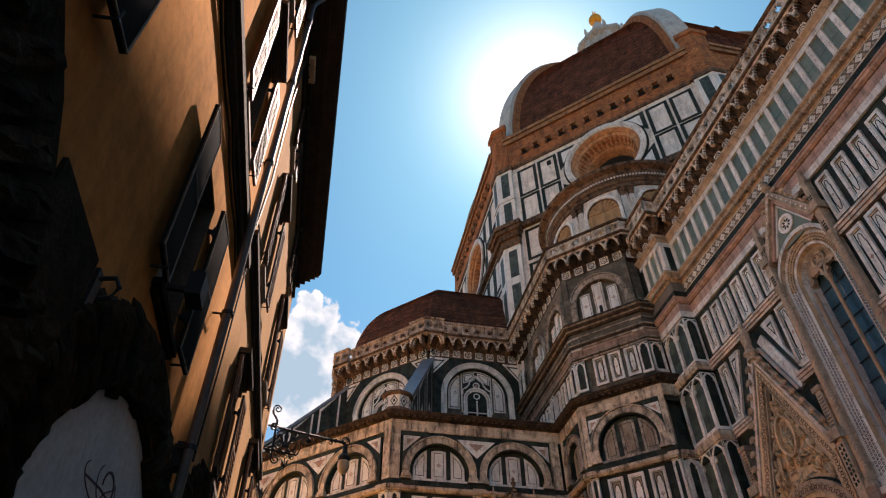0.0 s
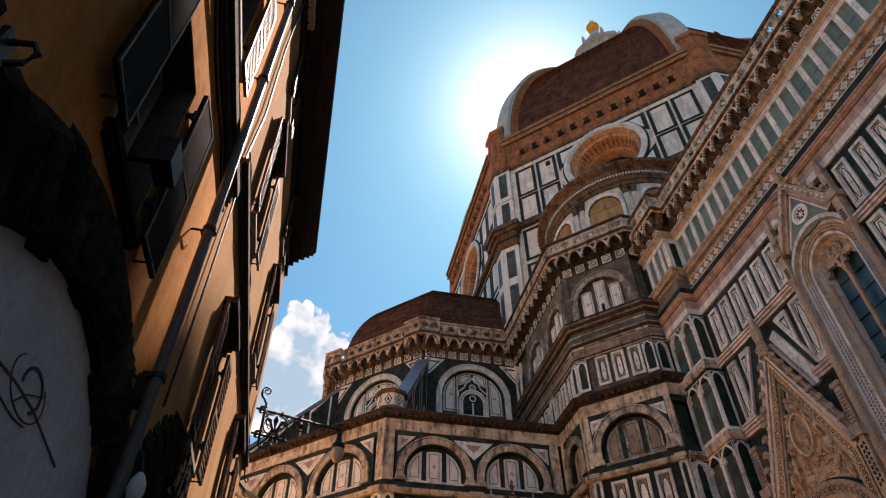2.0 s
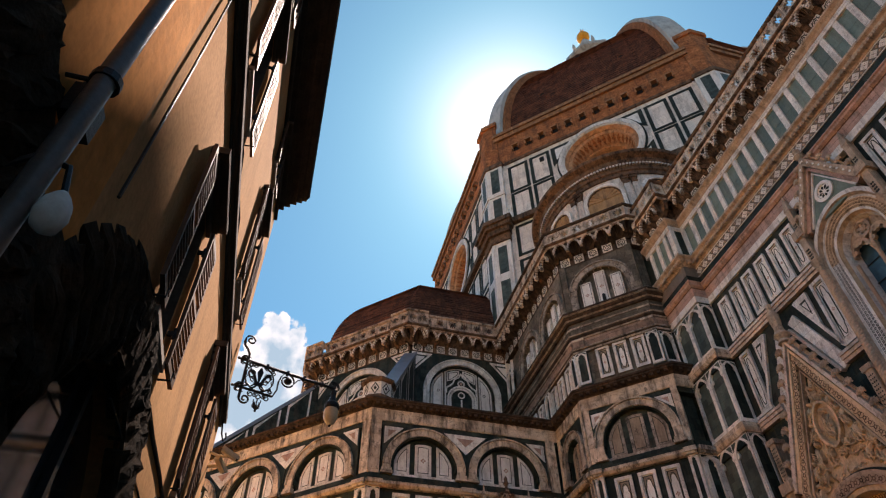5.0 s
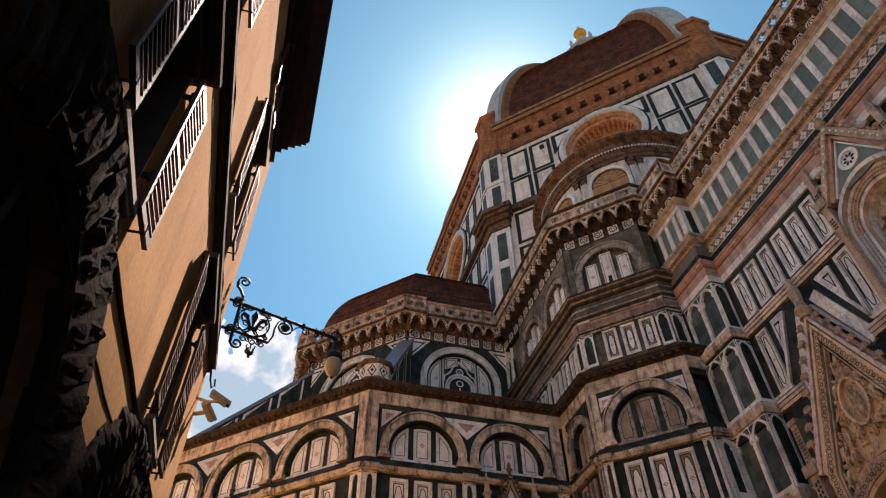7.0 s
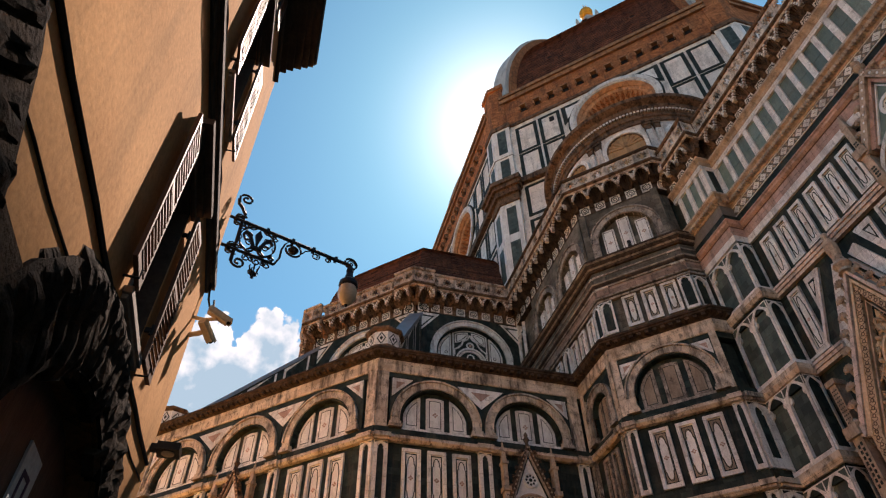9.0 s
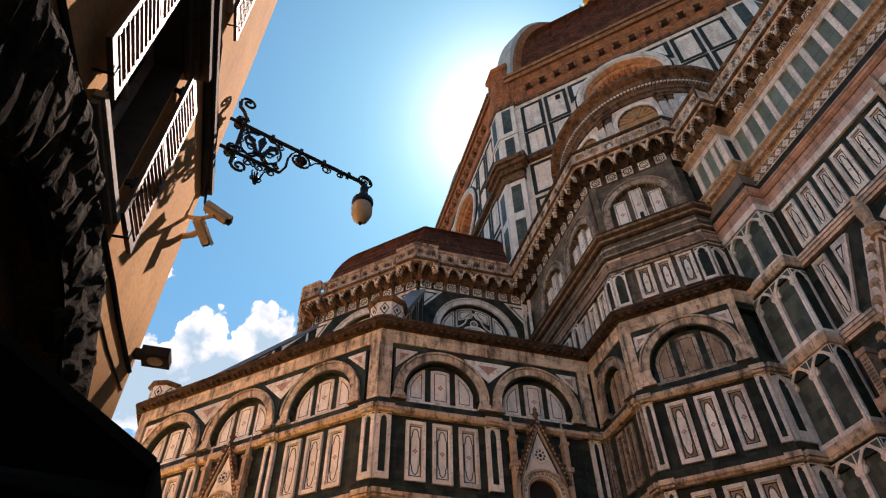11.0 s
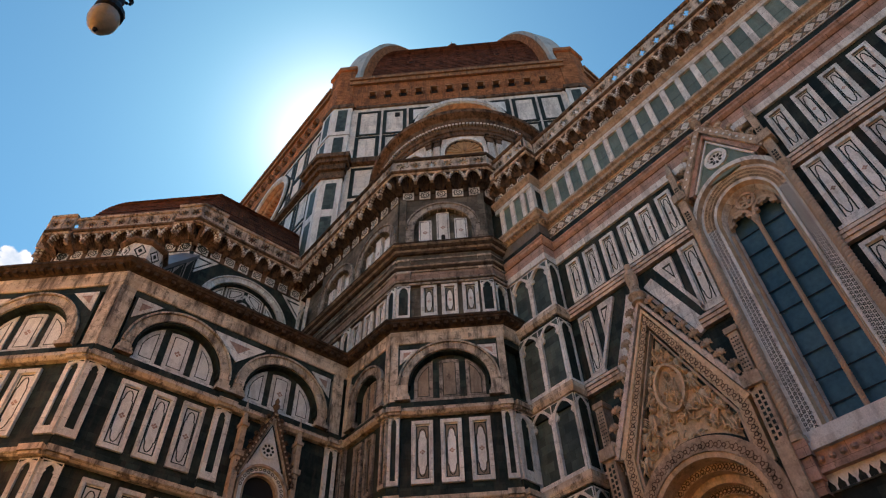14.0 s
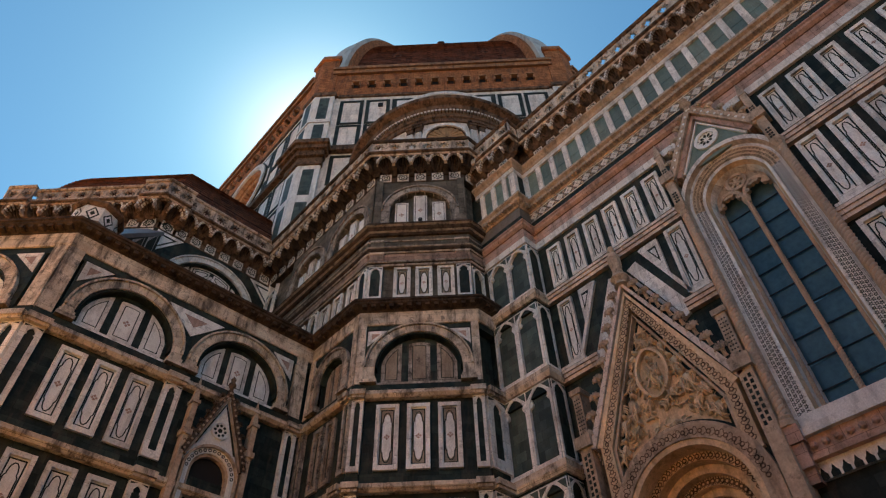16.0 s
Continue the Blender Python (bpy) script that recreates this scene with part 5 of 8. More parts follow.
up = core("wall_upper", UPPER, 19.6, 28.6, OLDGREEN, "upper marble wall of pier and tribune with blind arches")
u_n, u_nw, u_w, u_pn, u_pd, u_ps = up
PIERPATH = UPPER[2:]
PIERPATH = [(OC[2][0], U_W), (Q0[0], U_W), Q0, Q1, (BUT_X, Q1[1])]
LQ = math.dist(Q0, Q1)

for w_, l_ in ((u_pd, LQ), (u_pn, U_W - Q0[1])):
    part("green_facing", Geo().box(0, l_, -0.32, -0.06, 19.6, 22.15), OLDGREEN, w_)
# row of square panels between short pilasters
for i in range(3):
    put_panel(u_pd, 1.1 + i * 0.955, 20.25, 0.74, 1.85, 0.0, lobed="filled")
for u in (0.0, LQ - 0.62):
    put_lancet(u_pd, u, 20.1, 0.62, 1.95, 0.1)
    part("pilaster", Geo().box(u, u + 0.62, -0.3, 0.1, 19.9, 22.1), GREEN, u_pd)
LN = U_W - Q0[1]
put_lancet(u_pn, LN - 0.6, 20.1, 0.6, 1.95, 0.1)
put_lancet(u_pn, LN - 4.4, 20.1, 0.7, 1.95, 0.1)
for u in (LN - 1.55, LN - 2.6, LN - 3.6, LN - 5.6, LN - 6.7, LN - 7.8):
    put_panel(u_pn, u, 20.12, 0.68, 1.9)
part("pilaster", Geo().box(LN - 0.6, LN, -0.3, 0.1, 19.9, 22.1), GREEN, u_pn)
put_lancet(u_ps, 0.05, 20.1, 0.75, 1.95, 0.0)

PQ = [(Q0[0], U_W), Q0, Q1, (BUT_X, Q1[1])]
# many-stepped bands of the pier: (foot, head, projection, stone)
for z0, z1, o, stone_ in ((22.1, 22.2, 0.16, PIERSTONE), (22.2, 22.3, 0.08, BLACKENED), (22.3, 22.4, 0.2, PIERSTONE), (22.4, 22.95, 0.06, DULLPINK), (22.95, 23.05, 0.14, PIERSTONE), (23.05, 23.2, 0.22, BLACKENED), (23.2, 23.28, 0.27, PIERSTONE), (23.28, 23.76, 0.06, OLDGREEN), (23.76, 23.83, 0.12, PIERSTONE), (23.83, 24.1, 0.08, OLDGREEN), (24.1, 24.24, 0.24, BLACKENED), (24.24, 24.31, 0.32, PIERSTONE), (24.31, 24.5, 0.42, BLACKENED), (24.5, 24.58, 0.5, PIERSTONE), (24.58, 24.75, 0.46, BLACKENED)):
    moulding("trim_pier_band", PQ, [(-0.3, z0), (o * 0.8, z0), (o, (z0 + z1) / 2), (o * 0.95, z1), (-0.3, z1)], stone_, "weathered stepped stone band on the pier")
for wall_, u in ((u_pd, 0.0), (u_pd, LQ - 0.62), (u_pn, LN - 0.6)):
    for z0, z1 in ((22.41, 22.94), (23.29, 23.75)):
        part("corner_block", Geo().box(u, u + 0.62, -0.3, 0.19, z0, z1), DULLPINK if z0 < 23 else OLDGREEN, wall_)
        part("corner_block_rim", Geo().box(u - 0.02, u + 0.64, -0.3, 0.22, z1 - 0.1, z1), WORN, wall_)


def round_bay(wall, uc, zs, ro, left, right, ztop, panels=3, thick=0.42):
    ri = ro - thick
    g = Geo()
    n = 20
    arc = [(uc + ri * math.cos(radians(180 - 180 * i / n)), zs + ri * math.sin(radians(180 - 180 * i / n))) for i in range(n + 1)]
    ia = [(uc - ri, 24.7)] + [arc[0]] + arc + [arc[-1]] + [(uc + ri, 24.7)]
    oa = [(uc - left, 24.7), (uc - left, zs)] + [(uc - left + (left + right) * k / n, ztop) for k in range(n + 1)] + [(uc + right, zs), (uc + right, 24.7)]
    part("spandrel", g.strip(ia, oa, -0.3, 0.0), OLDGREEN, wall)
    voussoirs(wall, uc, zs, ri, ro, 0.1, 15, PIERSTONE)
    g = Geo()
    for s in (-1, 1):
        g.box(min(uc + s * ri, uc + s * ro), max(uc + s * ri, uc + s * ro), -0.1, 0.1, 24.7, zs - 0.006)
    part("archivolt_foot", g, PIERSTONE, wall)
    w = 2 * ri / (panels + 0.6)
    for i in range(panels):
        x = (i - (panels - 1) / 2) * w * 1.12
        top = zs + math.sqrt(max(0.05, (ri * 0.93) ** 2 - (abs(x) + w * 0.24) ** 2))
        def fill(x=x, w=w, h=top - 24.8):
            g = Geo()
            g.box(-w * 0.4, w * 0.4, -0.3, -0.14, 0, h, 0).box(-w * 0.31, w * 0.31, -0.3, -0.132, 0.1, h - 0.1, 2).box(-w * 0.28, w * 0.28, -0.3, -0.126, 0.13, h - 0.13, 1)
            s = w * 0.07
            for dx, dz in ((0, s * 1.3), (0, -s * 1.3), (s * 1.3, 0), (-s * 1.3, 0)):
                g.prism([(dx + s, h * 0.55 + dz), (dx, h * 0.55 + dz + s), (dx - s, h * 0.55 + dz), (dx, h * 0.55 + dz - s)], -0.2, -0.12, 3)
            return g
        piece("panel", ("rb", round(w, 2), round(top, 2)), fill, MARBLES, wall, at(uc + x, 0, 24.8))


round_bay(u_pd, LQ / 2, 26.1, 1.9, LQ / 2, LQ / 2, 28.5)
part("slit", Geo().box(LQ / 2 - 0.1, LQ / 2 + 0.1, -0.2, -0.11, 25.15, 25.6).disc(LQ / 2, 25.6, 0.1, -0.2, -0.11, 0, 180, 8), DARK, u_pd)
for c in (LN - 2.0, LN - 5.7):
    round_bay(u_pn, c, 26.0, 1.75, 1.85, 1.85, 28.5)
for c in (0.0, LQ):
    part("pilaster", Geo().box(max(c - 0.35, 0), min(c + 0.35, LQ), -0.3, 0.12, 24.7, 28.5), OLDGREEN, u_pd)
put_lancet(u_pn, 0.25, 24.75, 0.85, 2.6, 0.05)

# upper tribune: wide arches with inlaid lunettes
def lunette(wall, uc, ro, zs):
    """A wide arch over a fan of inlaid panels and a double-light window."""
    ri = ro - 0.42
    g = Geo()
    n = 22
    L = 2 * uc
    arc = [(uc + ri * math.cos(radians(180 - 180 * i / n)), zs + ri * math.sin(radians(180 - 180 * i / n))) for i in range(n + 1)]
    ia = [(uc - ri, 22.0)] + [arc[0]] + arc + [arc[-1]] + [(uc + ri, 22.0)]
    oa = [(0, 22.0), (0, zs)] + [(L * k / n, 28.6) for k in range(n + 1)] + [(L, zs), (L, 22.0)]
    part("spandrel", g.strip(ia, oa, -0.32, 0.0), GREEN, wall)
    voussoirs(wall, uc, zs, ri, ro, 0.14, 21, WHITE)
    part("arch_foot", Geo().box(uc - ro, uc - ri, -0.1, 0.14, 22.0, zs - 0.006).box(uc + ri, uc + ro, -0.1, 0.14, 22.0, zs - 0.006), WHITE, wall)
    g = Geo()
    g.ring(uc, zs, ri - 0.1, ri, -0.4, 0.0, n=24, m=2)
    def slice_(x0, x1, k, e):
        top = [(uc + x1 + (x0 - x1) * i / 8, zs + math.sqrt(max(0.0, k * k - (x1 + (x0 - x1) * i / 8) ** 2))) for i in range(9)]
        return [(uc + x0, zs + e), (uc + x1, zs + e)] + top
    for s in (-1, 1):
        for fr, mm, o in ((0.0, 0, -0.2), (0.13, 2, -0.192), (0.18, 1, -0.186)):
            x0, x1 = sorted((s * (0.56 * ri + fr * 0.6), s * (0.93 * ri - fr)))
            g.prism(slice_(x0, x1, ri * 0.955 - fr, -1.1 + fr), -0.4, o, mm)
        g.ring(uc + s * 0.7 * ri, zs + 0.25, 0.07, 0.11, -0.3, -0.18, 0, 360, 10, 2)
    # middle field: ogee hood, rosette and two curved corner panels
    for fr, mm, o in ((0.0, 0, -0.21), (0.09, 2, -0.202)):
        g.prism(slice_(-0.5 * ri + fr, 0.5 * ri - fr, ri * 0.95 - fr, -1.3 + fr), -0.4, o, mm)
    for s in (-1, 1):
        for fr, mm, o in ((0.0, 0, -0.194), (0.1, 2, -0.188), (0.15, 1, -0.182)):
            x0, x1 = s * (0.44 * ri - fr), s * (0.05 * ri + fr)
            kk = ri * 0.88 - fr
            q = [(x0, math.sqrt(kk * kk - x0 * x0))] + [(x0 + (x1 - x0) * i / 5, math.sqrt(kk * kk - (x0 + (x1 - x0) * i / 5) ** 2)) for i in range(1, 6)]
            q += [(x1, 0.74 * ri + fr * 0.3), (x1 + (x0 - x1) * 0.25, 0.62 * ri + fr), (x1 + (x0 - x1) * 0.7, 0.5 * ri + fr), (x0, 0.46 * ri + fr)]
            g.prism([(uc + x, zs + z) for x, z in q], -0.4, o, mm)
        hood = [(0.46, 0.06), (0.46, 0.24), (0.34, 0.32), (0.25, 0.42), (0.2, 0.56), (0.07, 0.64), (0.0, 0.78)]
        g.line([(uc + s * x * ri, zs + z * ri) for x, z in hood], 0.11, -0.3, -0.17, 0)
    g.ring(uc, zs + 0.42 * ri, 0.17, 0.27, -0.3, -0.165, 0, 360, 14, 0)
    g.disc(uc, zs + 0.42 * ri, 0.1, -0.3, -0.17, 0, 360, 8, 3)
    part("lunette_inlay", g, MARBLES, wall)
    zw = zs - 0.28
    g = Geo().ring(uc, zw, 0.74, 0.86, -0.36, -0.12, n=16).ring(uc, zw, 0.9, 1.02, -0.3, -0.06, n=16)
    for s in (-1, 1):
        g.box(*sorted((uc + s * 0.74, uc + s * 0.86)), -0.36, -0.12, 22.0, zw).box(*sorted((uc + s * 0.9, uc + s * 1.02)), -0.3, -0.06, 22.0, zw)
        g.ring(uc + s * 0.36, zw - 0.12, 0.28, 0.36, -0.36, -0.22, n=10)
        g.box(uc + s * 0.36 - 0.02, uc + s * 0.36 + 0.02, -0.36, -0.3, 22.0, zw)
    g.ring(uc, zw + 0.36, 0.17, 0.26, -0.36, -0.2, 0, 360, 12).box(uc - 0.06, uc + 0.06, -0.36, -0.2, 22.0, zw)
    for k in range(6):
        a = k * 1.0472
        g.line([(uc, zw + 0.36), (uc + 0.18 * math.cos(a), zw + 0.36 + 0.18 * math.sin(a))], 0.04, -0.34, -0.22)
    part("double_window", g, WHITE, wall)
    # two black sheets in place of the shade behind the window lights
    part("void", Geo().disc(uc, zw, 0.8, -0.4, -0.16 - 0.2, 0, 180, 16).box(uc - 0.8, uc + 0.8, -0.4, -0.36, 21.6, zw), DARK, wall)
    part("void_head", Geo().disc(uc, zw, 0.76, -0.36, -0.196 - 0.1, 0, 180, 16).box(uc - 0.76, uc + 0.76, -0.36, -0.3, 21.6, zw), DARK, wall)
    for s in (-1, 1):
        a = 0.12 if s < 0 else L - 0.12
        tri = [(a, 28.35), (a - s * 1.5, 28.35), (a, 26.6)]
        c = (sum(p[0] for p in tri) / 3, sum(p[1] for p in tri) / 3)
        g = Geo().prism(tri, -0.1, 0.03, 0)
        g.prism([(c[0] + (p[0] - c[0]) * 0.66, c[1] + (p[1] - c[1]) * 0.66) for p in tri], 0, 0.036, 2)
        g.prism([(c[0] + (p[0] - c[0]) * 0.45, c[1] + (p[1] - c[1]) * 0.45) for p in tri], 0, 0.042, 1)
        part("corner_triangle", g, MARBLES, wall)


LT = math.dist(OC[0], OC[1])
lunette(u_nw, LT / 2, 2.8, 25.3)
lunette(u_n, LT / 2, 2.8, 25.3)
lunette(u_w, 3.72, 2.75, 25.35)
TW = [OC[0], OC[1], OC[2], (Q0[0], U_W)]
for z in (21.2, 21.8):
    string(TW, z, 0.3, 0.3, BROWN)

# ---- gallery on corbels ----
def gallery(path, zb, out, ztop, pitch, label, fronts=WHITE, rail=WHITE, deep=BROWN):
    """A walkway on corbels with little arches, and a pierced parapet."""
    base = moulding("gallery", path, [(-0.4, zb + 1.46), (out - 0.06, zb + 1.46), (out - 0.06, zb + 1.5), (out + 0.06, zb + 1.54), (out + 0.08, zb + 1.62), (-0.4, zb + 1.64)], BROWN, label, "gallery")
    zr = zb + 1.63
    part("parapet_foot", Geo().sweep(path, [(out - 0.22, zr), (out + 0.04, zr), (out + 0.04, zr + 0.1), (out - 0.22, zr + 0.1)]), fronts, base)
    part("parapet_rail", Geo().sweep(path, [(out - 0.24, ztop - 0.15), (out + 0.04, ztop - 0.15), (out + 0.1, ztop - 0.08), (out + 0.1, ztop), (out - 0.24, ztop)]), rail, base)
    part("parapet_bead", Geo().sweep(path, [(out - 0.1, zr - 0.32), (out - 0.02, zr - 0.32), (out + 0.03, zr - 0.26), (out - 0.02, zr - 0.2), (out - 0.1, zr - 0.2)]), fronts, base)
    part("backing_band", Geo().sweep(path, [(-0.4, zb), (0.02, zb), (0.02, zb + 1.5), (-0.4, zb + 1.5)]), deep, base)
    hgt = ztop - 0.15 - zr - 0.1
    for i in range(len(path) - 1):
        a, b = path[i], path[i + 1]
        m, length = wall_frame(a, b)
        # convex corners lengthen the outer edge, hollow ones shorten it
        def turn(k):
            if not 0 < k < len(path) - 1:
                return 0.0
            d0, d1 = Vector(path[k]) - Vector(path[k - 1]), Vector(path[k + 1]) - Vector(path[k])
            an = math.atan2(d0.x * d1.y - d0.y * d1.x, d0.dot(d1))
            return math.tan(an / 2)
        e0, e1 = turn(i) * out, turn(i + 1) * out
        n = max(1, round(length / pitch))
        p = length / n
        s0, s1 = min(0.0, e0) * -1, length + min(0.0, e1)
        for k in range(n + 1):
            u = k * p
            if u < s0 - 0.01 or u > s1 + 0.01:
                continue
            def corbel():
                w = 0.13
                prof = [(0, 0.45), (0.1, 0.45), (0.16, 0.52), (0.22, 0.6), (0.3, 0.65), (0.42, 0.68), (out * 0.62, 0.82), (out * 0.72, 0.92), (out * 0.76, 1.02), (out * 0.92, 1.1), (out * 0.92, 1.5), (0, 1.5)]
                prof = [(min(o, out * 0.96), z) for o, z in prof]
                g = Geo()
                vs = [(s * w, -o, z) for s in (-1, 1) for o, z in prof]
                c = len(prof)
                g.add(vs, [tuple(range(c)), tuple(range(2 * c - 1, c - 1, -1))] + [(j, (j + 1) % c, (j + 1) % c + c, j + c) for j in range(c)])
                for q in range(4):
                    g.box(-w - 0.03, w + 0.03, out * (0.25 + 0.17 * q), out * (0.25 + 0.17 * q) + 0.07, 0.62 + 0.16 * q, 0.74 + 0.16 * q)
                return g
            piece("corbel", ("corbel", out, deep.name), corbel, [deep], base, m @ at(u, 0, zb))
        for k in range(n):
            u = (k + 0.5) * p
            if u - p / 2 < s0 - p * 0.6 or u + p / 2 > s1 + p * 0.6:
                continue
            def arch():
                g = Geo()
                cur = pointed(p - 0.14, 0.64, 0.06, 4)
                framed(cur, p + 0.002, 0.72, 0.8, g, out - 0.24, out - 0.07, 0)
                for (x0, y0), (x1, y1) in zip(cur[1:-2], cur[2:-1]):
                    g.disc((x0 + x1) / 2, 0.8 + (y0 + y1) / 2, 0.06, out - 0.2, out - 0.045, 0, 360, 6, 1)
                g.box(-p * 0.5, -p * 0.5 + 0.08, out - 0.24, out - 0.02, 0.66, 0.82, 0).box(p * 0.5 - 0.08, p * 0.5, out - 0.24, out - 0.02, 0.66, 0.82, 0)
                g.prism([(-p / 2, 1.5), (p / 2, 1.5), (p / 2, 1.44), (-p / 2, 1.44)], 0.0, out - 0.2, 3)
                # the fluted little vault behind the arch
                for x, y in cur[1:-1]:
                    g.tube([(x * 0.35, -0.05, 0.66), (x * 0.75, -out * 0.45, 0.74 + y * 0.62), (x * 0.98, -(out - 0.2), 0.8 + y)], 0.045, 4, 3, 0.03)
                g.box(-p * 0.33, p * 0.33, 0.0, 0.06, 0.06, 0.66, 1)
                g.ring(0, 0.36, p * 0.2, p * 0.26, 0.0, 0.068, 0, 360, 14, 2)
                g.ring(0, 0.36, p * 0.08, p * 0.13, 0.0, 0.068, 0, 360, 10, 2)
                for q in range(8):
                    a = q * math.pi / 4
                    g.disc(p * 0.29 * math.cos(a), 0.36 + p * 0.29 * math.sin(a), p * 0.035, 0.0, 0.068, 0, 360, 5, 2)
                return g
            piece("corbel_arch", ("carch", out, round(p, 3), fronts.name), arch, [fronts, WHITE, GREEN, deep], base, m @ at(u, 0, zb))
        # parapet panels, laid along the outer edge
        ua, ub = -e0, length + e1
        k = max(1, round((ub - ua) / pitch))
        p2 = (ub - ua) / k
        for j in range(k):
            def para():
                g = Geo()
                nq = 32
                hole = [(r * math.cos(t), hgt / 2 + r * math.sin(t)) for t, r in ((6.2832 * q / nq + math.pi / 4, min(hgt, p2) * (0.4, 0.36, 0.17, 0.36)[q % 4]) for q in range(nq))]
                edge = []
                for q in range(nq):
                    t = 6.2832 * q / nq + math.pi / 4
                    c, s = math.cos(t), math.sin(t)
                    f = 1 / max(abs(c), abs(s))
                    edge.append((p2 / 2 * c * f, hgt / 2 + hgt / 2 * s * f))
                g.strip(hole, edge, out - 0.16, out - 0.04, 0, True)
                g.box(-p2 / 2, -p2 / 2 + 0.07, out - 0.18, out + 0.0, 0, hgt, 0)
                return g
            piece("parapet_panel", ("para", out, round(p2, 3), round(hgt, 3), fronts.name), para, [fronts], base, m @ at(ua + (j + 0.5) * p2, 0, zr + 0.1))
    return base


gallery(UPPER[:4], 28.45, 0.85, 31.12, 0.92, "corbelled stone gallery with a pierced rosette parapet round the tribune", GALLERY, GALLERY)
for i in (1, 2):
    c = Vector(OC[i])
    d0, d1 = (c - Vector(OC[i - 1])).normalized(), (Vector(UPPER[i + 1]) - c).normalized()
    gallery([tuple(c - d0 * 1.05), tuple(c), tuple(c + d1 * 1.05)], 28.4, 1.08, 31.25, 0.98, "projecting corner bay of the tribune gallery on deep corbels", GALLERY, GALLERY)
gallery(UPPER[3:], 28.45, 0.85, 31.1, 0.92, "blackened stone gallery on corbels with a worn parapet round the pier", WORN, BLACKENED, BLACKENED)
gallery(NAVE_PATH, 27.95, 0.6, 30.75, 0.83, "corbelled stone gallery with a pierced parapet above the aisle", WORN, BROWN)
roof = part("roof_aisle", Geo().add([(NAVE_X + 0.3, NY1, 29.4), (NAVE_X + 0.3, BUT_Y1, 29.4), (NAVE_X + 12, BUT_Y1 + 12, 33.5), (NAVE_X + 12, NY1, 33.5)], [(0, 1, 2, 3)]), TILE)
tagged(roof, "sloping tiled aisle roof", "roof", "", "structure")
walk_top = part("gallery_floor", Geo().add([(x, y, 30.0) for x, y in ((OC[2][0], U_W + 0.3), (Q0[0] + 0.2, U_W + 0.3), (Q0[0] + 0.2, Q0[1] + 0.2), (Q1[0] + 0.1, Q1[1] + 0.3), (BUT_X + 1, Q1[1] + 0.3), (27, 32), (22, 40), (12, 48))], [tuple(range(8))]), BROWN)
tagged(walk_top, "stone terrace behind the gallery", "terrace", "", "structure")

high = part("wall_nave_high", Geo().box(0, NL, -9.0, -8.4, 29.0, 41.5), GREYINLAY, at=m_nave)
tagged(high, "high nave wall that rises behind the aisle roof", "wall", "", "structure")

# ---- tribune roofs and spurs ----
lo = octagon(CHAPELS, 17.9, -2, 1) + [(P0[0] + 0.3, CHAPELS[1] - 17.9)]
hi_ = octagon(TRI, TA + 0.1, -2, 1) + [(P0[0] + 0.3, U_W - 0.1)]
g = Geo().add([(x, y, 19.6) for x, y in lo] + [(x, y, 21.6) for x, y in hi_], [(i, i + 1, 5 + i, 4 + i) for i in range(3)])
tagged(part("roof_tribune_chapels", g, TILE), "low tiled roof of the tribune chapels", "roof", "", "structure")


def spur(i, label):
    """A sloping spur buttress over a corner, with its pedestal at the foot."""
    a, b = Vector(octagon(CHAPELS, 16.6, i, i + 1)[0]), Vector(octagon(TRI, TA, i, i + 1)[0])
    m, length = wall_frame(a, b)
    s = thing("spur_buttress", label, "buttress", "spur buttresses of the tribune", "", m)
    g = Geo().add([(u, y, z) for y in (-0.38, 0.38) for u, z in ((0.0, 19.8), (length + 0.3, 19.8), (length + 0.3, 28.3), (0.0, 20.7))], [(0, 1, 2, 3), (7, 6, 5, 4), (0, 4, 5, 1), (3, 2, 6, 7), (0, 3, 7, 4), (1, 5, 6, 2)])
    part("body", g, GREEN, s)
    g = Geo().add([(u, y, z) for y in (-0.46, 0.46) for u, z in ((-0.1, 20.6), (length + 0.3, 28.2), (length + 0.3, 28.5), (-0.1, 20.9))], [(0, 1, 2, 3), (7, 6, 5, 4), (0, 4, 5, 1), (3, 2, 6, 7), (0, 3, 7, 4), (1, 5, 6, 2)])
    part("coping", g, LEAD, s, label="grey lead coping")
    for sd in (-1, 1):
        g = Geo()
        for t0, t1 in ((0.16, 0.38), (0.42, 0.66), (0.72, 0.95)):
            u0, u1 = t0 * length, t1 * length
            z0, z1 = 20.7 + 7.4 * t0 - 0.25, 20.7 + 7.4 * t1 - 0.25
            for f, mm, dd in ((0.0, 0, 0.012), (0.14, 1, 0.02)):
                pts = [(u0 + f, 20.3 + f), (u1 - f, 20.3 + f), (u1 - f, z1 - f), (u0 + f, z0 - f)]
                g.add([(u, sd * (0.38 + dd), z) for u, z in pts], [(0, 1, 2, 3)], mm)
            u, z = (u0 + u1) / 2, (20.3 + (z0 + z1) / 2) / 2
            g.add([(u + x, sd * 0.408, z + y) for x, y in ((-.3, -.3), (.3, -.3), (0, .4))], [(0, 1, 2)], 0)
        part("inlaid_side", g, [WHITE, GREEN], s)
    return s


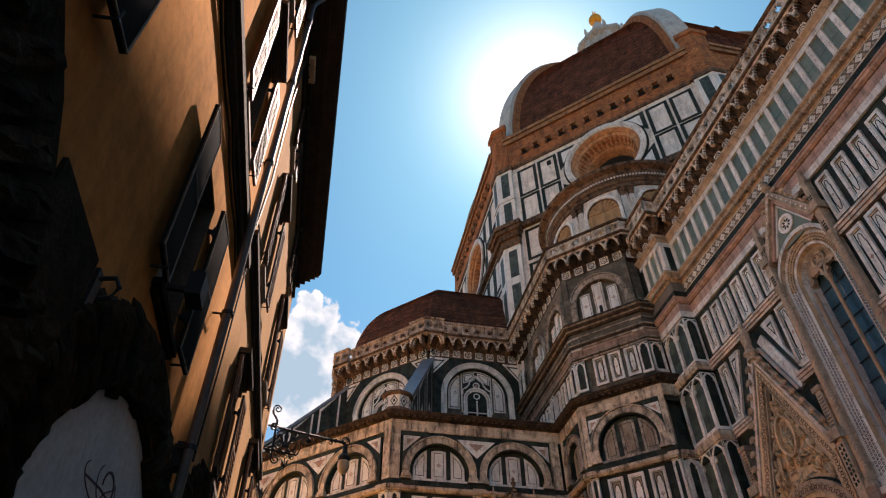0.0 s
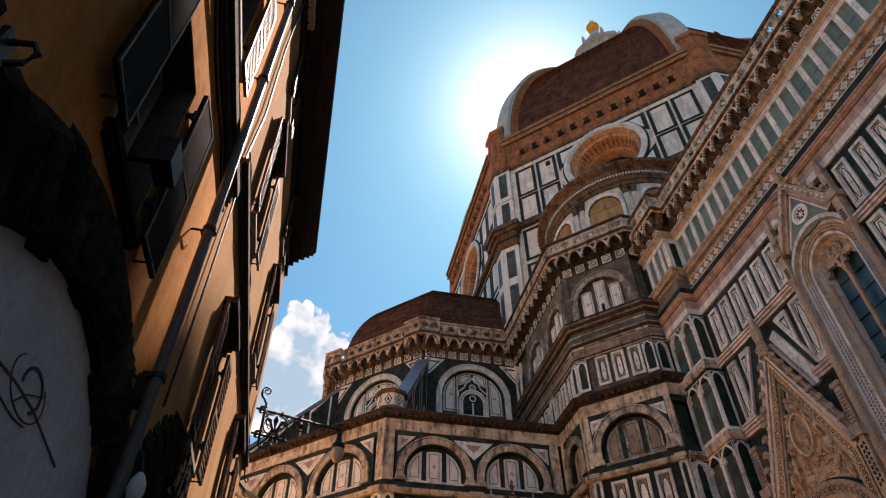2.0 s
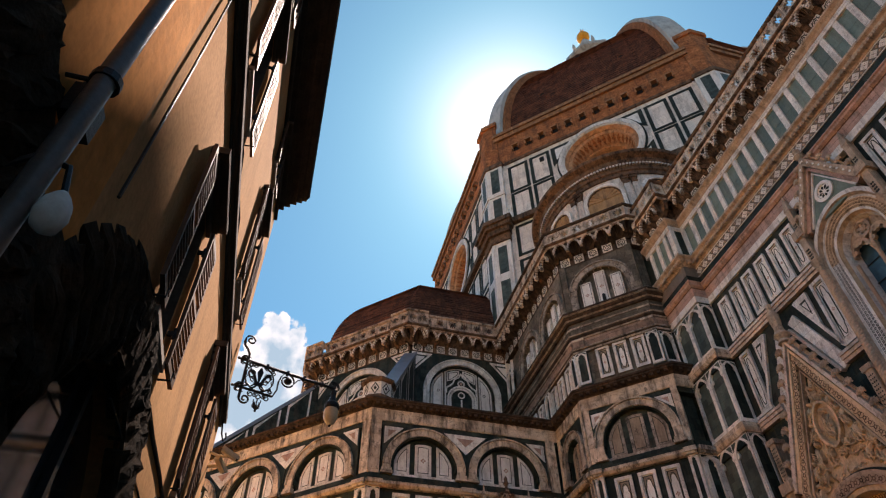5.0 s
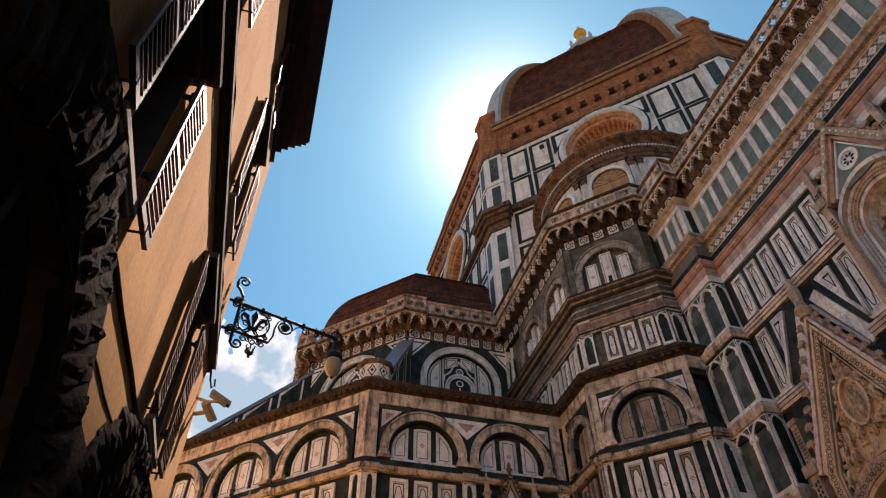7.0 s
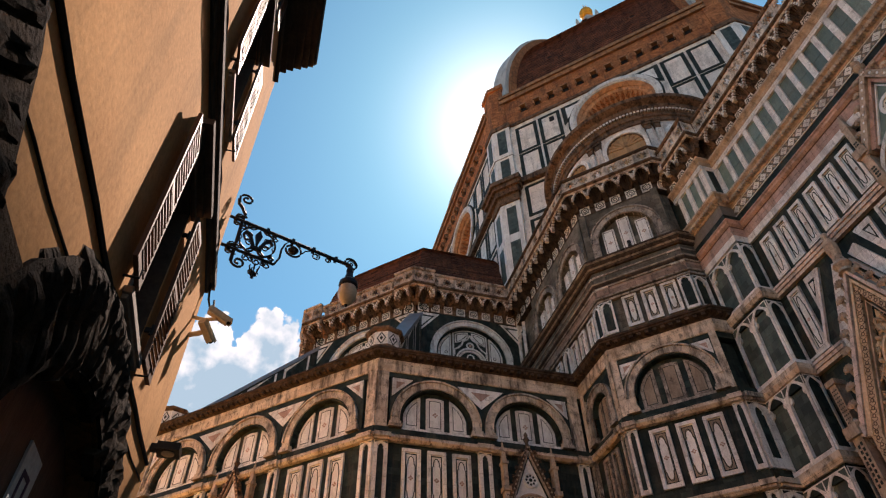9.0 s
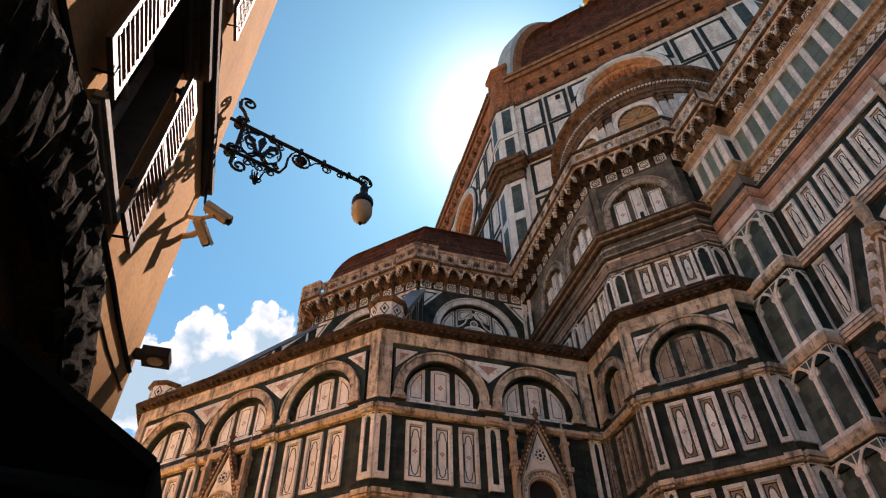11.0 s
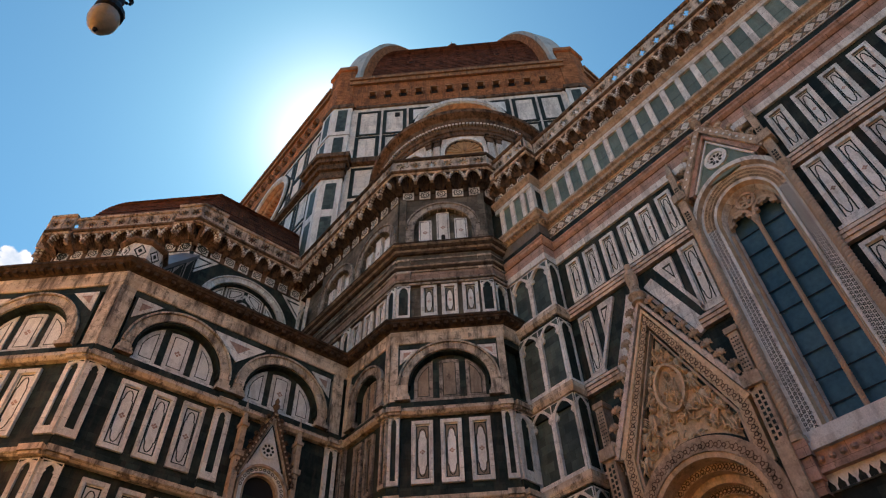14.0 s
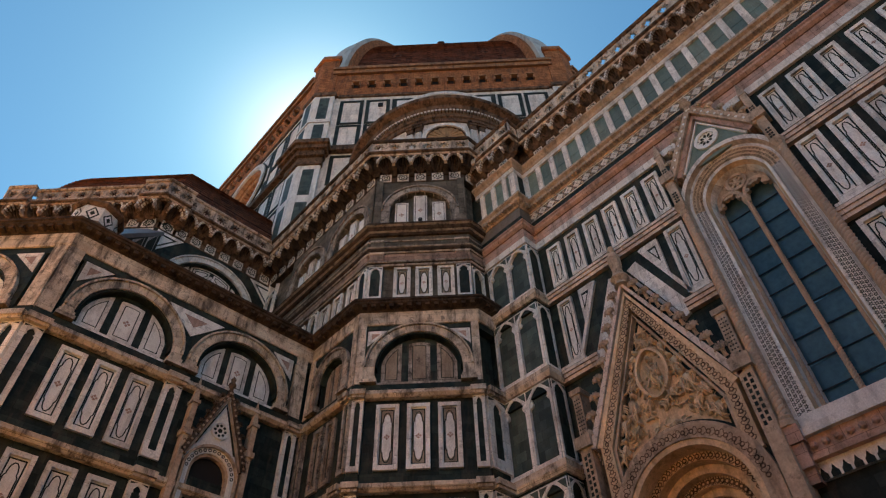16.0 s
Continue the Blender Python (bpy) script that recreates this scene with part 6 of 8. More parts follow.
def pedestal(i):
    c = octagon(CHAPELS, 17.35, i, i + 1)[0]
    p = thing("corner_pedestal", "octagonal marble pedestal inlaid with lozenges on the cornice corner", "pedestal", "corner pedestals", "", Matrix.Translation((c[0], c[1], 19.52)) @ Matrix.Scale(1.1, 4))
    part("base", Geo().lathe([(0.0, 0), (0.95, 0), (0.95, 0.2), (0.84, 0.26), (0.8, 0.38), (0.0, 0.38)], 8, (0, 0, 0)), BROWN, p, label="dark weathered base")
    part("shaft", Geo().lathe([(0.0, 0.36), (0.74, 0.36), (0.74, 1.12), (0.0, 1.12)], 8, (0, 0, 0)), WHITE, p)
    part("cap", Geo().lathe([(0.0, 1.1), (0.78, 1.1), (0.9, 1.2), (0.9, 1.3), (0.7, 1.34), (0.0, 1.4)], 8, (0, 0, 0)), BROWN, p, label="dark weathered cap")
    for k in range(8):
        a = radians(22.5 + 45 * k)
        m = Matrix.Rotation(a + math.pi / 2, 4, "Z")
        ap = 0.74 * math.cos(math.pi / 8)
        def loz():
            g = Geo()
            for r, mm, o in ((0.3, 0, 0.008), (0.22, 1, 0.014), (0.11, 0, 0.02)):
                g.prism([(r * 0.72, 0.74), (0, 0.74 + r * 1.1), (-r * 0.72, 0.74), (0, 0.74 - r * 1.1)], ap - 0.05, ap + o, mm)
            return g
        piece("lozenge", "pedloz", loz, [GREEN, FIELD], p, m)
    return p


for i in (-2, -1, 0):
    if i > -2:
        spur(i, "sloping spur buttress with inlaid marble sides and lead coping")
        pedestal(i)


def cloister(name, c, profile, faces, material, parent, eave=0.0):
    """Faces of an eight-sided vault; profile: (apothem, z)."""
    obs = []
    for k in faces:
        vs = []
        for a, z in profile:
            r = a / math.cos(math.pi / 8)
            for d in (0, 1):
                t = radians(247.5 + 45 * (k + d))
                vs.append((c[0] + r * math.cos(t), c[1] + r * math.sin(t), z))
        n = len(profile)
        obs.append(part(name, Geo().add(vs, [(2 * i, 2 * i + 1, 2 * i + 3, 2 * i + 2) for i in range(n - 1)]), material, parent))
    return obs


def tile_rows(c, a0, z0, height, bulge, faces, step, parent, top=0.0):
    """Courses of tiles as stepped strips up a vault."""
    n = int(height * 1.25 / step)
    prof = []
    for i in range(n + 1):
        t = i / n * math.pi / 2 * bulge
        a, z = a0 * math.cos(t) ** 0.8, z0 + height * math.sin(t) / math.sin(math.pi / 2 * bulge)
        if a < top:
            break
        prof.append((a, z))
    steps = []
    for (a, z), (a2, z2) in zip(prof, prof[1:]):
        steps += [(a + 0.07, z), (a2 + 0.0, z2 - 0.005)]
    return cloister("tile_field", c, steps, faces, TILE, parent)


tdome = thing("tribune_dome", "red-brown tiled octagonal half dome of the tribune", "dome")
tile_rows(TRI, 9.6, 30.4, 9.35, 0.9, range(-3, 5), 0.28, tdome, 0.6)

# ---- drum ----
DA = 25.9
DC = octagon(DOME, DA, -1, 2)            # corners of the diagonal face and its neighbours
DP = octagon(DOME, DA, -2, 2)
drum = thing("drum", "octagonal drum of white and green marble below raw brick", "drum", "", "structure")
for k in range(4):
    a, b = octagon(DOME, DA, k - 2, k)
    m, DL = wall_frame(a, b)
    c = part("wall_drum", Geo().box(0.3, DL - 0.3, -2.0, -0.12, 22, 50.4) if k > 1 else Geo().box(0.3, DL - 0.3, -2.0, -0.12, 22, 42.4), DRUMSTONE, drum, m)
    mid = DL / 2
    if k < 2:
        # plate pierced by the round window
        g = Geo()
        n = 40
        an = [6.2832 * i / n for i in range(n)]
        hole = [(mid + 3.75 * math.cos(t), 46.4 + 3.75 * math.sin(t)) for t in an]
        edge = []
        for t in an:
            cx, sx = math.cos(t), math.sin(t)
            f = min((mid - 0.3) / max(abs(cx), 1e-6), 4.0 / max(abs(sx), 1e-6))
            edge.append((mid + cx * f, 46.4 + sx * f))
        g.strip(hole, edge, -0.6, -0.12, 0, True)
        for s in (-1, 1):
            g.prism([(mid + s * 4.0, 42.4), (mid + s * (mid - 0.3), 42.4), (mid + s * (mid - 0.3), 50.4), (mid + s * 4.0, 50.4)], -2.0, -0.125, 0)
        part("oculus_plate", g, DRUMSTONE, drum, m)
        g = Geo()
        for r0, r1, o0, o1, mm in ((3.86, 4.02, -0.2, 0.02, 1), (3.45, 3.86, -0.2, 0.16, 0), (3.3, 3.46, -0.4, 0.08, 0)):
            g.ring(mid, 46.4, r0, r1, o0, o1, 0, 360, 40, mm)
        part("oculus_ring", g, [WHITE, GREEN], drum, m)
        g = Geo()
        prof = [(3.32, 0.0), (3.1, -0.32), (3.12, -0.42), (2.95, -0.5), (2.85, -0.55), (2.4, -1.5), (2.44, -1.6), (2.3, -1.7), (2.1, -2.6)]
        vs = [(mid + r * math.cos(t), -o, 46.4 + r * math.sin(t)) for r, o in prof for t in an]
        part("oculus_splay", g.add(vs, [(i * n + j, i * n + (j + 1) % n, (i + 1) * n + (j + 1) % n, (i + 1) * n + j) for i in range(len(prof) - 1) for j in range(n)]), OCULUS, drum, m)
        g = Geo()
        for t in range(36):
            a_ = 6.2832 * t / 36
            g.add([(mid + r * math.cos(a_ + d), -o, 46.4 + r * math.sin(a_ + d)) for r, o, d in ((2.83, -0.53, 0), (2.62, -0.98, 0.07), (2.42, -1.42, 0), (2.62, -0.98, -0.07))], [(0, 1, 2, 3)])
        part("oculus_inlay", g, BRICK, drum, m)
        part("oculus_glass", Geo().disc(mid, 46.4, 2.2, -2.7, -2.6, n=24), DARK, drum, m)
    # rows of framed panels
    w, gap = 1.86, 2.24
    for row, (z0, z1) in enumerate(((46.05, 49.75), (42.55, 45.9), (38.0, 41.6), (34.0, 37.6))):
        for i in range(8):
            u = 1.95 + (DL - 3.9) / 8 * i
            pw = (DL - 3.9) / 8
            if row < 2 and k < 2 and abs(u + pw / 2 - mid) < (4.0 + pw * 0.35):
                continue
            def frame_(h=z1 - z0, pw=pw):
                g = Geo()
                d = 0.3
                for u0, u1, a0, a1 in ((0.1, 0.1 + d, 0, h), (pw - 0.1 - d, pw - 0.1, 0, h), (0.1 + d, pw - 0.1 - d, 0, d * 0.8), (0.1 + d, pw - 0.1 - d, h - d * 0.8, h)):
                    g.box(u0, u1, -0.2, -0.06, a0, a1, 0)
                return g
            piece("green_frame", ("dframe", row), frame_, [GREEN], drum, m @ at(u, 0, z0))
    if k < 2:
        for s in (-1, 1):
            for q in (0, 1):
                z = 49.75 if q else 42.6
                tri = [(mid + s * 4.3, z), (mid + s * 1.4, z), (mid + s * 4.3, z - (2.6 if q else -2.6))]
                cc = (sum(p[0] for p in tri) / 3, sum(p[1] for p in tri) / 3)
                g = Geo().prism(tri, -0.2, -0.06, 0).prism([(cc[0] + (p[0] - cc[0]) * 0.6, cc[1] + (p[1] - cc[1]) * 0.6) for p in tri], -0.2, -0.05, 1)
                part("corner_triangle", g, [GREEN, FIELD], drum, m)
    part("rail", Geo().box(1.8, DL - 1.8, -0.2, 0.04, 50.3, 50.62), BROWN, drum, m)
    part("ledge", Geo().box(1.8, DL - 1.8, -0.2, 0.3, 41.9, 42.5), BROWN, drum, m)
    if k == 1:
        for u, z in ((5.25, 43.3), (5.25, 48.6)):
            part("putlog_hole", Geo().box(u, u + 0.42, -0.1, -0.05, z, z + 0.6), DARK, drum, m)
    # brick belt with beam holes
    part("brick_belt", Geo().box(1.2, DL - 1.2, -2.4, 0.02, 50.6, 55.2), BRICK, drum, m, "raw unfaced brick belt")
    part("brick_cornice", Geo().box(1.0, DL - 1.0, -2.4, 0.26, 54.2, 54.75).box(1.0, DL - 1.0, -2.4, 0.42, 54.75, 55.15).box(1.0, DL - 1.0, -2.4, 0.2, 55.15, 55.5), LIGHTBRICK, drum, m)
    for i in range(12):
        u = mid + (i - 5.5) * 1.365
        piece("beam_hole", "bhole", lambda: Geo().box(-0.28, 0.28, 0.0, 0.03, 0, 0.62, 0).box(-0.34, 0.34, 0.0, 0.42, 0.5, 0.66, 1).box(-0.36, -0.26, 0.0, 0.34, 0, 0.5, 1).box(0.26, 0.36, 0.0, 0.34, 0, 0.5, 1), [DARK, LIGHTBRICK], drum, m @ at(u, 0, 51.75))

# corner piers of the drum
for k in range(3):
    i = k - 1
    c = octagon(DOME, DA, i, i + 1)[0]
    ang = radians(247.5 + 45 * i)
    m = Matrix.Translation((c[0], c[1], 0)) @ Matrix.Rotation(ang + math.pi / 2, 4, "Z")
    pier = thing("drum_corner_pier", "folded marble corner pier of the drum with green panels, brick above", "pier", "corner piers of the drum", "", m)
    half = math.radians(22.5)
    def fold(w, o, z0, z1):
        """A corner wrapped round the octagon's edge: w along each face, o proud of it."""
        t = math.tan(half)
        pts = [(-w * math.cos(half) , w * math.sin(half)), (-w * math.cos(half) - o * math.sin(half), w * math.sin(half) - o * math.cos(half)), (0, -o / math.cos(half)), (w * math.cos(half) + o * math.sin(half), w * math.sin(half) - o * math.cos(half)), (w * math.cos(half), w * math.sin(half)), (0, 1.5)]
        n = len(pts)
        return Geo().add([(x, y, z) for z in (z0, z1) for x, y in pts], [tuple(range(n)), tuple(range(2 * n - 1, n - 1, -1))] + [(j, (j + 1) % n, (j + 1) % n + n, j + n) for j in range(n)])
    part("shaft", fold(1.55, 0.2, 30, 50.6), FIELD, pier)
    part("brick_shaft", fold(1.35, 0.12, 50.6, 57.0), BRICK, pier, label="raw brick corner pier")
    part("brick_cap", fold(1.5, 0.3, 57.0, 57.6), BRICK, pier)
    part("capital", fold(1.75, 0.6, 40.9, 41.5), BROWN, pier)
    part("capital", fold(1.95, 0.85, 41.5, 41.9), BROWN, pier)
    part("capital_slab", fold(2.1, 1.05, 41.9, 42.35), BROWN, pier)
    part("neck", fold(1.65, 0.35, 40.1, 40.9), BROWN, pier)
    part("band", fold(1.6, 0.28, 46.0, 46.35), WHITE, pier)
    part("band", fold(1.65, 0.34, 50.2, 50.7), BROWN, pier)
    for z0, z1 in ((42.7, 45.7), (46.6, 49.9), (36.6, 39.6), (32.6, 35.8)):
        for s in (-1, 1):
            mm = Matrix.Rotation(s * half, 4, "Z")
            part("green_panel", Geo().box(min(s * 0.36, s * 1.18), max(s * 0.36, s * 1.18), 0.1, 0.215, z0, z1), MIDGREEN, pier, mm)


# ---- apse-like exedra on the diagonal face ----
EM = ((DP[1][0] + DP[2][0]) / 2, (DP[1][1] + DP[2][1]) / 2)
ex = thing("exedra", "semicircular marble exedra with shell niches and a moulded cornice", "exedra", "", "structure", Matrix.Translation((EM[0], EM[1], 0)) @ Matrix.Rotation(radians(-45), 4, "Z"))
RB_ = 6.0
nn = 60
def half_cyl(r, z0, z1, r2=None, z=None):
    g = Geo()
    g.lathe([(r - 0.5, z0), (r, z0), (r, z1), (r - 0.5, z1)], nn, a0=180, a1=360)
    return g
part("wall", half_cyl(RB_, 29.5, 36.2), DRUMSTONE, ex)
part("entablature", Geo().lathe([(RB_ - 0.2, 35.5), (RB_ + 0.12, 35.5), (RB_ + 0.12, 35.85), (RB_ + 0.22, 35.9), (RB_ + 0.22, 36.3), (RB_ + 0.45, 36.45), (RB_ + 0.5, 36.75), (RB_ + 0.9, 36.95), (RB_ + 0.95, 37.2), (RB_ + 0.4, 37.3)], nn, a0=180, a1=360), BROWN, ex)
dg = Geo()
for i in range(90):
    a = radians(181 + 178 * i / 89)
    q = Geo().box(-0.07, 0.07, RB_ + 0.1, RB_ + 0.42, 36.25, 36.5)
    r = Matrix.Rotation(a + math.pi / 2, 4, "Z")
    dg.add([tuple(r @ Vector(v)) for v in q.v], q.f)
tagged(part("dentils", dg, WHITE, ex), kind="stuff")
part("roof", Geo().lathe([(RB_ + 0.5, 37.25), (3.0, 40.2), (0.05, 42.0)], 30, a0=180, a1=360), TILE, ex)
for i in range(5):
    a = 198 + 36 * i
    m = Matrix.Rotation(radians(a + 90), 4, "Z")
    def niche():
        g = Geo()
        g.disc(0, 33.7, 1.18, RB_ - 0.3, RB_ + 0.03, 0, 180, 18, 1).box(-1.18, 1.18, RB_ - 0.3, RB_ + 0.03, 30.5, 33.7, 1)
        g.ring(0, 33.7, 1.18, 1.42, RB_ - 0.3, RB_ + 0.2, 0, 180, 18, 0)
        g.ring(0, 33.7, 1.1, 1.18, RB_ - 0.3, RB_ + 0.12, 0, 180, 18, 2)
        for s in (-1, 1):
            g.box(min(s * 1.18, s * 1.42), max(s * 1.18, s * 1.42), RB_ - 0.3, RB_ + 0.2, 30.5, 33.7, 0)
        for k in range(9):
            t = radians(10 + 20 * k)
            g.prism([(0.12 * math.cos(t - 0.3), 33.72 + 0.12 * math.sin(t - 0.3)), (1.08 * math.cos(t - 0.1), 33.72 + 1.08 * math.sin(t - 0.1)), (1.08 * math.cos(t + 0.1), 33.72 + 1.08 * math.sin(t + 0.1)), (0.12 * math.cos(t + 0.3), 33.72 + 0.12 * math.sin(t + 0.3))], RB_, RB_ + 0.08, 1)
        return g
    piece("niche", "niche", niche, [WHITE, SHELL, BROWN], ex, m)
for i in range(6):
    for d in (-2.6, 2.6):
        a = 180 + 36 * i + d
        if not 181 < a < 359:
            continue
        def col():
            g = Geo().box(-0.17, 0.17, RB_ - 0.1, RB_ + 0.2, 30.0, 34.6, 0)
            for x in (-0.1, 0.0, 0.1):
                g.box(x - 0.03, x + 0.03, RB_ + 0.1, RB_ + 0.235, 30.4, 34.5, 0)
            for k, (w, o) in enumerate(((0.19, 0.24), (0.2, 0.22), (0.25, 0.28), (0.29, 0.33))):
                g.box(-w, w, RB_ - 0.1, RB_ + o, 34.6 + k * 0.22, 34.82 + k * 0.22, 1)
            return g
        piece("half_column", "excol", col, [WHITE, BROWN], ex, Matrix.Rotation(radians(a + 90), 4, "Z"))

# ---- great dome ----
dome = thing("great_dome", "vast red-brown tiled octagonal dome with white marble ribs", "dome")
A0, Z0, RC = 24.0, 55.4, 40.0
def dome_a(z):
    return math.sqrt(RC * RC - (z - Z0) ** 2) - (RC - A0)
zs_, z = [], Z0
while z < 88.5:
    zs_.append(z)
    z += 0.42
steps = []
for z, z2 in zip(zs_, zs_[1:]):
    steps += [(dome_a(z) + 0.07, z), (dome_a(z2), z2 - 0.01)]
cloister("tile_field", DOME, steps, range(8), TILE, dome)
for k in range(8):
    t = radians(247.5 + 45 * k)
    m = Matrix.Translation((DOME[0], DOME[1], 0)) @ Matrix.Rotation(t, 4, "Z")
    for nm, w, d0, d1, mt in (("rib", 1.0, -0.6, 0.75, RIBW), ("rib_edge", 1.35, -0.6, 0.3, BRICK)):
        vs, fs = [], []
        zz = [Z0 + 1.6 + (88 - Z0 - 1.6) * i / 40 for i in range(41)]
        for z in zz:
            r = dome_a(z) / math.cos(math.pi / 8)
            vs += [(r + o, s * w, z) for s in (-1, 1) for o in (d0, d1)]
        for i in range(40):
            b = 4 * i
            fs += [(b + 1, b + 3, b + 7, b + 5), (b, b + 1, b + 5, b + 4), (b + 2, b + 6, b + 7, b + 3)]
        fs += [(0, 2, 3, 1), (160, 161, 163, 162)]
        part(nm, Geo().add(vs, fs), mt, dome, m)
# little round vents in the tiled faces
for k in (-1, 0):
    t = radians(270 + 45 * k)
    for z in (63.0, 72.0):
        for s in (-1, 1) if z < 70 else (0,):
            m = Matrix.Translation((DOME[0], DOME[1], 0)) @ Matrix.Rotation(t + math.pi / 2, 4, "Z")
            part("vent", Geo().ring(s * 4.5, z, 0.28, 0.42, dome_a(z) - 0.4, dome_a(z) + 0.16, 0, 360, 14, 0).disc(s * 4.5, z, 0.28, dome_a(z) - 0.4, dome_a(z) + 0.05, m=1), [TILE, DARK], dome, m)
lan = thing("lantern", "white marble lantern with cone roof, gilt ball and cross", "lantern", at=Matrix.Translation((DOME[0], DOME[1], 0)))
part("base", Geo().lathe([(7.2, 87.0), (7.4, 88.6), (6.6, 89.0), (5.4, 89.2), (5.4, 90)], 8), RIBW, lan)
part("body", Geo().lathe([(4.2, 89), (4.2, 101), (5.0, 101.6), (5.0, 102.4), (3.6, 102.8)], 8), RIBW, lan)
for k in range(8):
    part("volute", Geo().box(3.6, 6.0, -0.4, 0.4, 89.5, 97).box(3.6, 5.0, -0.4, 0.4, 97, 100), RIBW, lan, Matrix.Rotation(radians(22.5 + 45 * k), 4, "Z"))
    part("pinnacle", Geo().lathe([(0.3, 102.4), (0.35, 103.4), (0.12, 104.6), (0, 104.8)], 6, (4.4 * math.cos(radians(22.5 + 45 * k)), 4.4 * math.sin(radians(22.5 + 45 * k)), 0)), RIBW, lan)
part("cone", Geo().lathe([(3.6, 102.6), (2.2, 106.0), (1.0, 109.6), (0.9, 110.4), (0.5, 111.0), (0.4, 111.6)], 16), RIBW, lan)
part("ball", Geo().lathe([(1.2 * math.sin(math.pi * i / 14), 112.7 - 1.2 * math.cos(math.pi * i / 14)) for i in range(15)], 20), GOLD, lan, label="gilt copper ball", smooth=True)
part("cross", Geo().box(-0.07, 0.07, -0.07, 0.07, 113.8, 116.0).box(-0.07, 0.07, -0.6, 0.6, 114.9, 115.05), GOLD, lan, Matrix.Rotation(radians(20), 4, "Z"))

# ---- ground ----
g = Geo().add([(-1500, -1500, 0), (1500, -1500, 0), (1500, 1500, 0), (-1500, 1500, 0)], [(0, 1, 2, 3)])
tagged(part("ground", g, PAVING), "grey stone paving of the square", "ground", "", "structure")

# unseen bright paving, added to throw warm light up at the tribune
g = Geo().box(-45, -9, -28, 14, -0.2, 0.012)
tagged(part("pavement_square", g, BOUNCEPAVING, at=Matrix.Translation((0, 33.6, 0))), "unseen ochre paving added north of the tribune to bounce warm light", "pavement", "", "structure")

# ---- houses beside the camera ----
HX, HY0, HYM, HY1 = -1.5, -50.0, 7.6, 17.1
HTOP = 15.75


def pierced(length, height, holes, t=0.5):
    """A wall slab with rectangular openings (u0, u1, z0, z1)."""
    us = sorted({0.0, length, *(h[0] for h in holes), *(h[1] for h in holes)})
    zs = sorted({0.0, height, *(h[2] for h in holes), *(h[3] for h in holes)})
    g = Geo()
    g.weld = True
    for u0, u1 in zip(us, us[1:]):
        run = None
        for z0, z1 in zip(zs, zs[1:]):
            c = ((u0 + u1) / 2, (z0 + z1) / 2)
            if any(h[0] < c[0] < h[1] and h[2] < c[1] < h[3] for h in holes):
                if run:
                    g.box(u0, u1, -t, 0, *run)
                run = None
            else:
                run = (run[0], z1) if run else (z0, z1)
        if run:
            g.box(u0, u1, -t, 0, *run)
    return g


ARCHES = ((0.75, 1.5, 4.05), (5.3, 1.88, 4.18), (9.45, 1.6, 4.68), (14.12, 2.05, 4.66))     # middle, half width, crown


def arch_curve(half, crown, spring=2.6, n=14):
    return [(-half, 0)] + [(-half * math.cos(math.pi * i / n), spring + (crown - spring) * math.sin(math.pi * i / n)) for i in range(n + 1)] + [(half, 0)]


WINDOWS = {1: [(0.72, 1.74, 4.88, 6.85), (4.38, 5.36, 4.95, 6.8), (0.9, 1.9, 8.4, 10.45), (4.98, 5.96, 8.4, 10.45), (5.1, 5.9, 12.3, 13.7)],
           2: [(9.5, 10.36, 5.4, 7.26), (13.62, 14.68, 5.52, 7.62), (9.42, 10.42, 9.45, 11.6), (13.85, 14.9, 9.6, 11.8), (9.6, 10.3, 13.2, 14.3), (14.0, 14.7, 13.3, 14.4)]}


def house(number, y0, y1, material, label):
    m, length = wall_frame((HX, y0), (HX, y1))
    holes = [(a - y0, b - y0, z0, z1) for a, b, z0, z1 in WINDOWS[number]]
    arches = [(c, h, k) for c, h, k in ARCHES if y0 < c < y1]
    holes += [(c - h - y0, c + h - y0, 0.0, k) for c, h, k in arches]
    w = tagged(part(f"wall_house_{number}", pierced(length, HTOP, holes), material, at=m), label, "house front", "", "structure")
    for c, h, k in arches:
        g = Geo()
        framed(arch_curve(h, k), 2 * h, k, 0, g, -0.5, 0.0, 0, c - y0)
        part("arch_filling", g, material, w)
    # one dark sheet behind all the openings
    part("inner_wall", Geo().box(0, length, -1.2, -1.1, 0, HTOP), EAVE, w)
    part("flank", Geo().box(0, 0.3, -9, -0.5, 0, HTOP), material, w)
    # unseen side wall, added as a warm reflector
    part("sunlit_flank", Geo().box(length - 0.4, length, -30, -0.5, 0, HTOP), BOUNCEWALL, w)
    return w, m


h1, m1 = house(1, HY0, HYM, STUCCO, "ochre orange stucco house front with stone arches below")
h2, m2 = house(2, HYM, HY1, PALESTUCCO, "pale ochre stucco house front with louvred shutters")
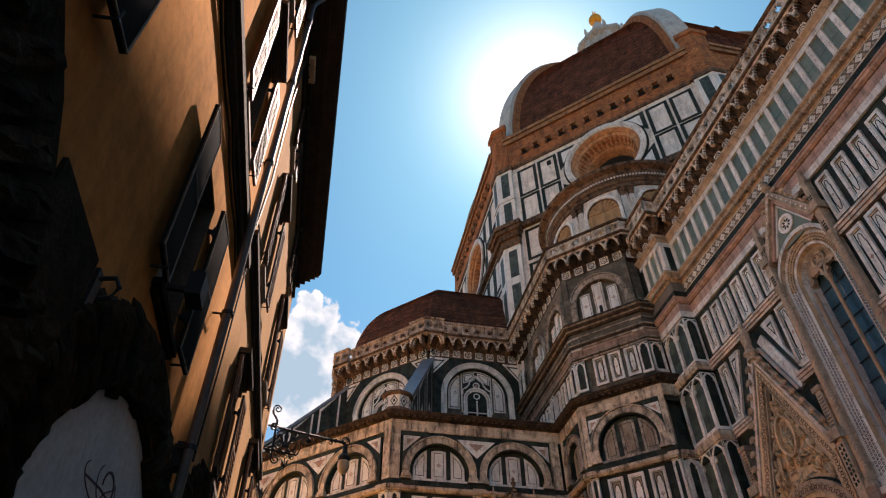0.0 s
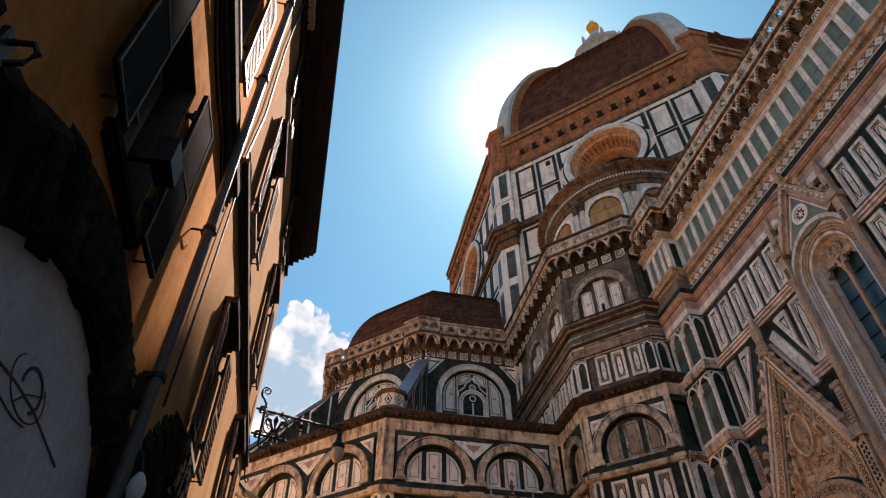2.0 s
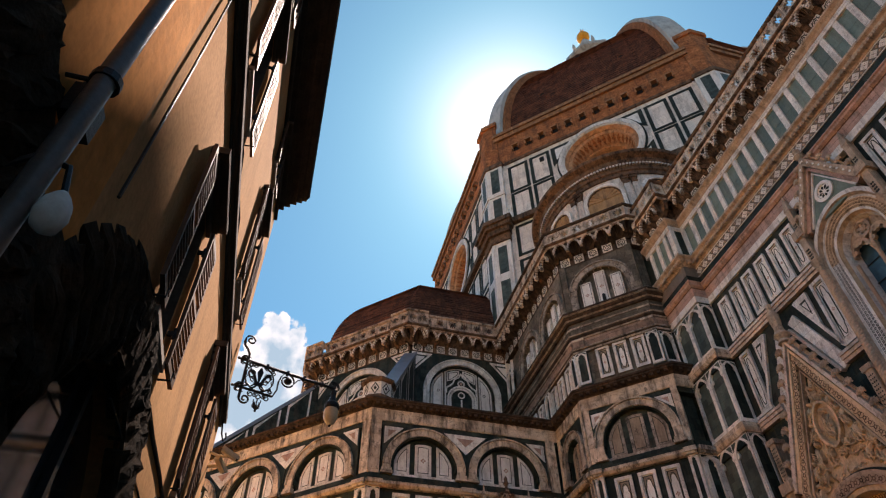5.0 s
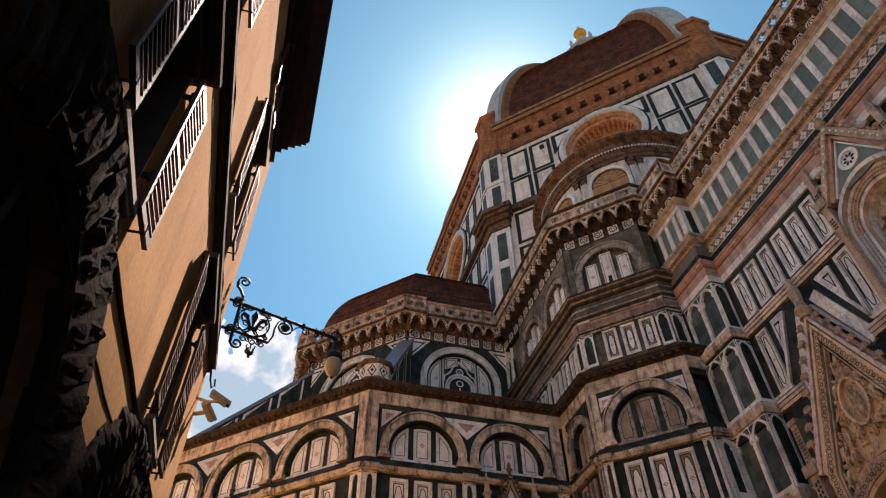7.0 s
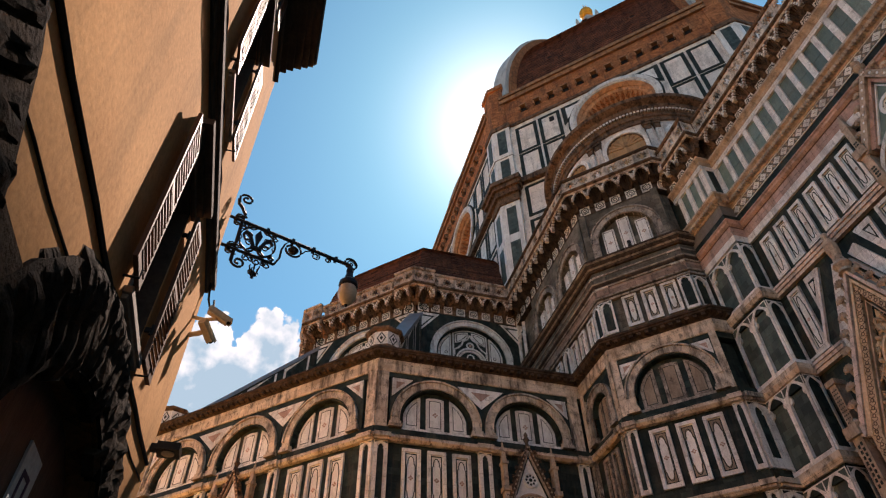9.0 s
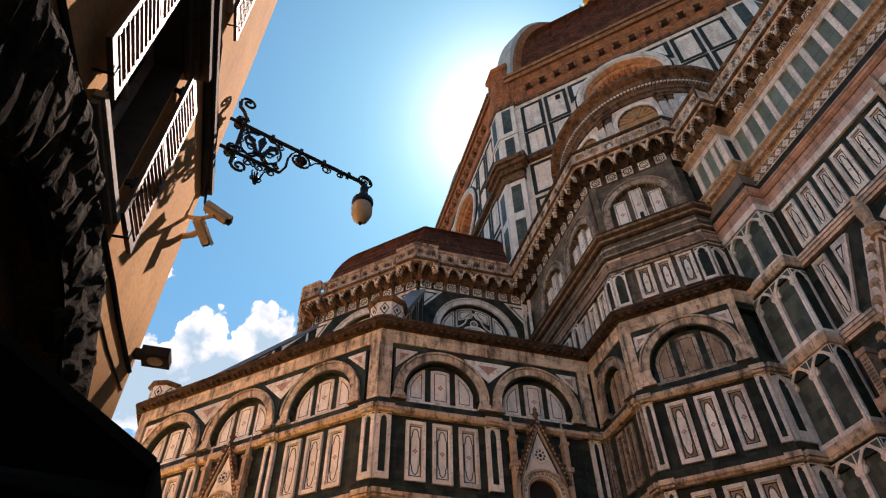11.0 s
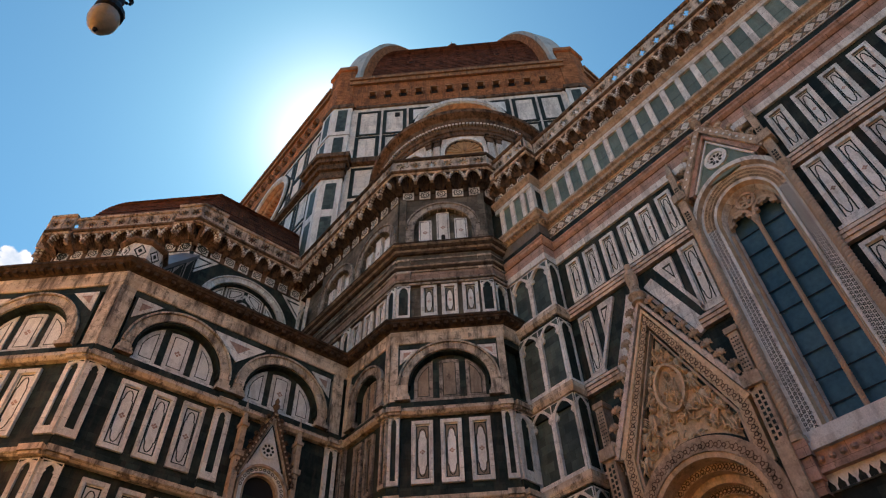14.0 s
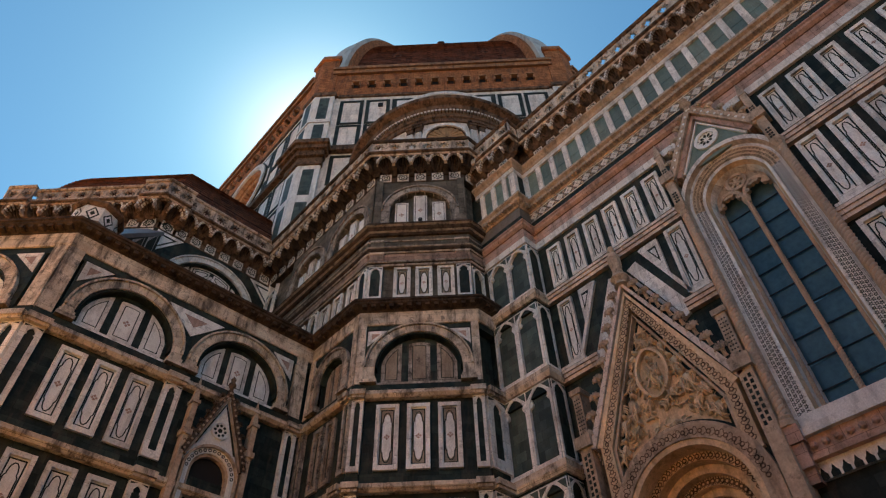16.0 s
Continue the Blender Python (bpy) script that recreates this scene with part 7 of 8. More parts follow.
# boarded eaves: a stepped timber cove below a flat board
for w, y0, y1 in ((h1, HY0, HYM), (h2, HYM, HY1)):
    L = y1 - y0 - (0.12 if y1 == HY1 else 0)
    for k, (o0, o1, z0, z1) in enumerate(((0.0, 0.06, 14.55, 15.0), (0.0, 0.16, 15.0, 15.16), (0.0, 0.3, 15.16, 15.3), (0.0, 0.46, 15.3, 15.42), (0.0, 0.6, 15.42, 15.52))):
        part("eaves_board", Geo().box(0, L, o0, o1, z0, z1), EAVE, w)
        part("eaves_bead", Geo().tube([(0, -o1 - 0.005, z0 + 0.02), (L, -o1 - 0.005, z0 + 0.02)], 0.025, 6), EAVE, w)
    part("eaves", Geo().box(0, L, -9, 0.74, 15.52, 15.62).box(0, L, -9, 0.77, 15.62, 15.8), EAVE, w, label="dark timber eaves board")
    part("gutter", Geo().tube([(0.0, -0.74, 15.72), (L, -0.74, 15.72)], 0.07, 8), PIPE, w)
    part("roof", Geo().add([(0, -0.77, 15.8), (L, -0.77, 15.8), (L, 0.4, 16.3), (0, 0.4, 16.3)], [(0, 1, 2, 3)]), ROOFTILE, w)
    # set-back top storey with its own eaves
    part("top_storey", Geo().box(0, L - 0.3, -9, -0.1, 15.8, 18.9), PALESTUCCO, w)
    part("top_eaves", Geo().box(0, L - 0.25, -9, 0.58, 18.9, 19.05), EAVE, w)
    part("top_roof", Geo().add([(0, -0.6, 19.06), (L - 0.2, -0.6, 19.06), (L - 0.2, 5, 20.6), (0, 5, 20.6)], [(0, 1, 2, 3)]), ROOFTILE, w)
# string courses
part("string_course", Geo().prism([(0, 7.72), (HYM - HY0, 7.72), (HYM - HY0, 7.84), (0, 7.84)], 0, 0.07).prism([(0, 7.84), (HYM - HY0, 7.84), (HYM - HY0, 7.98), (0, 7.98)], 0, 0.13), EAVE, h1, label="dark projecting string course")
L2 = HY1 - HYM
part("string_course", Geo().prism([(0, 8.42), (L2 + 0.02, 8.42), (L2 + 0.02, 8.54), (0, 8.54)], 0, 0.05).prism([(0, 8.54), (L2 + 0.08, 8.54), (L2 + 0.08, 8.66), (0, 8.66)], 0, 0.125), EAVE, h2, label="dark projecting string course")


def louvred_leaf(leaf, h):
    g = Geo()
    for u0, u1, b0, b1 in ((0, 0.05, 0, h), (leaf - 0.05, leaf, 0, h), (0.05, leaf - 0.05, 0, 0.08), (0.05, leaf - 0.05, h - 0.07, h), (0.05, leaf - 0.05, h * 0.48, h * 0.48 + 0.06)):
        g.box(u0, u1, 0.0, 0.042, b0, b1)
    return g.mesh("shutter", [SHUTTER])


def louvre(leaf):
    """A slat whose outer edge is a narrow upright lip."""
    g = Geo()
    return g.add([(u, -o, z) for u in (0.045, leaf - 0.045) for o, z in ((0.0, 0.026), (0.0, 0.038), (0.034, 0.0), (0.05, 0.0), (0.05, -0.016), (0.036, -0.016))], [(0, 1, 2, 3, 4, 5), (11, 10, 9, 8, 7, 6)] + [(j, (j + 1) % 6, (j + 1) % 6 + 6, j + 6) for j in range(6)])


def dark_leaf(leaf, h):
    """A plain boarded leaf with thin pale strips round its edge and across it."""
    g = Geo().box(0, leaf, 0.0, 0.04, 0, h, 0)
    for u0, u1, b0, b1 in ((0.0, 0.014, 0, h), (leaf - 0.014, leaf, 0, h), (0.014, leaf - 0.014, 0, 0.014), (0.014, leaf - 0.014, h - 0.014, h), (0.014, leaf - 0.014, h * 0.5, h * 0.5 + 0.012)):
        g.box(u0, u1, 0.03, 0.048, b0, b1, 1)
    return g.mesh("shutter", [BLACKPAINT, FRAMEP])


def shutter_window(number, y0, y1, z0, z1, leaf, style, label):
    """A recessed window with two leaves folded back; style 'flat': louvred, 'dark': plain black boards."""
    w = thing(f"window_{number}", label, "window", "house windows", "structure", Matrix.Translation((HX, y0, z0)) @ Matrix.Rotation(math.pi / 2, 4, "Z"))
    a, h = y1 - y0, z1 - z0
    part("pane", Geo().box(0.05, a - 0.05, -0.36, -0.34, 0.05, h - 0.05), GLASSD, w, label="dark window glass")
    g = Geo()
    for u0, u1, b0, b1 in ((0.02, 0.09, 0, h), (a - 0.09, a - 0.02, 0, h), (0.09, a - 0.09, 0, 0.08), (0.09, a - 0.09, h - 0.08, h), (a / 2 - 0.04, a / 2 + 0.04, 0, h), (0, a, h * 0.62, h * 0.62 + 0.05)):
        g.box(u0, u1, -0.36, -0.28, b0, b1)
    part("window_frame", g, FRAMEP, w)
    part("reveal", Geo().box(0.0, 0.02, -0.5, -0.01, 0, h).box(a - 0.02, a, -0.5, -0.01, 0, h).box(0.02, a - 0.02, -0.5, -0.01, h - 0.02, h), EAVE, w, label="dark lining of the opening")
    part("window_sill", Geo().box(-0.06, a + 0.06, -0.3, 0.08, -0.07, 0.0).box(-0.03, a + 0.03, -0.1, 0.05, -0.12, -0.07), FRAMEP if style == "flat" else RUSTIC, w)
    if style == "flat":
        part("window_head", Geo().box(-0.1, a + 0.1, -0.05, 0.05, h, h + 0.12).box(-0.14, a + 0.14, -0.05, 0.11, h + 0.12, h + 0.2).box(-0.2, a + 0.2, -0.05, 0.2, h + 0.2, h + 0.3), EAVE, w, label="dark projecting window hood")
    for s in (-1, 1):
        off = 0.07
        m = Matrix.Translation((0.0 if s < 0 else a, -off, 0.0)) @ Matrix.Rotation(radians(-2.5 * s), 4, "Z") @ Matrix.Translation((-leaf if s < 0 else 0.0, 0, 0))
        key = (style, round(leaf, 2), round(h, 2))
        if key not in SHARED:
            SHARED[key] = louvred_leaf(leaf, h) if style == "flat" else dark_leaf(leaf, h)
        lf = part("shutter", SHARED[key], None, w, m)
        if style == "flat":
            n = int((h - 0.2) / 0.088)
            for i in range(n):
                z = 0.12 + (h - 0.24) * i / (n - 1)
                if abs(z - h * 0.48 - 0.03) > 0.055:
                    piece("slat", ("slat", round(leaf, 2)), lambda: louvre(leaf), [SHUTTER], lf, at(0, 0, z))
        u = leaf if s < 0 else 0
        part("hinge", Geo().tube([(u, 0.0, 0.3), (u, 0.0, 0.42)], 0.02).tube([(u, 0.0, h - 0.4), (u, 0.0, h - 0.28)], 0.02).box(u - 0.015, u + 0.015, -off, 0.0, 0.33, 0.38).box(u - 0.015, u + 0.015, -off, 0.0, h - 0.37, h - 0.32), IRON, lf)
        part("hold_back", Geo().tube([(leaf * 0.5, off, -0.04), (leaf * 0.5, -0.06, -0.04), (leaf * 0.5, -0.06, 0.05)], 0.012), IRON, lf)
    return w


num = 2
for y0, y1, z0, z1 in WINDOWS[1] + WINDOWS[2]:
    if z0 < 5.1:
        shutter_window(num, y0, y1, z0, z1, 0.48, "dark", "window with plain black shutters folded open, thin pale edges")
    elif z0 < 12:
        shutter_window(num, y0, y1, z0, z1, 0.47, "flat", "window with dark brown louvred shutters folded open")
    else:
        shutter_window(num, y0, y1, z0, z1, 0.38, "flat", "small attic window with louvred shutters under the eaves")
    num += 1
# ---- rough stone arches ----
rs = random.Random(11)


def stone(w, h, d, seed):
    """A rough-faced block, from its middle: chipped edges and a bulging front."""
    q = random.Random(seed)
    n = 7
    g = Geo()
    vs, fs = [], []
    for j in range(n + 1):
        for i in range(n + 1):
            x, z = -w / 2 + w * i / n, -h / 2 + h * j / n
            e = min(i, n - i, j, n - j)
            o = (0.0 if e == 0 else d * (0.6 if e == 1 else 0.85) * (0.75 + 0.5 * noise.noise((x * 6 + seed * 3.1, z * 6, seed)) + q.uniform(-0.12, 0.12)))
            vs.append((x + (q.uniform(-0.02, 0.02) if 0 < i < n else 0), -o, z + (q.uniform(-0.02, 0.02) if 0 < j < n else 0)))
    for j in range(n):
        for i in range(n):
            a = j * (n + 1) + i
            fs.append((a, a + 1, a + n + 2, a + n + 1))
    k = len(vs)
    vs += [(-w / 2, 0.1, -h / 2), (w / 2, 0.1, -h / 2), (w / 2, 0.1, h / 2), (-w / 2, 0.1, h / 2)]
    c = [0, n, (n + 1) * (n + 1) - 1, (n + 1) * n]
    fs += [(k, k + 1, c[1], c[0]), (k + 1, k + 2, c[2], c[1]), (k + 2, k + 3, c[3], c[2]), (k + 3, k, c[0], c[3])]
    return g.add(vs, fs)


for ia, (c, h, k) in enumerate(ARCHES):
    w, m, y0 = (h1, m1, HY0) if c < HYM else (h2, m2, HYM)
    n = 27
    for i in range(n):
        a = math.pi * (i + 0.5) / n
        deep = 0.62 if ia == 1 else 0.76
        rx, rz = h + deep / 2 - 0.03, k - 2.6 + deep / 2 - 0.03
        x, z = -rx * math.cos(a), 2.6 + rz * math.sin(a)
        turn_ = math.atan2(rz * math.cos(a), rx * math.sin(a))
        wd = math.hypot(rx * math.sin(a), rz * math.cos(a)) * math.pi / n * 0.97
        v = rs.randrange(6)
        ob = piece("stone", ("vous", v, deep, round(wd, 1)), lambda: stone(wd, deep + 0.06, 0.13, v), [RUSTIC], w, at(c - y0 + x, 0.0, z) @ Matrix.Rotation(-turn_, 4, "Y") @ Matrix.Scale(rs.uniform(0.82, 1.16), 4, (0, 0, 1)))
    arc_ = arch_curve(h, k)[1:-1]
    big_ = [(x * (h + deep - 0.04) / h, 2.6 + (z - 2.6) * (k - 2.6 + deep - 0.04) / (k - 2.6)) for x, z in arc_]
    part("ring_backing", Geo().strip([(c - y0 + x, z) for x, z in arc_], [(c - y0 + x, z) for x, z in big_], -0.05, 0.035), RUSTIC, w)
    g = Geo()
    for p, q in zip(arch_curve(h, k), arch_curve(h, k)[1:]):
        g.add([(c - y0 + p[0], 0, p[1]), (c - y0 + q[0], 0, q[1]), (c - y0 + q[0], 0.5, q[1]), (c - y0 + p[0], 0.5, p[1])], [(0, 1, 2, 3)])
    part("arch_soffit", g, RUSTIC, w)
# coursed blocks between the arches
for w, y0, spans in ((h1, HY0, ((-1.6, -1.12), (2.5, 3.2), (7.25, 7.58))), (h2, HYM, ((7.62, 7.82), (11.3, 11.95), (16.3, 16.85)))):
    for a, b in spans:
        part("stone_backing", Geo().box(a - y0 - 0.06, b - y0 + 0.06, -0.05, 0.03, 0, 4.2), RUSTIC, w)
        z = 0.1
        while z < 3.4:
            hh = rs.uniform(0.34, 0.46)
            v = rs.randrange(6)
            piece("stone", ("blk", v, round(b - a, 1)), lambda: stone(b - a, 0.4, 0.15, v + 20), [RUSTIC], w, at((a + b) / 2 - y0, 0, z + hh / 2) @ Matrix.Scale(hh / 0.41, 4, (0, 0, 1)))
            z += hh
# spandrel blocks above, between two arch rings
for w, y0, c0, top in ((h1, HY0, 2.9, 4.35), (h2, HYM, 11.6, 4.5)):
    for row in range(1):
        wd = 0.55
        z = 3.45 + row * 0.36
        part("stone_backing", Geo().box(c0 - y0 - wd / 2, c0 - y0 + wd / 2, -0.05, 0.028, z - 0.19, z + 0.19), RUSTIC, w)
        for j in (0, 1):
            v = rs.randrange(6)
            piece("stone", ("spn", v, row), lambda: stone(wd / 2, 0.36, 0.13, v + 40), [RUSTIC], w, at(c0 - y0 + (j - 0.5) * wd / 2, 0.0, z))

# what closes the arches
board = thing("arch_board", "pale grey board with a dark scribble closing a stone arch", "board", at=Matrix.Translation((HX + 0.0, 5.3, 0)) @ Matrix.Rotation(math.pi / 2, 4, "Z"))
part("panel", Geo().prism(arch_curve(1.86, 4.16), -0.07, -0.03), GREYPLASTER, board)
g = Geo()
def scrawl(pts, w, o):
    g.line([(-0.17 + 1.75 * (u + 0.1), 3.5 + 0.72 * (z - 3.57)) for u, z in pts], w, -0.04, o)
scrawl([(-0.1 + 0.16 * math.cos(t), 3.6 + 0.2 * math.sin(t)) for t in [radians(a) for a in range(-220, 60, 14)]], 0.009, -0.026)
scrawl([(-0.42, 3.44), (-0.2, 3.52), (0.0, 3.55), (0.36, 3.5)], 0.014, -0.025)
scrawl([(-0.08 + 0.09 * math.cos(t), 3.62 + 0.15 * math.sin(t)) for t in [radians(a) for a in range(-60, 200, 16)]], 0.02, -0.024)
scrawl([(-0.2 + 0.24 * math.cos(t), 3.5 + 0.16 * math.sin(t)) for t in [radians(a) for a in range(150, 330, 14)]], 0.008, -0.025)
scrawl([(-0.16, 3.42), (-0.1, 3.56), (0.02, 3.7)], 0.009, -0.024)
part("scribble", g, INK, board)
for c, h, k, lab in ((0.75, 1.46, 4.0, "dark glazed shop front within a stone arch"), (9.45, 1.56, 4.63, "dark glass shop front that mirrors the cathedral")):
    sf = thing("shop_front", lab, "shop front", "shop fronts", at=Matrix.Translation((HX, c, 0)) @ Matrix.Rotation(math.pi / 2, 4, "Z"))
    part("glass", Geo().prism(arch_curve(h, k), -0.26, -0.22), GLASSD, sf)
    part("frame", Geo().box(-0.04, 0.04, -0.24, -0.16, 0, k - 0.03).box(-h, h, -0.24, -0.16, 2.5, 2.6), IRON, sf)
door = thing("door_2", "dark wooden doors in a stone arch with a small pale notice", "door", "", "structure", Matrix.Translation((HX, 14.12, 0)) @ Matrix.Rotation(math.pi / 2, 4, "Z"))
part("leaf", Geo().prism(arch_curve(2.01, 4.61), -0.3, -0.24), SHUTTER, door)
g = Geo().box(-0.28, 0.12, -0.25, -0.22, 3.55, 4.18, 0)
g.box(-0.2, -0.16, -0.24, -0.215, 3.62, 4.0, 1).box(-0.04, 0.0, -0.24, -0.215, 3.62, 4.0, 1).box(-0.18, -0.02, -0.24, -0.215, 3.96, 4.0, 1)
part("notice", g, [GREYPLASTER, INK], door, label="small pale notice with dark bars")

# ---- pipes and cables ----
dp = thing("drainpipe", "dull metal drainpipe with iron brackets on the orange house", "drainpipe", at=Matrix.Translation((HX, 6.66, 0)))
part("pipe", Geo().tube([(0.18, 0, 0.0), (0.18, 0, 3.6), (0.18, 0.0, 8.0), (0.18, 0.02, 12.0), (0.18, 0.04, 14.4), (0.5, 0.06, 15.2), (0.7, 0.06, 15.66)], 0.055, 12), PIPE, dp, smooth=True)
for z in (2.0, 4.55, 6.3, 9.2, 11.4, 13.6):
    part("bracket", Geo().lathe([(0.057, 0), (0.075, 0.0), (0.075, 0.05), (0.057, 0.05)], 12, (0.18, 0.01, z)).tube([(0.0, 0.01, z + 0.02), (0.125, 0.01, z + 0.02)], 0.014).tube([(0.1, 0.01, z + 0.02), (0.1, 0.2, z + 0.04), (0.08, 0.24, z + 0.1)], 0.012), IRON, dp)
part("junction_box", Geo().box(0.0, 0.12, -0.3, -0.1, 4.42, 4.66).box(0.02, 0.1, -0.28, -0.12, 4.66, 4.7), IRON, dp)


def cable(pts, r, label):
    ob = part("cable", Geo().tube(pts, r, 5), IRON)
    return tagged(ob, label, "cable", "wall cables")


def sagging(y0, y1, z0, z1, off, sag, n=10):
    return [(HX + off + (0.02 if i % 3 == 1 and off > 0.02 else 0.0), y0 + (y1 - y0) * i / n, z0 + (z1 - z0) * i / n - sag * (4 * (i / n) * (1 - i / n)) + 0.012 * math.sin(i * 2.1)) for i in range(n + 1)]


cable(sagging(-6, 7.5, 7.38, 7.46, 0.03, 0.05, 24), 0.016, "black cable along the orange house front")
cable(sagging(-6, 7.5, 7.5, 7.56, 0.05, 0.03, 24), 0.022, "thick black cable along the orange house front")
cable(sagging(-6, 7.5, 7.6, 7.66, 0.04, 0.04, 24), 0.012, "black cable under the string course")
cable(sagging(-6, 7.5, 8.02, 8.06, 0.1, 0.03, 24), 0.014, "black cable above the string course")
cable(sagging(7.5, 16.9, 8.36, 8.38, 0.03, 0.03, 24), 0.014, "black cable under the string course")
cable(sagging(7.5, 17.0, 8.47, 8.47, 0.1, 0.02, 24), 0.012, "black cable fixed along the string course")
cable(sagging(7.5, 16.9, 8.69, 8.7, 0.11, 0.015, 24), 0.012, "black cable over the string course")
cable(sagging(8.6, 17.0, 4.98, 5.52, 0.012, 0.06, 16), 0.028, "thick black cable across the pale house front")
cable(sagging(9.4, 17.0, 4.42, 5.3, 0.006, 0.07, 16), 0.011, "thin black cable hanging across the pale house front")
cable([(HX + 0.05, 17.0, 8.6), (HX + 0.1, 17.06, 8.25), (HX + 0.15, 17.12, 8.12), (HX + 0.19, 17.16, 8.2), (HX + 0.17, 17.14, 8.32)], 0.018, "loose cable end hooked at the house corner")
cable([(HX + 0.04, 7.75, 4.9), (HX + 0.05, 7.78, 6.5), (HX + 0.04, 7.82, 8.2)], 0.014, "thin upright cable beside the house joint")
cable([(HX + 0.03, 7.7, 8.7), (HX + 0.05, 7.95, 10.2), (HX + 0.04, 7.9, 12.2), (HX + 0.05, 8.1, 14.5)], 0.02, "thin upright cable on the pale house front")
br = thing("wall_bracket", "rusty iron bracket fixed to the orange stucco", "bracket", at=Matrix.Translation((HX, 3.38, 3.9)))
part("plate", Geo().box(0.0, 0.03, -0.05, 0.05, 0, 0.3), IRON, br)
part("hook", Geo().tube([(0.02, 0, 0.25), (0.12, 0, 0.27), (0.16, 0, 0.2), (0.13, 0, 0.12), (0.07, 0, 0.1)], 0.016), IRON, br)
# lantern-like wall boxes
bx = thing("alarm_box", "small black alarm box fixed beside a window", "alarm box", at=Matrix.Translation((HX + 0.16, 4.95, 5.2)) @ Matrix.Scale(0.75, 4))
part("housing", Geo().box(-0.05, 0.14, -0.17, 0.17, 0, 0.34).prism([(-0.03, 0.34), (0.12, 0.34), (0.08, 0.4), (0.01, 0.4)], -0.14, 0.14), IRON, bx)
part("arm", Geo().box(-0.3, -0.05, -0.03, 0.03, 0.14, 0.2), IRON, bx)
wl = thing("wall_lamp", "pale grey globe wall lamp on a curled iron arm", "wall lamp", at=Matrix.Translation((HX, 6.68, 3.55)))
part("arm", Geo().tube([(0, 0, 0.3), (0.12, 0, 0.42), (0.26, 0, 0.38), (0.3, 0, 0.22)], 0.015), IRON, wl)
part("globe", Geo().lathe([(0.02, 0.22), (0.035, 0.2), (0.06, 0.15), (0.068, 0.09), (0.055, 0.03), (0.02, 0.0), (0, -0.005)], 14, (0.3, 0, 0.0)), GREYPLASTER, wl, smooth=True)
for y, z in ((8.3, 14.6), (8.7, 14.7)):
    sp = thing("small_fixture", "small wall fixture under the eaves", "fixture", "eaves fixtures", at=Matrix.Translation((HX, y, z)))
    part("arm", Geo().tube([(0, 0, 0), (0.16, 0, 0.1), (0.2, 0, 0.1)], 0.02), IRON, sp)
    part("head", Geo().box(0.12, 0.26, -0.16, 0.16, 0.08, 0.22), CREAM, sp)

# ---- wrought-iron street lamp on the house corner ----
LA, LB = Vector((-1.4, 16.9, -0.06)), Vector((0.75, 17.6, -0.06))
m_l = Matrix.Translation(LA) @ Matrix.Rotation(math.atan2(LB.y - LA.y, LB.x - LA.x), 4, "Z")
lamp = thing("street_lamp", "black wrought-iron bracket lamp with lily scrollwork and a milky globe", "street lamp", at=m_l)
LL = (LB - LA).length


def bar(name, pts, r=0.022):
    return part(name, Geo().tube([(u, 0, z) for u, z in pts], r, 6), IRON, lamp)


def spiral(cu, cz, r, a0, turns, end=0.25, n=18):
    return [(cu + r * (1 - (1 - end) * i / n) * math.cos(radians(a0 + 360 * turns * i / n)), cz + r * (1 - (1 - end) * i / n) * math.sin(radians(a0 + 360 * turns * i / n))) for i in range(n + 1)]


AZ = 10.04
bar("arm", [(0.12, AZ), (LL, AZ)], 0.035)
bar("upright", [(0.16, 9.1), (0.16, AZ), (0.17, 10.22), (0.1, 10.34), (0.02, 10.42), (0.0, 10.52)], 0.032)
bar("lower_arm", [(0.16, 9.36), (0.86, 9.36)], 0.028)
bar("tie", [(0.86, 9.36), (0.93, 9.55), (0.93, 9.75)], 0.02)
bar("top_scroll", spiral(0.13, 10.58, 0.13, 200, -1.4), 0.022)
bar("foot_scroll", spiral(0.28, 9.12, 0.12, 180, 1.3), 0.022)
bar("circle", [(0.5 + 0.32 * math.cos(radians(a)), 9.7 + 0.32 * math.sin(radians(a))) for a in range(0, 361, 15)], 0.018)
for s in (-1, 1):
    bar("lily_petal", [(0.5 + s * x, z) for x, z in ((0.02, 9.5), (0.07, 9.64), (0.16, 9.8), (0.22, 9.82), (0.25, 9.74), (0.21, 9.66), (0.16, 9.68))], 0.024)
    bar("lily_root", [(0.5 + s * x, z) for x, z in ((0.02, 9.56), (0.1, 9.5), (0.16, 9.44), (0.22, 9.48))], 0.018)
part("lily_blade", Geo().prism([(0.5, 9.5), (0.53, 9.7), (0.565, 9.84), (0.5, 9.98), (0.435, 9.84), (0.47, 9.7)], -0.02, 0.02), IRON, lamp)
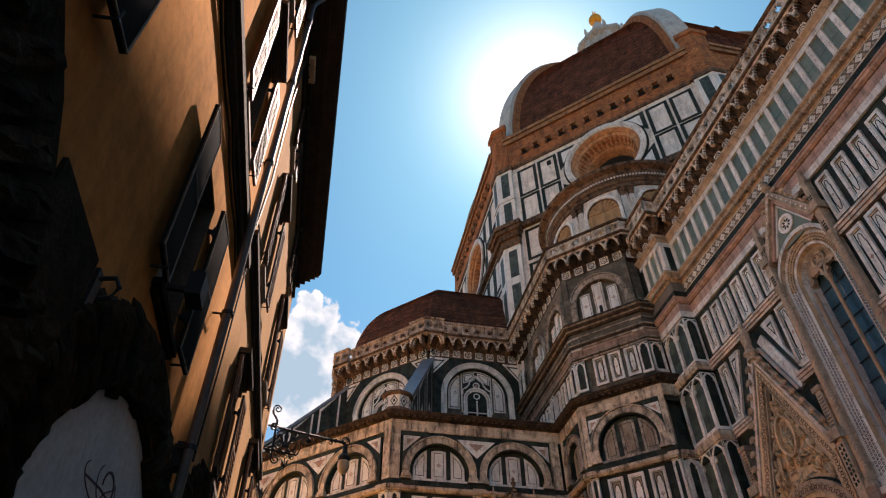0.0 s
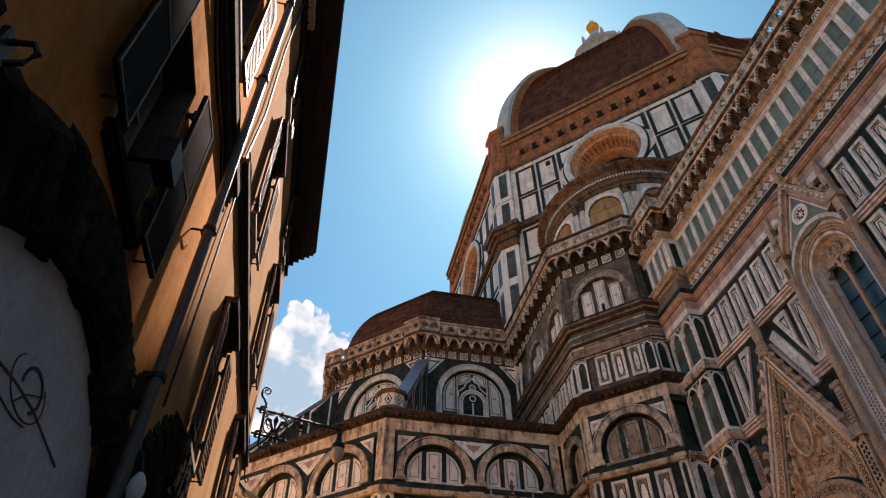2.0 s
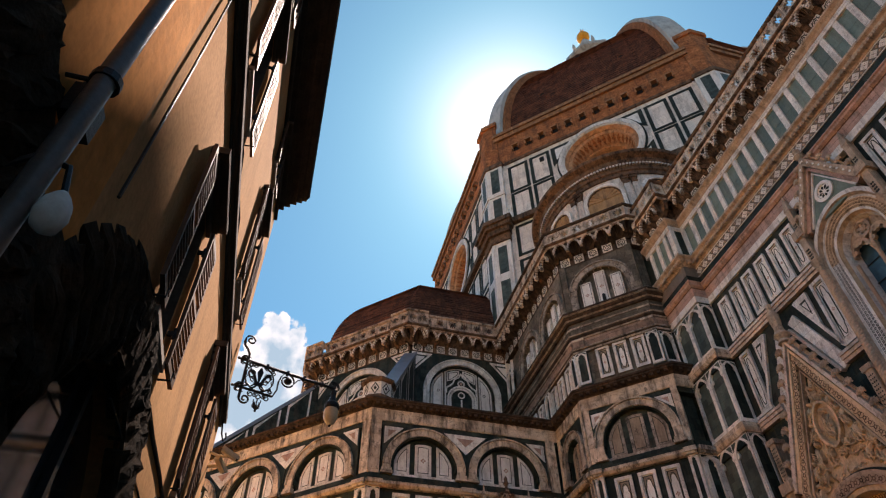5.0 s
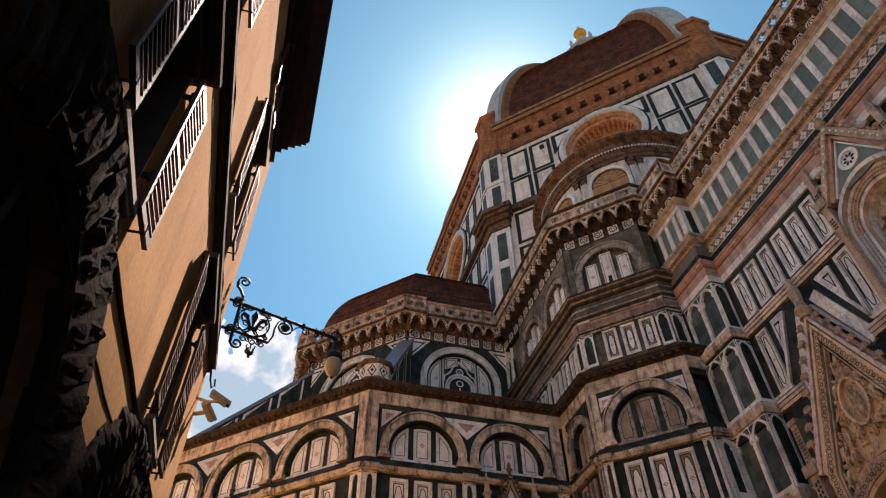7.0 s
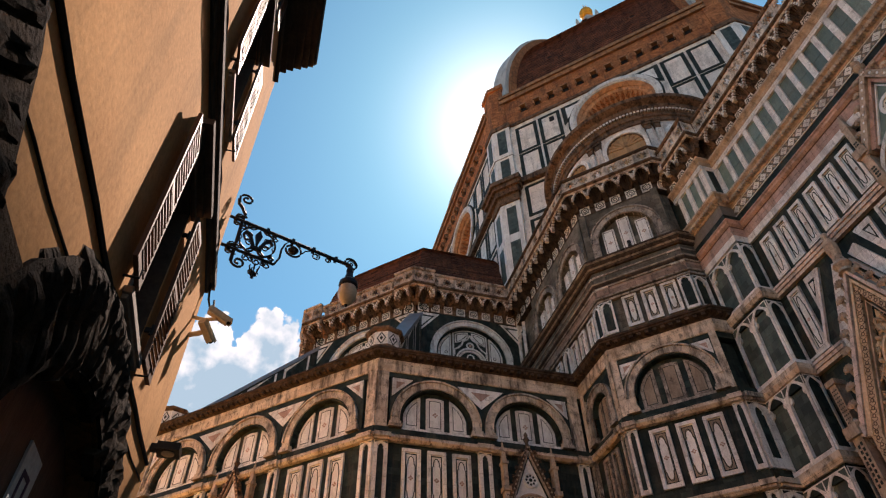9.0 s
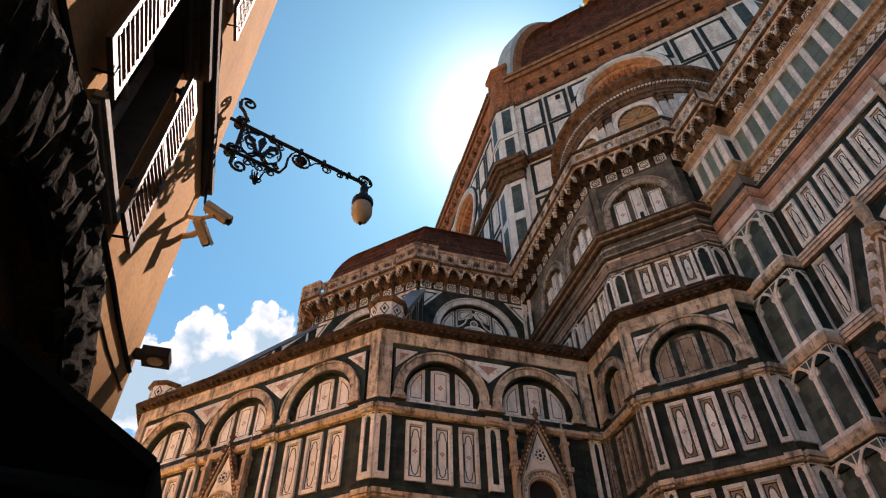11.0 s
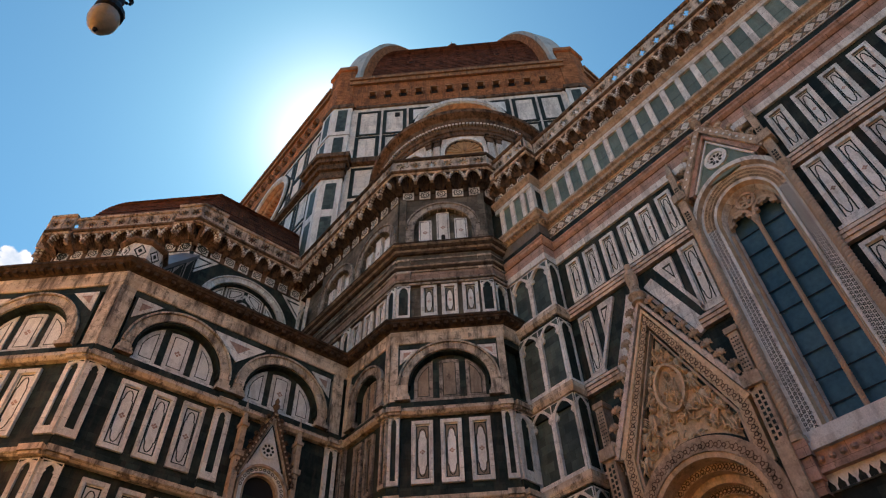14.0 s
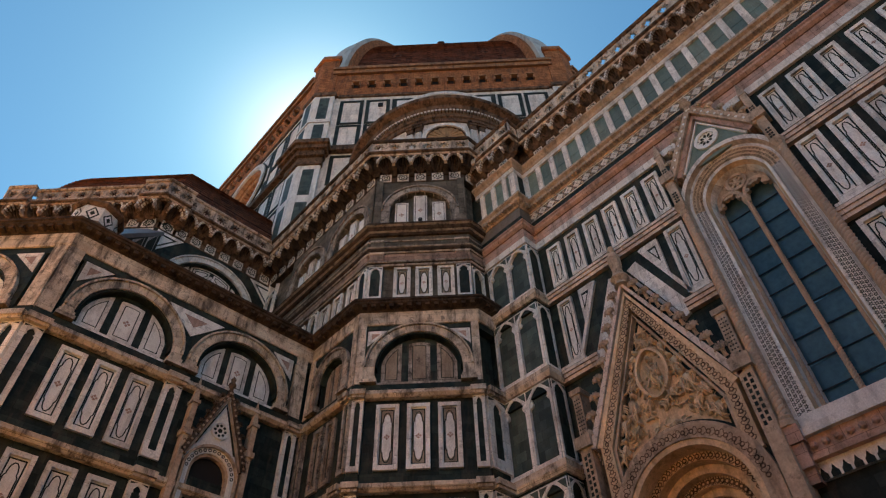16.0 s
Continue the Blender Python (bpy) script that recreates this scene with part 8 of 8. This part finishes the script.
for s in (-1, 1):
    part("lily_leaf", Geo().prism([(0.5 + s * x, z) for x, z in ((0.03, 9.53), (0.1, 9.62), (0.16, 9.74), (0.22, 9.79), (0.24, 9.72), (0.28, 9.76), (0.24, 9.86), (0.16, 9.85), (0.08, 9.72))], -0.015, 0.015), IRON, lamp)
    bar("tendril", [(0.5 + s * x, z) for x, z in ((0.06, 9.99), (0.12, 9.94), (0.2, 9.95), (0.25, 9.9), (0.2, 9.88))], 0.012)
    bar("tendril", [(0.5 + s * x, z) for x, z in ((0.24, 9.5), (0.3, 9.6), (0.27, 9.68), (0.31, 9.74))], 0.012)
    bar("lily_foot", [(0.5 + s * x, z) for x, z in ((0.02, 9.54), (0.06, 9.46), (0.12, 9.42), (0.1, 9.38))], 0.02)
    for z in (9.45, 9.92):
        bar("corner_scroll", spiral(0.5 + s * 0.3, z, 0.06, 90, s * 1.2, 0.3, 12), 0.012)
part("lily_knot", Geo().box(0.4, 0.6, -0.03, 0.03, 9.52, 9.58), IRON, lamp)
bar("scroll", spiral(1.12, 9.84, 0.19, 100, -1.25, 0.4), 0.02)
part("flower", Geo().lathe([(0, -0.08), (0.06, -0.06), (0.1, 0.0), (0.06, 0.06), (0, 0.08)], 8, (1.14, 0, 9.84)), IRON, lamp)
bar("scroll", [(0.93, 9.75), (0.97, 9.9), (1.05, AZ)], 0.018)
for u, r in ((1.56, 0.085), (1.8, 0.06)):
    bar("small_scroll", spiral(u, AZ - r - 0.03, r, 60, -1.3, 0.35), 0.014)
bar("tendril", [(1.3, 9.84), (1.36, 9.94), (1.46, 10.0), (1.6, AZ)], 0.012)
for u, r in ((0.38, 0.07), (0.56, 0.075), (0.74, 0.07)):
    bar("small_scroll", spiral(u, 9.36 - r - 0.02, r, 100, 1.3, 0.35), 0.014)
bar("drop_stem", [(0.56, 9.2), (0.56, 9.08)], 0.012)


def petals(g, place, reach, count, r):
    """Curled iron leaves round a bar's axis; place turns (along, across, up) into the lamp's own space."""
    for k in range(count):
        a = 2 * math.pi * k / count + 0.3
        for tilt in (0.0, 0.09):
            line = ((-0.02, 0.02), (0.02, 0.5 * reach), (0.0 - tilt, 0.85 * reach), (-0.05 - tilt, reach), (-0.075 - tilt, 0.86 * reach))
            g.tube([place(f, d * math.cos(a + tilt * 4), d * math.sin(a + tilt * 4)) for f, d in line], r, 5, 0, r * 0.45)
    return g


part("drop", petals(Geo().lathe([(0, 0.07), (0.03, 0.04), (0.035, 0.0), (0.02, -0.06), (0.03, -0.09), (0, -0.12)], 8, (0.56, 0, 9.0)), lambda f, d, e: (0.56 + d, e, 9.0 - f), 0.085, 5, 0.02), IRON, lamp)
for u, z, r, a0, turns in ((0.36, 9.62, 0.07, 20, 1.3), (0.64, 9.62, 0.07, 160, -1.3), (0.34, 9.8, 0.055, -40, 1.2), (0.66, 9.8, 0.055, 220, -1.2), (0.26, 9.95, 0.06, 0, 1.2), (0.76, 9.95, 0.05, 180, -1.2), (0.24, 9.47, 0.05, 0, -1.2), (0.78, 9.46, 0.05, 180, 1.2), (0.47, 9.27, 0.05, 60, 1.2), (0.66, 9.27, 0.05, 120, -1.2)):
    bar("leaf_scroll", spiral(u, z, r, a0, turns, 0.3, 12), 0.013)
for z in (AZ, 9.36):
    part("wall_boss", petals(Geo().tube([(-0.06, 0, z), (0.16, 0, z)], 0.03), lambda f, d, e: (0.05 - f, d, z + e), 0.1, 6, 0.022), IRON, lamp)
for u in (0.62, 1.1, 1.5, 1.95):
    part("collar", Geo().box(u - 0.025, u + 0.025, -0.045, 0.045, AZ - 0.045, AZ + 0.045), IRON, lamp)
bar("end_ring", [(LL + 0.0 + 0.12 * math.cos(radians(a)), AZ + 0.05 + 0.12 * math.sin(radians(a))) for a in range(0, 361, 24)], 0.022)
bar("end_scroll", spiral(LL, AZ + 0.05, 0.09, 0, 1.4, 0.2), 0.014)
part("cap", Geo().lathe([(0.0, 0.0), (0.05, 0.0), (0.07, -0.08), (0.06, -0.16), (0.1, -0.3), (0.17, -0.38), (0.175, -0.46), (0.15, -0.5)], 14, (LL, 0, AZ - 0.05)), IRON, lamp)
lamp_globe = part("globe", Geo().lathe([(0.14, 0.0), (0.17, -0.1), (0.165, -0.22), (0.12, -0.34), (0.05, -0.41), (0, -0.42)], 18, (LL, 0, AZ - 0.52)), GLOBE, lamp, label="milky glass globe", smooth=True)
part("tip", Geo().lathe([(0, 0.02), (0.03, 0.0), (0.02, -0.04), (0, -0.05)], 8, (LL, 0, AZ - 0.94)), IRON, lamp_globe)

# ---- surveillance cameras and flood lamp ----
def cctv(loc, rz, tilt):
    c = thing("surveillance_camera", "cream surveillance camera on a wall bracket", "camera", "surveillance cameras", at=Matrix.Translation(loc) @ Matrix.Rotation(radians(rz), 4, "Z") @ Matrix.Rotation(radians(tilt), 4, "Y") @ Matrix.Scale(0.8, 4))
    body = part("body", Geo().box(-0.2, 0.2, -0.06, 0.06, -0.06, 0.05), CREAM, c)
    part("hood", Geo().box(-0.22, 0.25, -0.075, 0.075, 0.05, 0.068).box(-0.22, 0.25, 0.068, 0.075, -0.02, 0.05).box(-0.22, 0.25, -0.075, -0.068, -0.02, 0.05), CREAM, body)
    part("lens", Geo().tube([(0.2, 0, 0), (0.235, 0, 0)], 0.045, 10), DARK, body)
    return c


c1 = cctv((-1.11, 16.55, 7.59), 6, 27)
def wall_arm(c, pts, r=0.028):
    """A bracket given in the place's own coordinates."""
    inv = c.matrix_basis.inverted()
    part("arm", Geo().tube([tuple(inv @ Vector(p)) for p in pts], r / 0.8, 8), CREAM, c)


wall_arm(c1, [(-1.12, 16.55, 7.54), (-1.3, 16.7, 7.6), (HX, 16.87, 7.74)])
c2 = cctv((-1.25, 16.8, 7.48), 60, 25)
wall_arm(c2, [(-1.26, 16.8, 7.48), (-1.38, 16.92, 7.5), (HX, 17.0, 7.52)], 0.04)
fl = thing("flood_lamp", "black box flood lamp on the house corner", "lamp", at=Matrix.Translation((-1.5, 16.98, 5.68)))
part("housing", Geo().box(0.08, 0.36, -0.13, 0.13, 0, 0.1), IRON, fl)
part("lens", Geo().disc(0, 0, 0.08, -0.004, 0.004), GLOBE, fl, Matrix.Translation((0.22, 0, -0.004)) @ Matrix.Rotation(math.pi / 2, 4, "X"))
part("bracket", Geo().box(0, 0.1, -0.05, 0.05, 0.02, 0.1), IRON, fl)

# ---- awning over the last arch ----
aw = thing("awning", "black sloping shop awning over the last stone arch", "awning", at=Matrix.Identity(4))
AW = [(-1.45, 3.25), (-0.2, 2.46)]
g = Geo().add([(x, y, z + d) for d in (0, 0.03) for y in (12.25, 15.7) for x, z in AW], [(0, 1, 3, 2), (4, 6, 7, 5), (0, 4, 5, 1), (2, 3, 7, 6), (1, 5, 7, 3), (0, 2, 6, 4)])
part("cloth", g, BLACKPAINT, aw)
part("valance", Geo().add([(-0.2, y, z) for y in (12.25, 15.7) for z in (2.28, 2.48)] + [(-0.19, y, z) for y in (12.25, 15.7) for z in (2.28, 2.48)], [(0, 1, 3, 2), (4, 6, 7, 5), (0, 4, 5, 1), (2, 3, 7, 6)]), BLACKPAINT, aw)
for y in (12.35, 15.6):
    part("strut", Geo().tube([(-1.48, y, 2.5), (-0.22, y, 2.44)], 0.02), IRON, aw)

# ---- plain houses added across the square, unseen from the walk, to throw back light ----
for i, (y0, y1, h) in enumerate(((24, 40, 16), (40, 58, 15), (58, 80, 17))):
    ob = part("far_house", Geo().box(0, 12, -(y1 - y0), 0, 0, h), BOUNCEWALL, at=Matrix.Translation((-38, y0, 0)))
    tagged(ob, "plain unseen house added across the square to throw back light", "house", "houses across the square")

# ---- clouds ----
def cloud_material():
    m = bpy.data.materials.new("cumulus_backdrop")
    m.use_nodes = True
    nt = m.node_tree
    n, link = nt.nodes, nt.links.new
    n.remove(n["Principled BSDF"])
    tc = n.new("ShaderNodeTexCoord")
    sep = n.new("ShaderNodeSeparateXYZ")
    link(tc.outputs["Object"], sep.inputs[0])

    def noise_at(scale, detail, kind="N", z=0.0):
        mp = n.new("ShaderNodeMapping")
        mp.inputs["Scale"].default_value = (scale, scale, scale)
        mp.inputs["Location"].default_value = (0.3, z, 0.1)
        link(tc.outputs["Object"], mp.inputs[0])
        if kind == "N":
            t = n.new("ShaderNodeTexNoise")
            t.inputs["Scale"].default_value, t.inputs["Detail"].default_value, t.inputs["Roughness"].default_value = 1.0, detail, 0.55
            link(mp.outputs[0], t.inputs["Vector"])
            return t.outputs["Fac"]
        t = n.new("ShaderNodeTexVoronoi")
        t.feature = "SMOOTH_F1"
        t.inputs["Scale"].default_value = 1.0
        t.inputs["Smoothness"].default_value = 0.35
        link(mp.outputs[0], t.inputs["Vector"])
        return t.outputs["Distance"]

    def op(kind, a, b):
        k = n.new("ShaderNodeMath")
        k.operation = kind
        for i, v in enumerate((a, b)):
            if isinstance(v, float):
                k.inputs[i].default_value = v
            else:
                link(v, k.inputs[i])
        return k.outputs[0]

    # billows: middle (x, z), half width and half height
    height, across = sep.outputs[2], sep.outputs[0]
    body = None
    for cx, cz, rx, rz in ((-330, 105, 225, 178), (-96, 258, 42, 24), (-140, 205, 46, 40), (70, 75, 82, 128), (235, 120, 88, 140), (285, 140, 62, 122), (345, 100, 80, 112), (-40, -60, 360, 132), (-200, -40, 260, 150), (190, -20, 230, 150)):
        dx, dz = op("MULTIPLY", op("SUBTRACT", across, float(cx)), 1.0 / rx), op("MULTIPLY", op("SUBTRACT", height, float(cz)), 1.0 / rz)
        d = op("SQRT", op("ADD", op("MULTIPLY", dx, dx), op("MULTIPLY", dz, dz)), 0.0)
        f = op("MULTIPLY", op("SUBTRACT", 1.0, d), min(rx, rz) / 120.0)
        body = f if body is None else op("MAXIMUM", body, f)
    puff, puff2, fray = noise_at(0.018, 0, "V"), noise_at(0.045, 0, "V"), noise_at(0.06, 6)
    edge = op("ADD", op("SUBTRACT", op("SUBTRACT", op("SUBTRACT", body, op("MULTIPLY", puff, 0.3)), op("MULTIPLY", puff2, 0.13)), op("MULTIPLY", fray, 0.2)), 0.3)
    alpha = n.new("ShaderNodeMapRange")
    alpha.interpolation_type = "SMOOTHSTEP"
    alpha.inputs["From Min"].default_value, alpha.inputs["From Max"].default_value = 0.0, 0.07
    link(edge, alpha.inputs["Value"])
    lit = n.new("ShaderNodeMapRange")
    lit.inputs["From Min"].default_value, lit.inputs["From Max"].default_value = 0.42, 0.05
    link(op("ADD", op("MULTIPLY", edge, 0.45), op("ADD", op("MULTIPLY", puff, 0.3), op("MULTIPLY", op("SUBTRACT", noise_at(0.011, 5), 0.5), 0.9))), lit.inputs["Value"])
    col = n.new("ShaderNodeMix")
    col.data_type = "RGBA"
    col.inputs["A"].default_value, col.inputs["B"].default_value = (0.30, 0.47, 0.60, 1), (0.95, 0.98, 1.0, 1)
    link(lit.outputs[0], col.inputs["Factor"])
    em = n.new("ShaderNodeEmission")
    em.inputs["Strength"].default_value = CLOUD_LIGHT
    link(col.outputs["Result"], em.inputs[0])
    tr = n.new("ShaderNodeBsdfTransparent")
    mx = n.new("ShaderNodeMixShader")
    link(alpha.outputs[0], mx.inputs[0])
    link(tr.outputs[0], mx.inputs[1])
    link(em.outputs[0], mx.inputs[2])
    link(mx.outputs[0], n["Material Output"].inputs[0])
    return m


CLOUD_LIGHT = 0.55
CLOUDM = cloud_material()
az, el, dist = radians(-11.0), radians(31.0), 2000.0
c = Vector((math.sin(az) * math.cos(el), math.cos(az) * math.cos(el), math.sin(el))) * dist
cl = part("backdrop_cloud", Geo().add([(-900, 0, -360), (900, 0, -360), (900, 0, 360), (-900, 0, 360)], [(0, 1, 2, 3)]), CLOUDM, at=Matrix.Translation(c) @ Matrix.Rotation(-az, 4, "Z") @ Matrix.Rotation(el, 4, "X"))
tagged(cl, "bank of white cumulus clouds in the blue sky", "cloud", "", "structure")
cl.visible_shadow = False
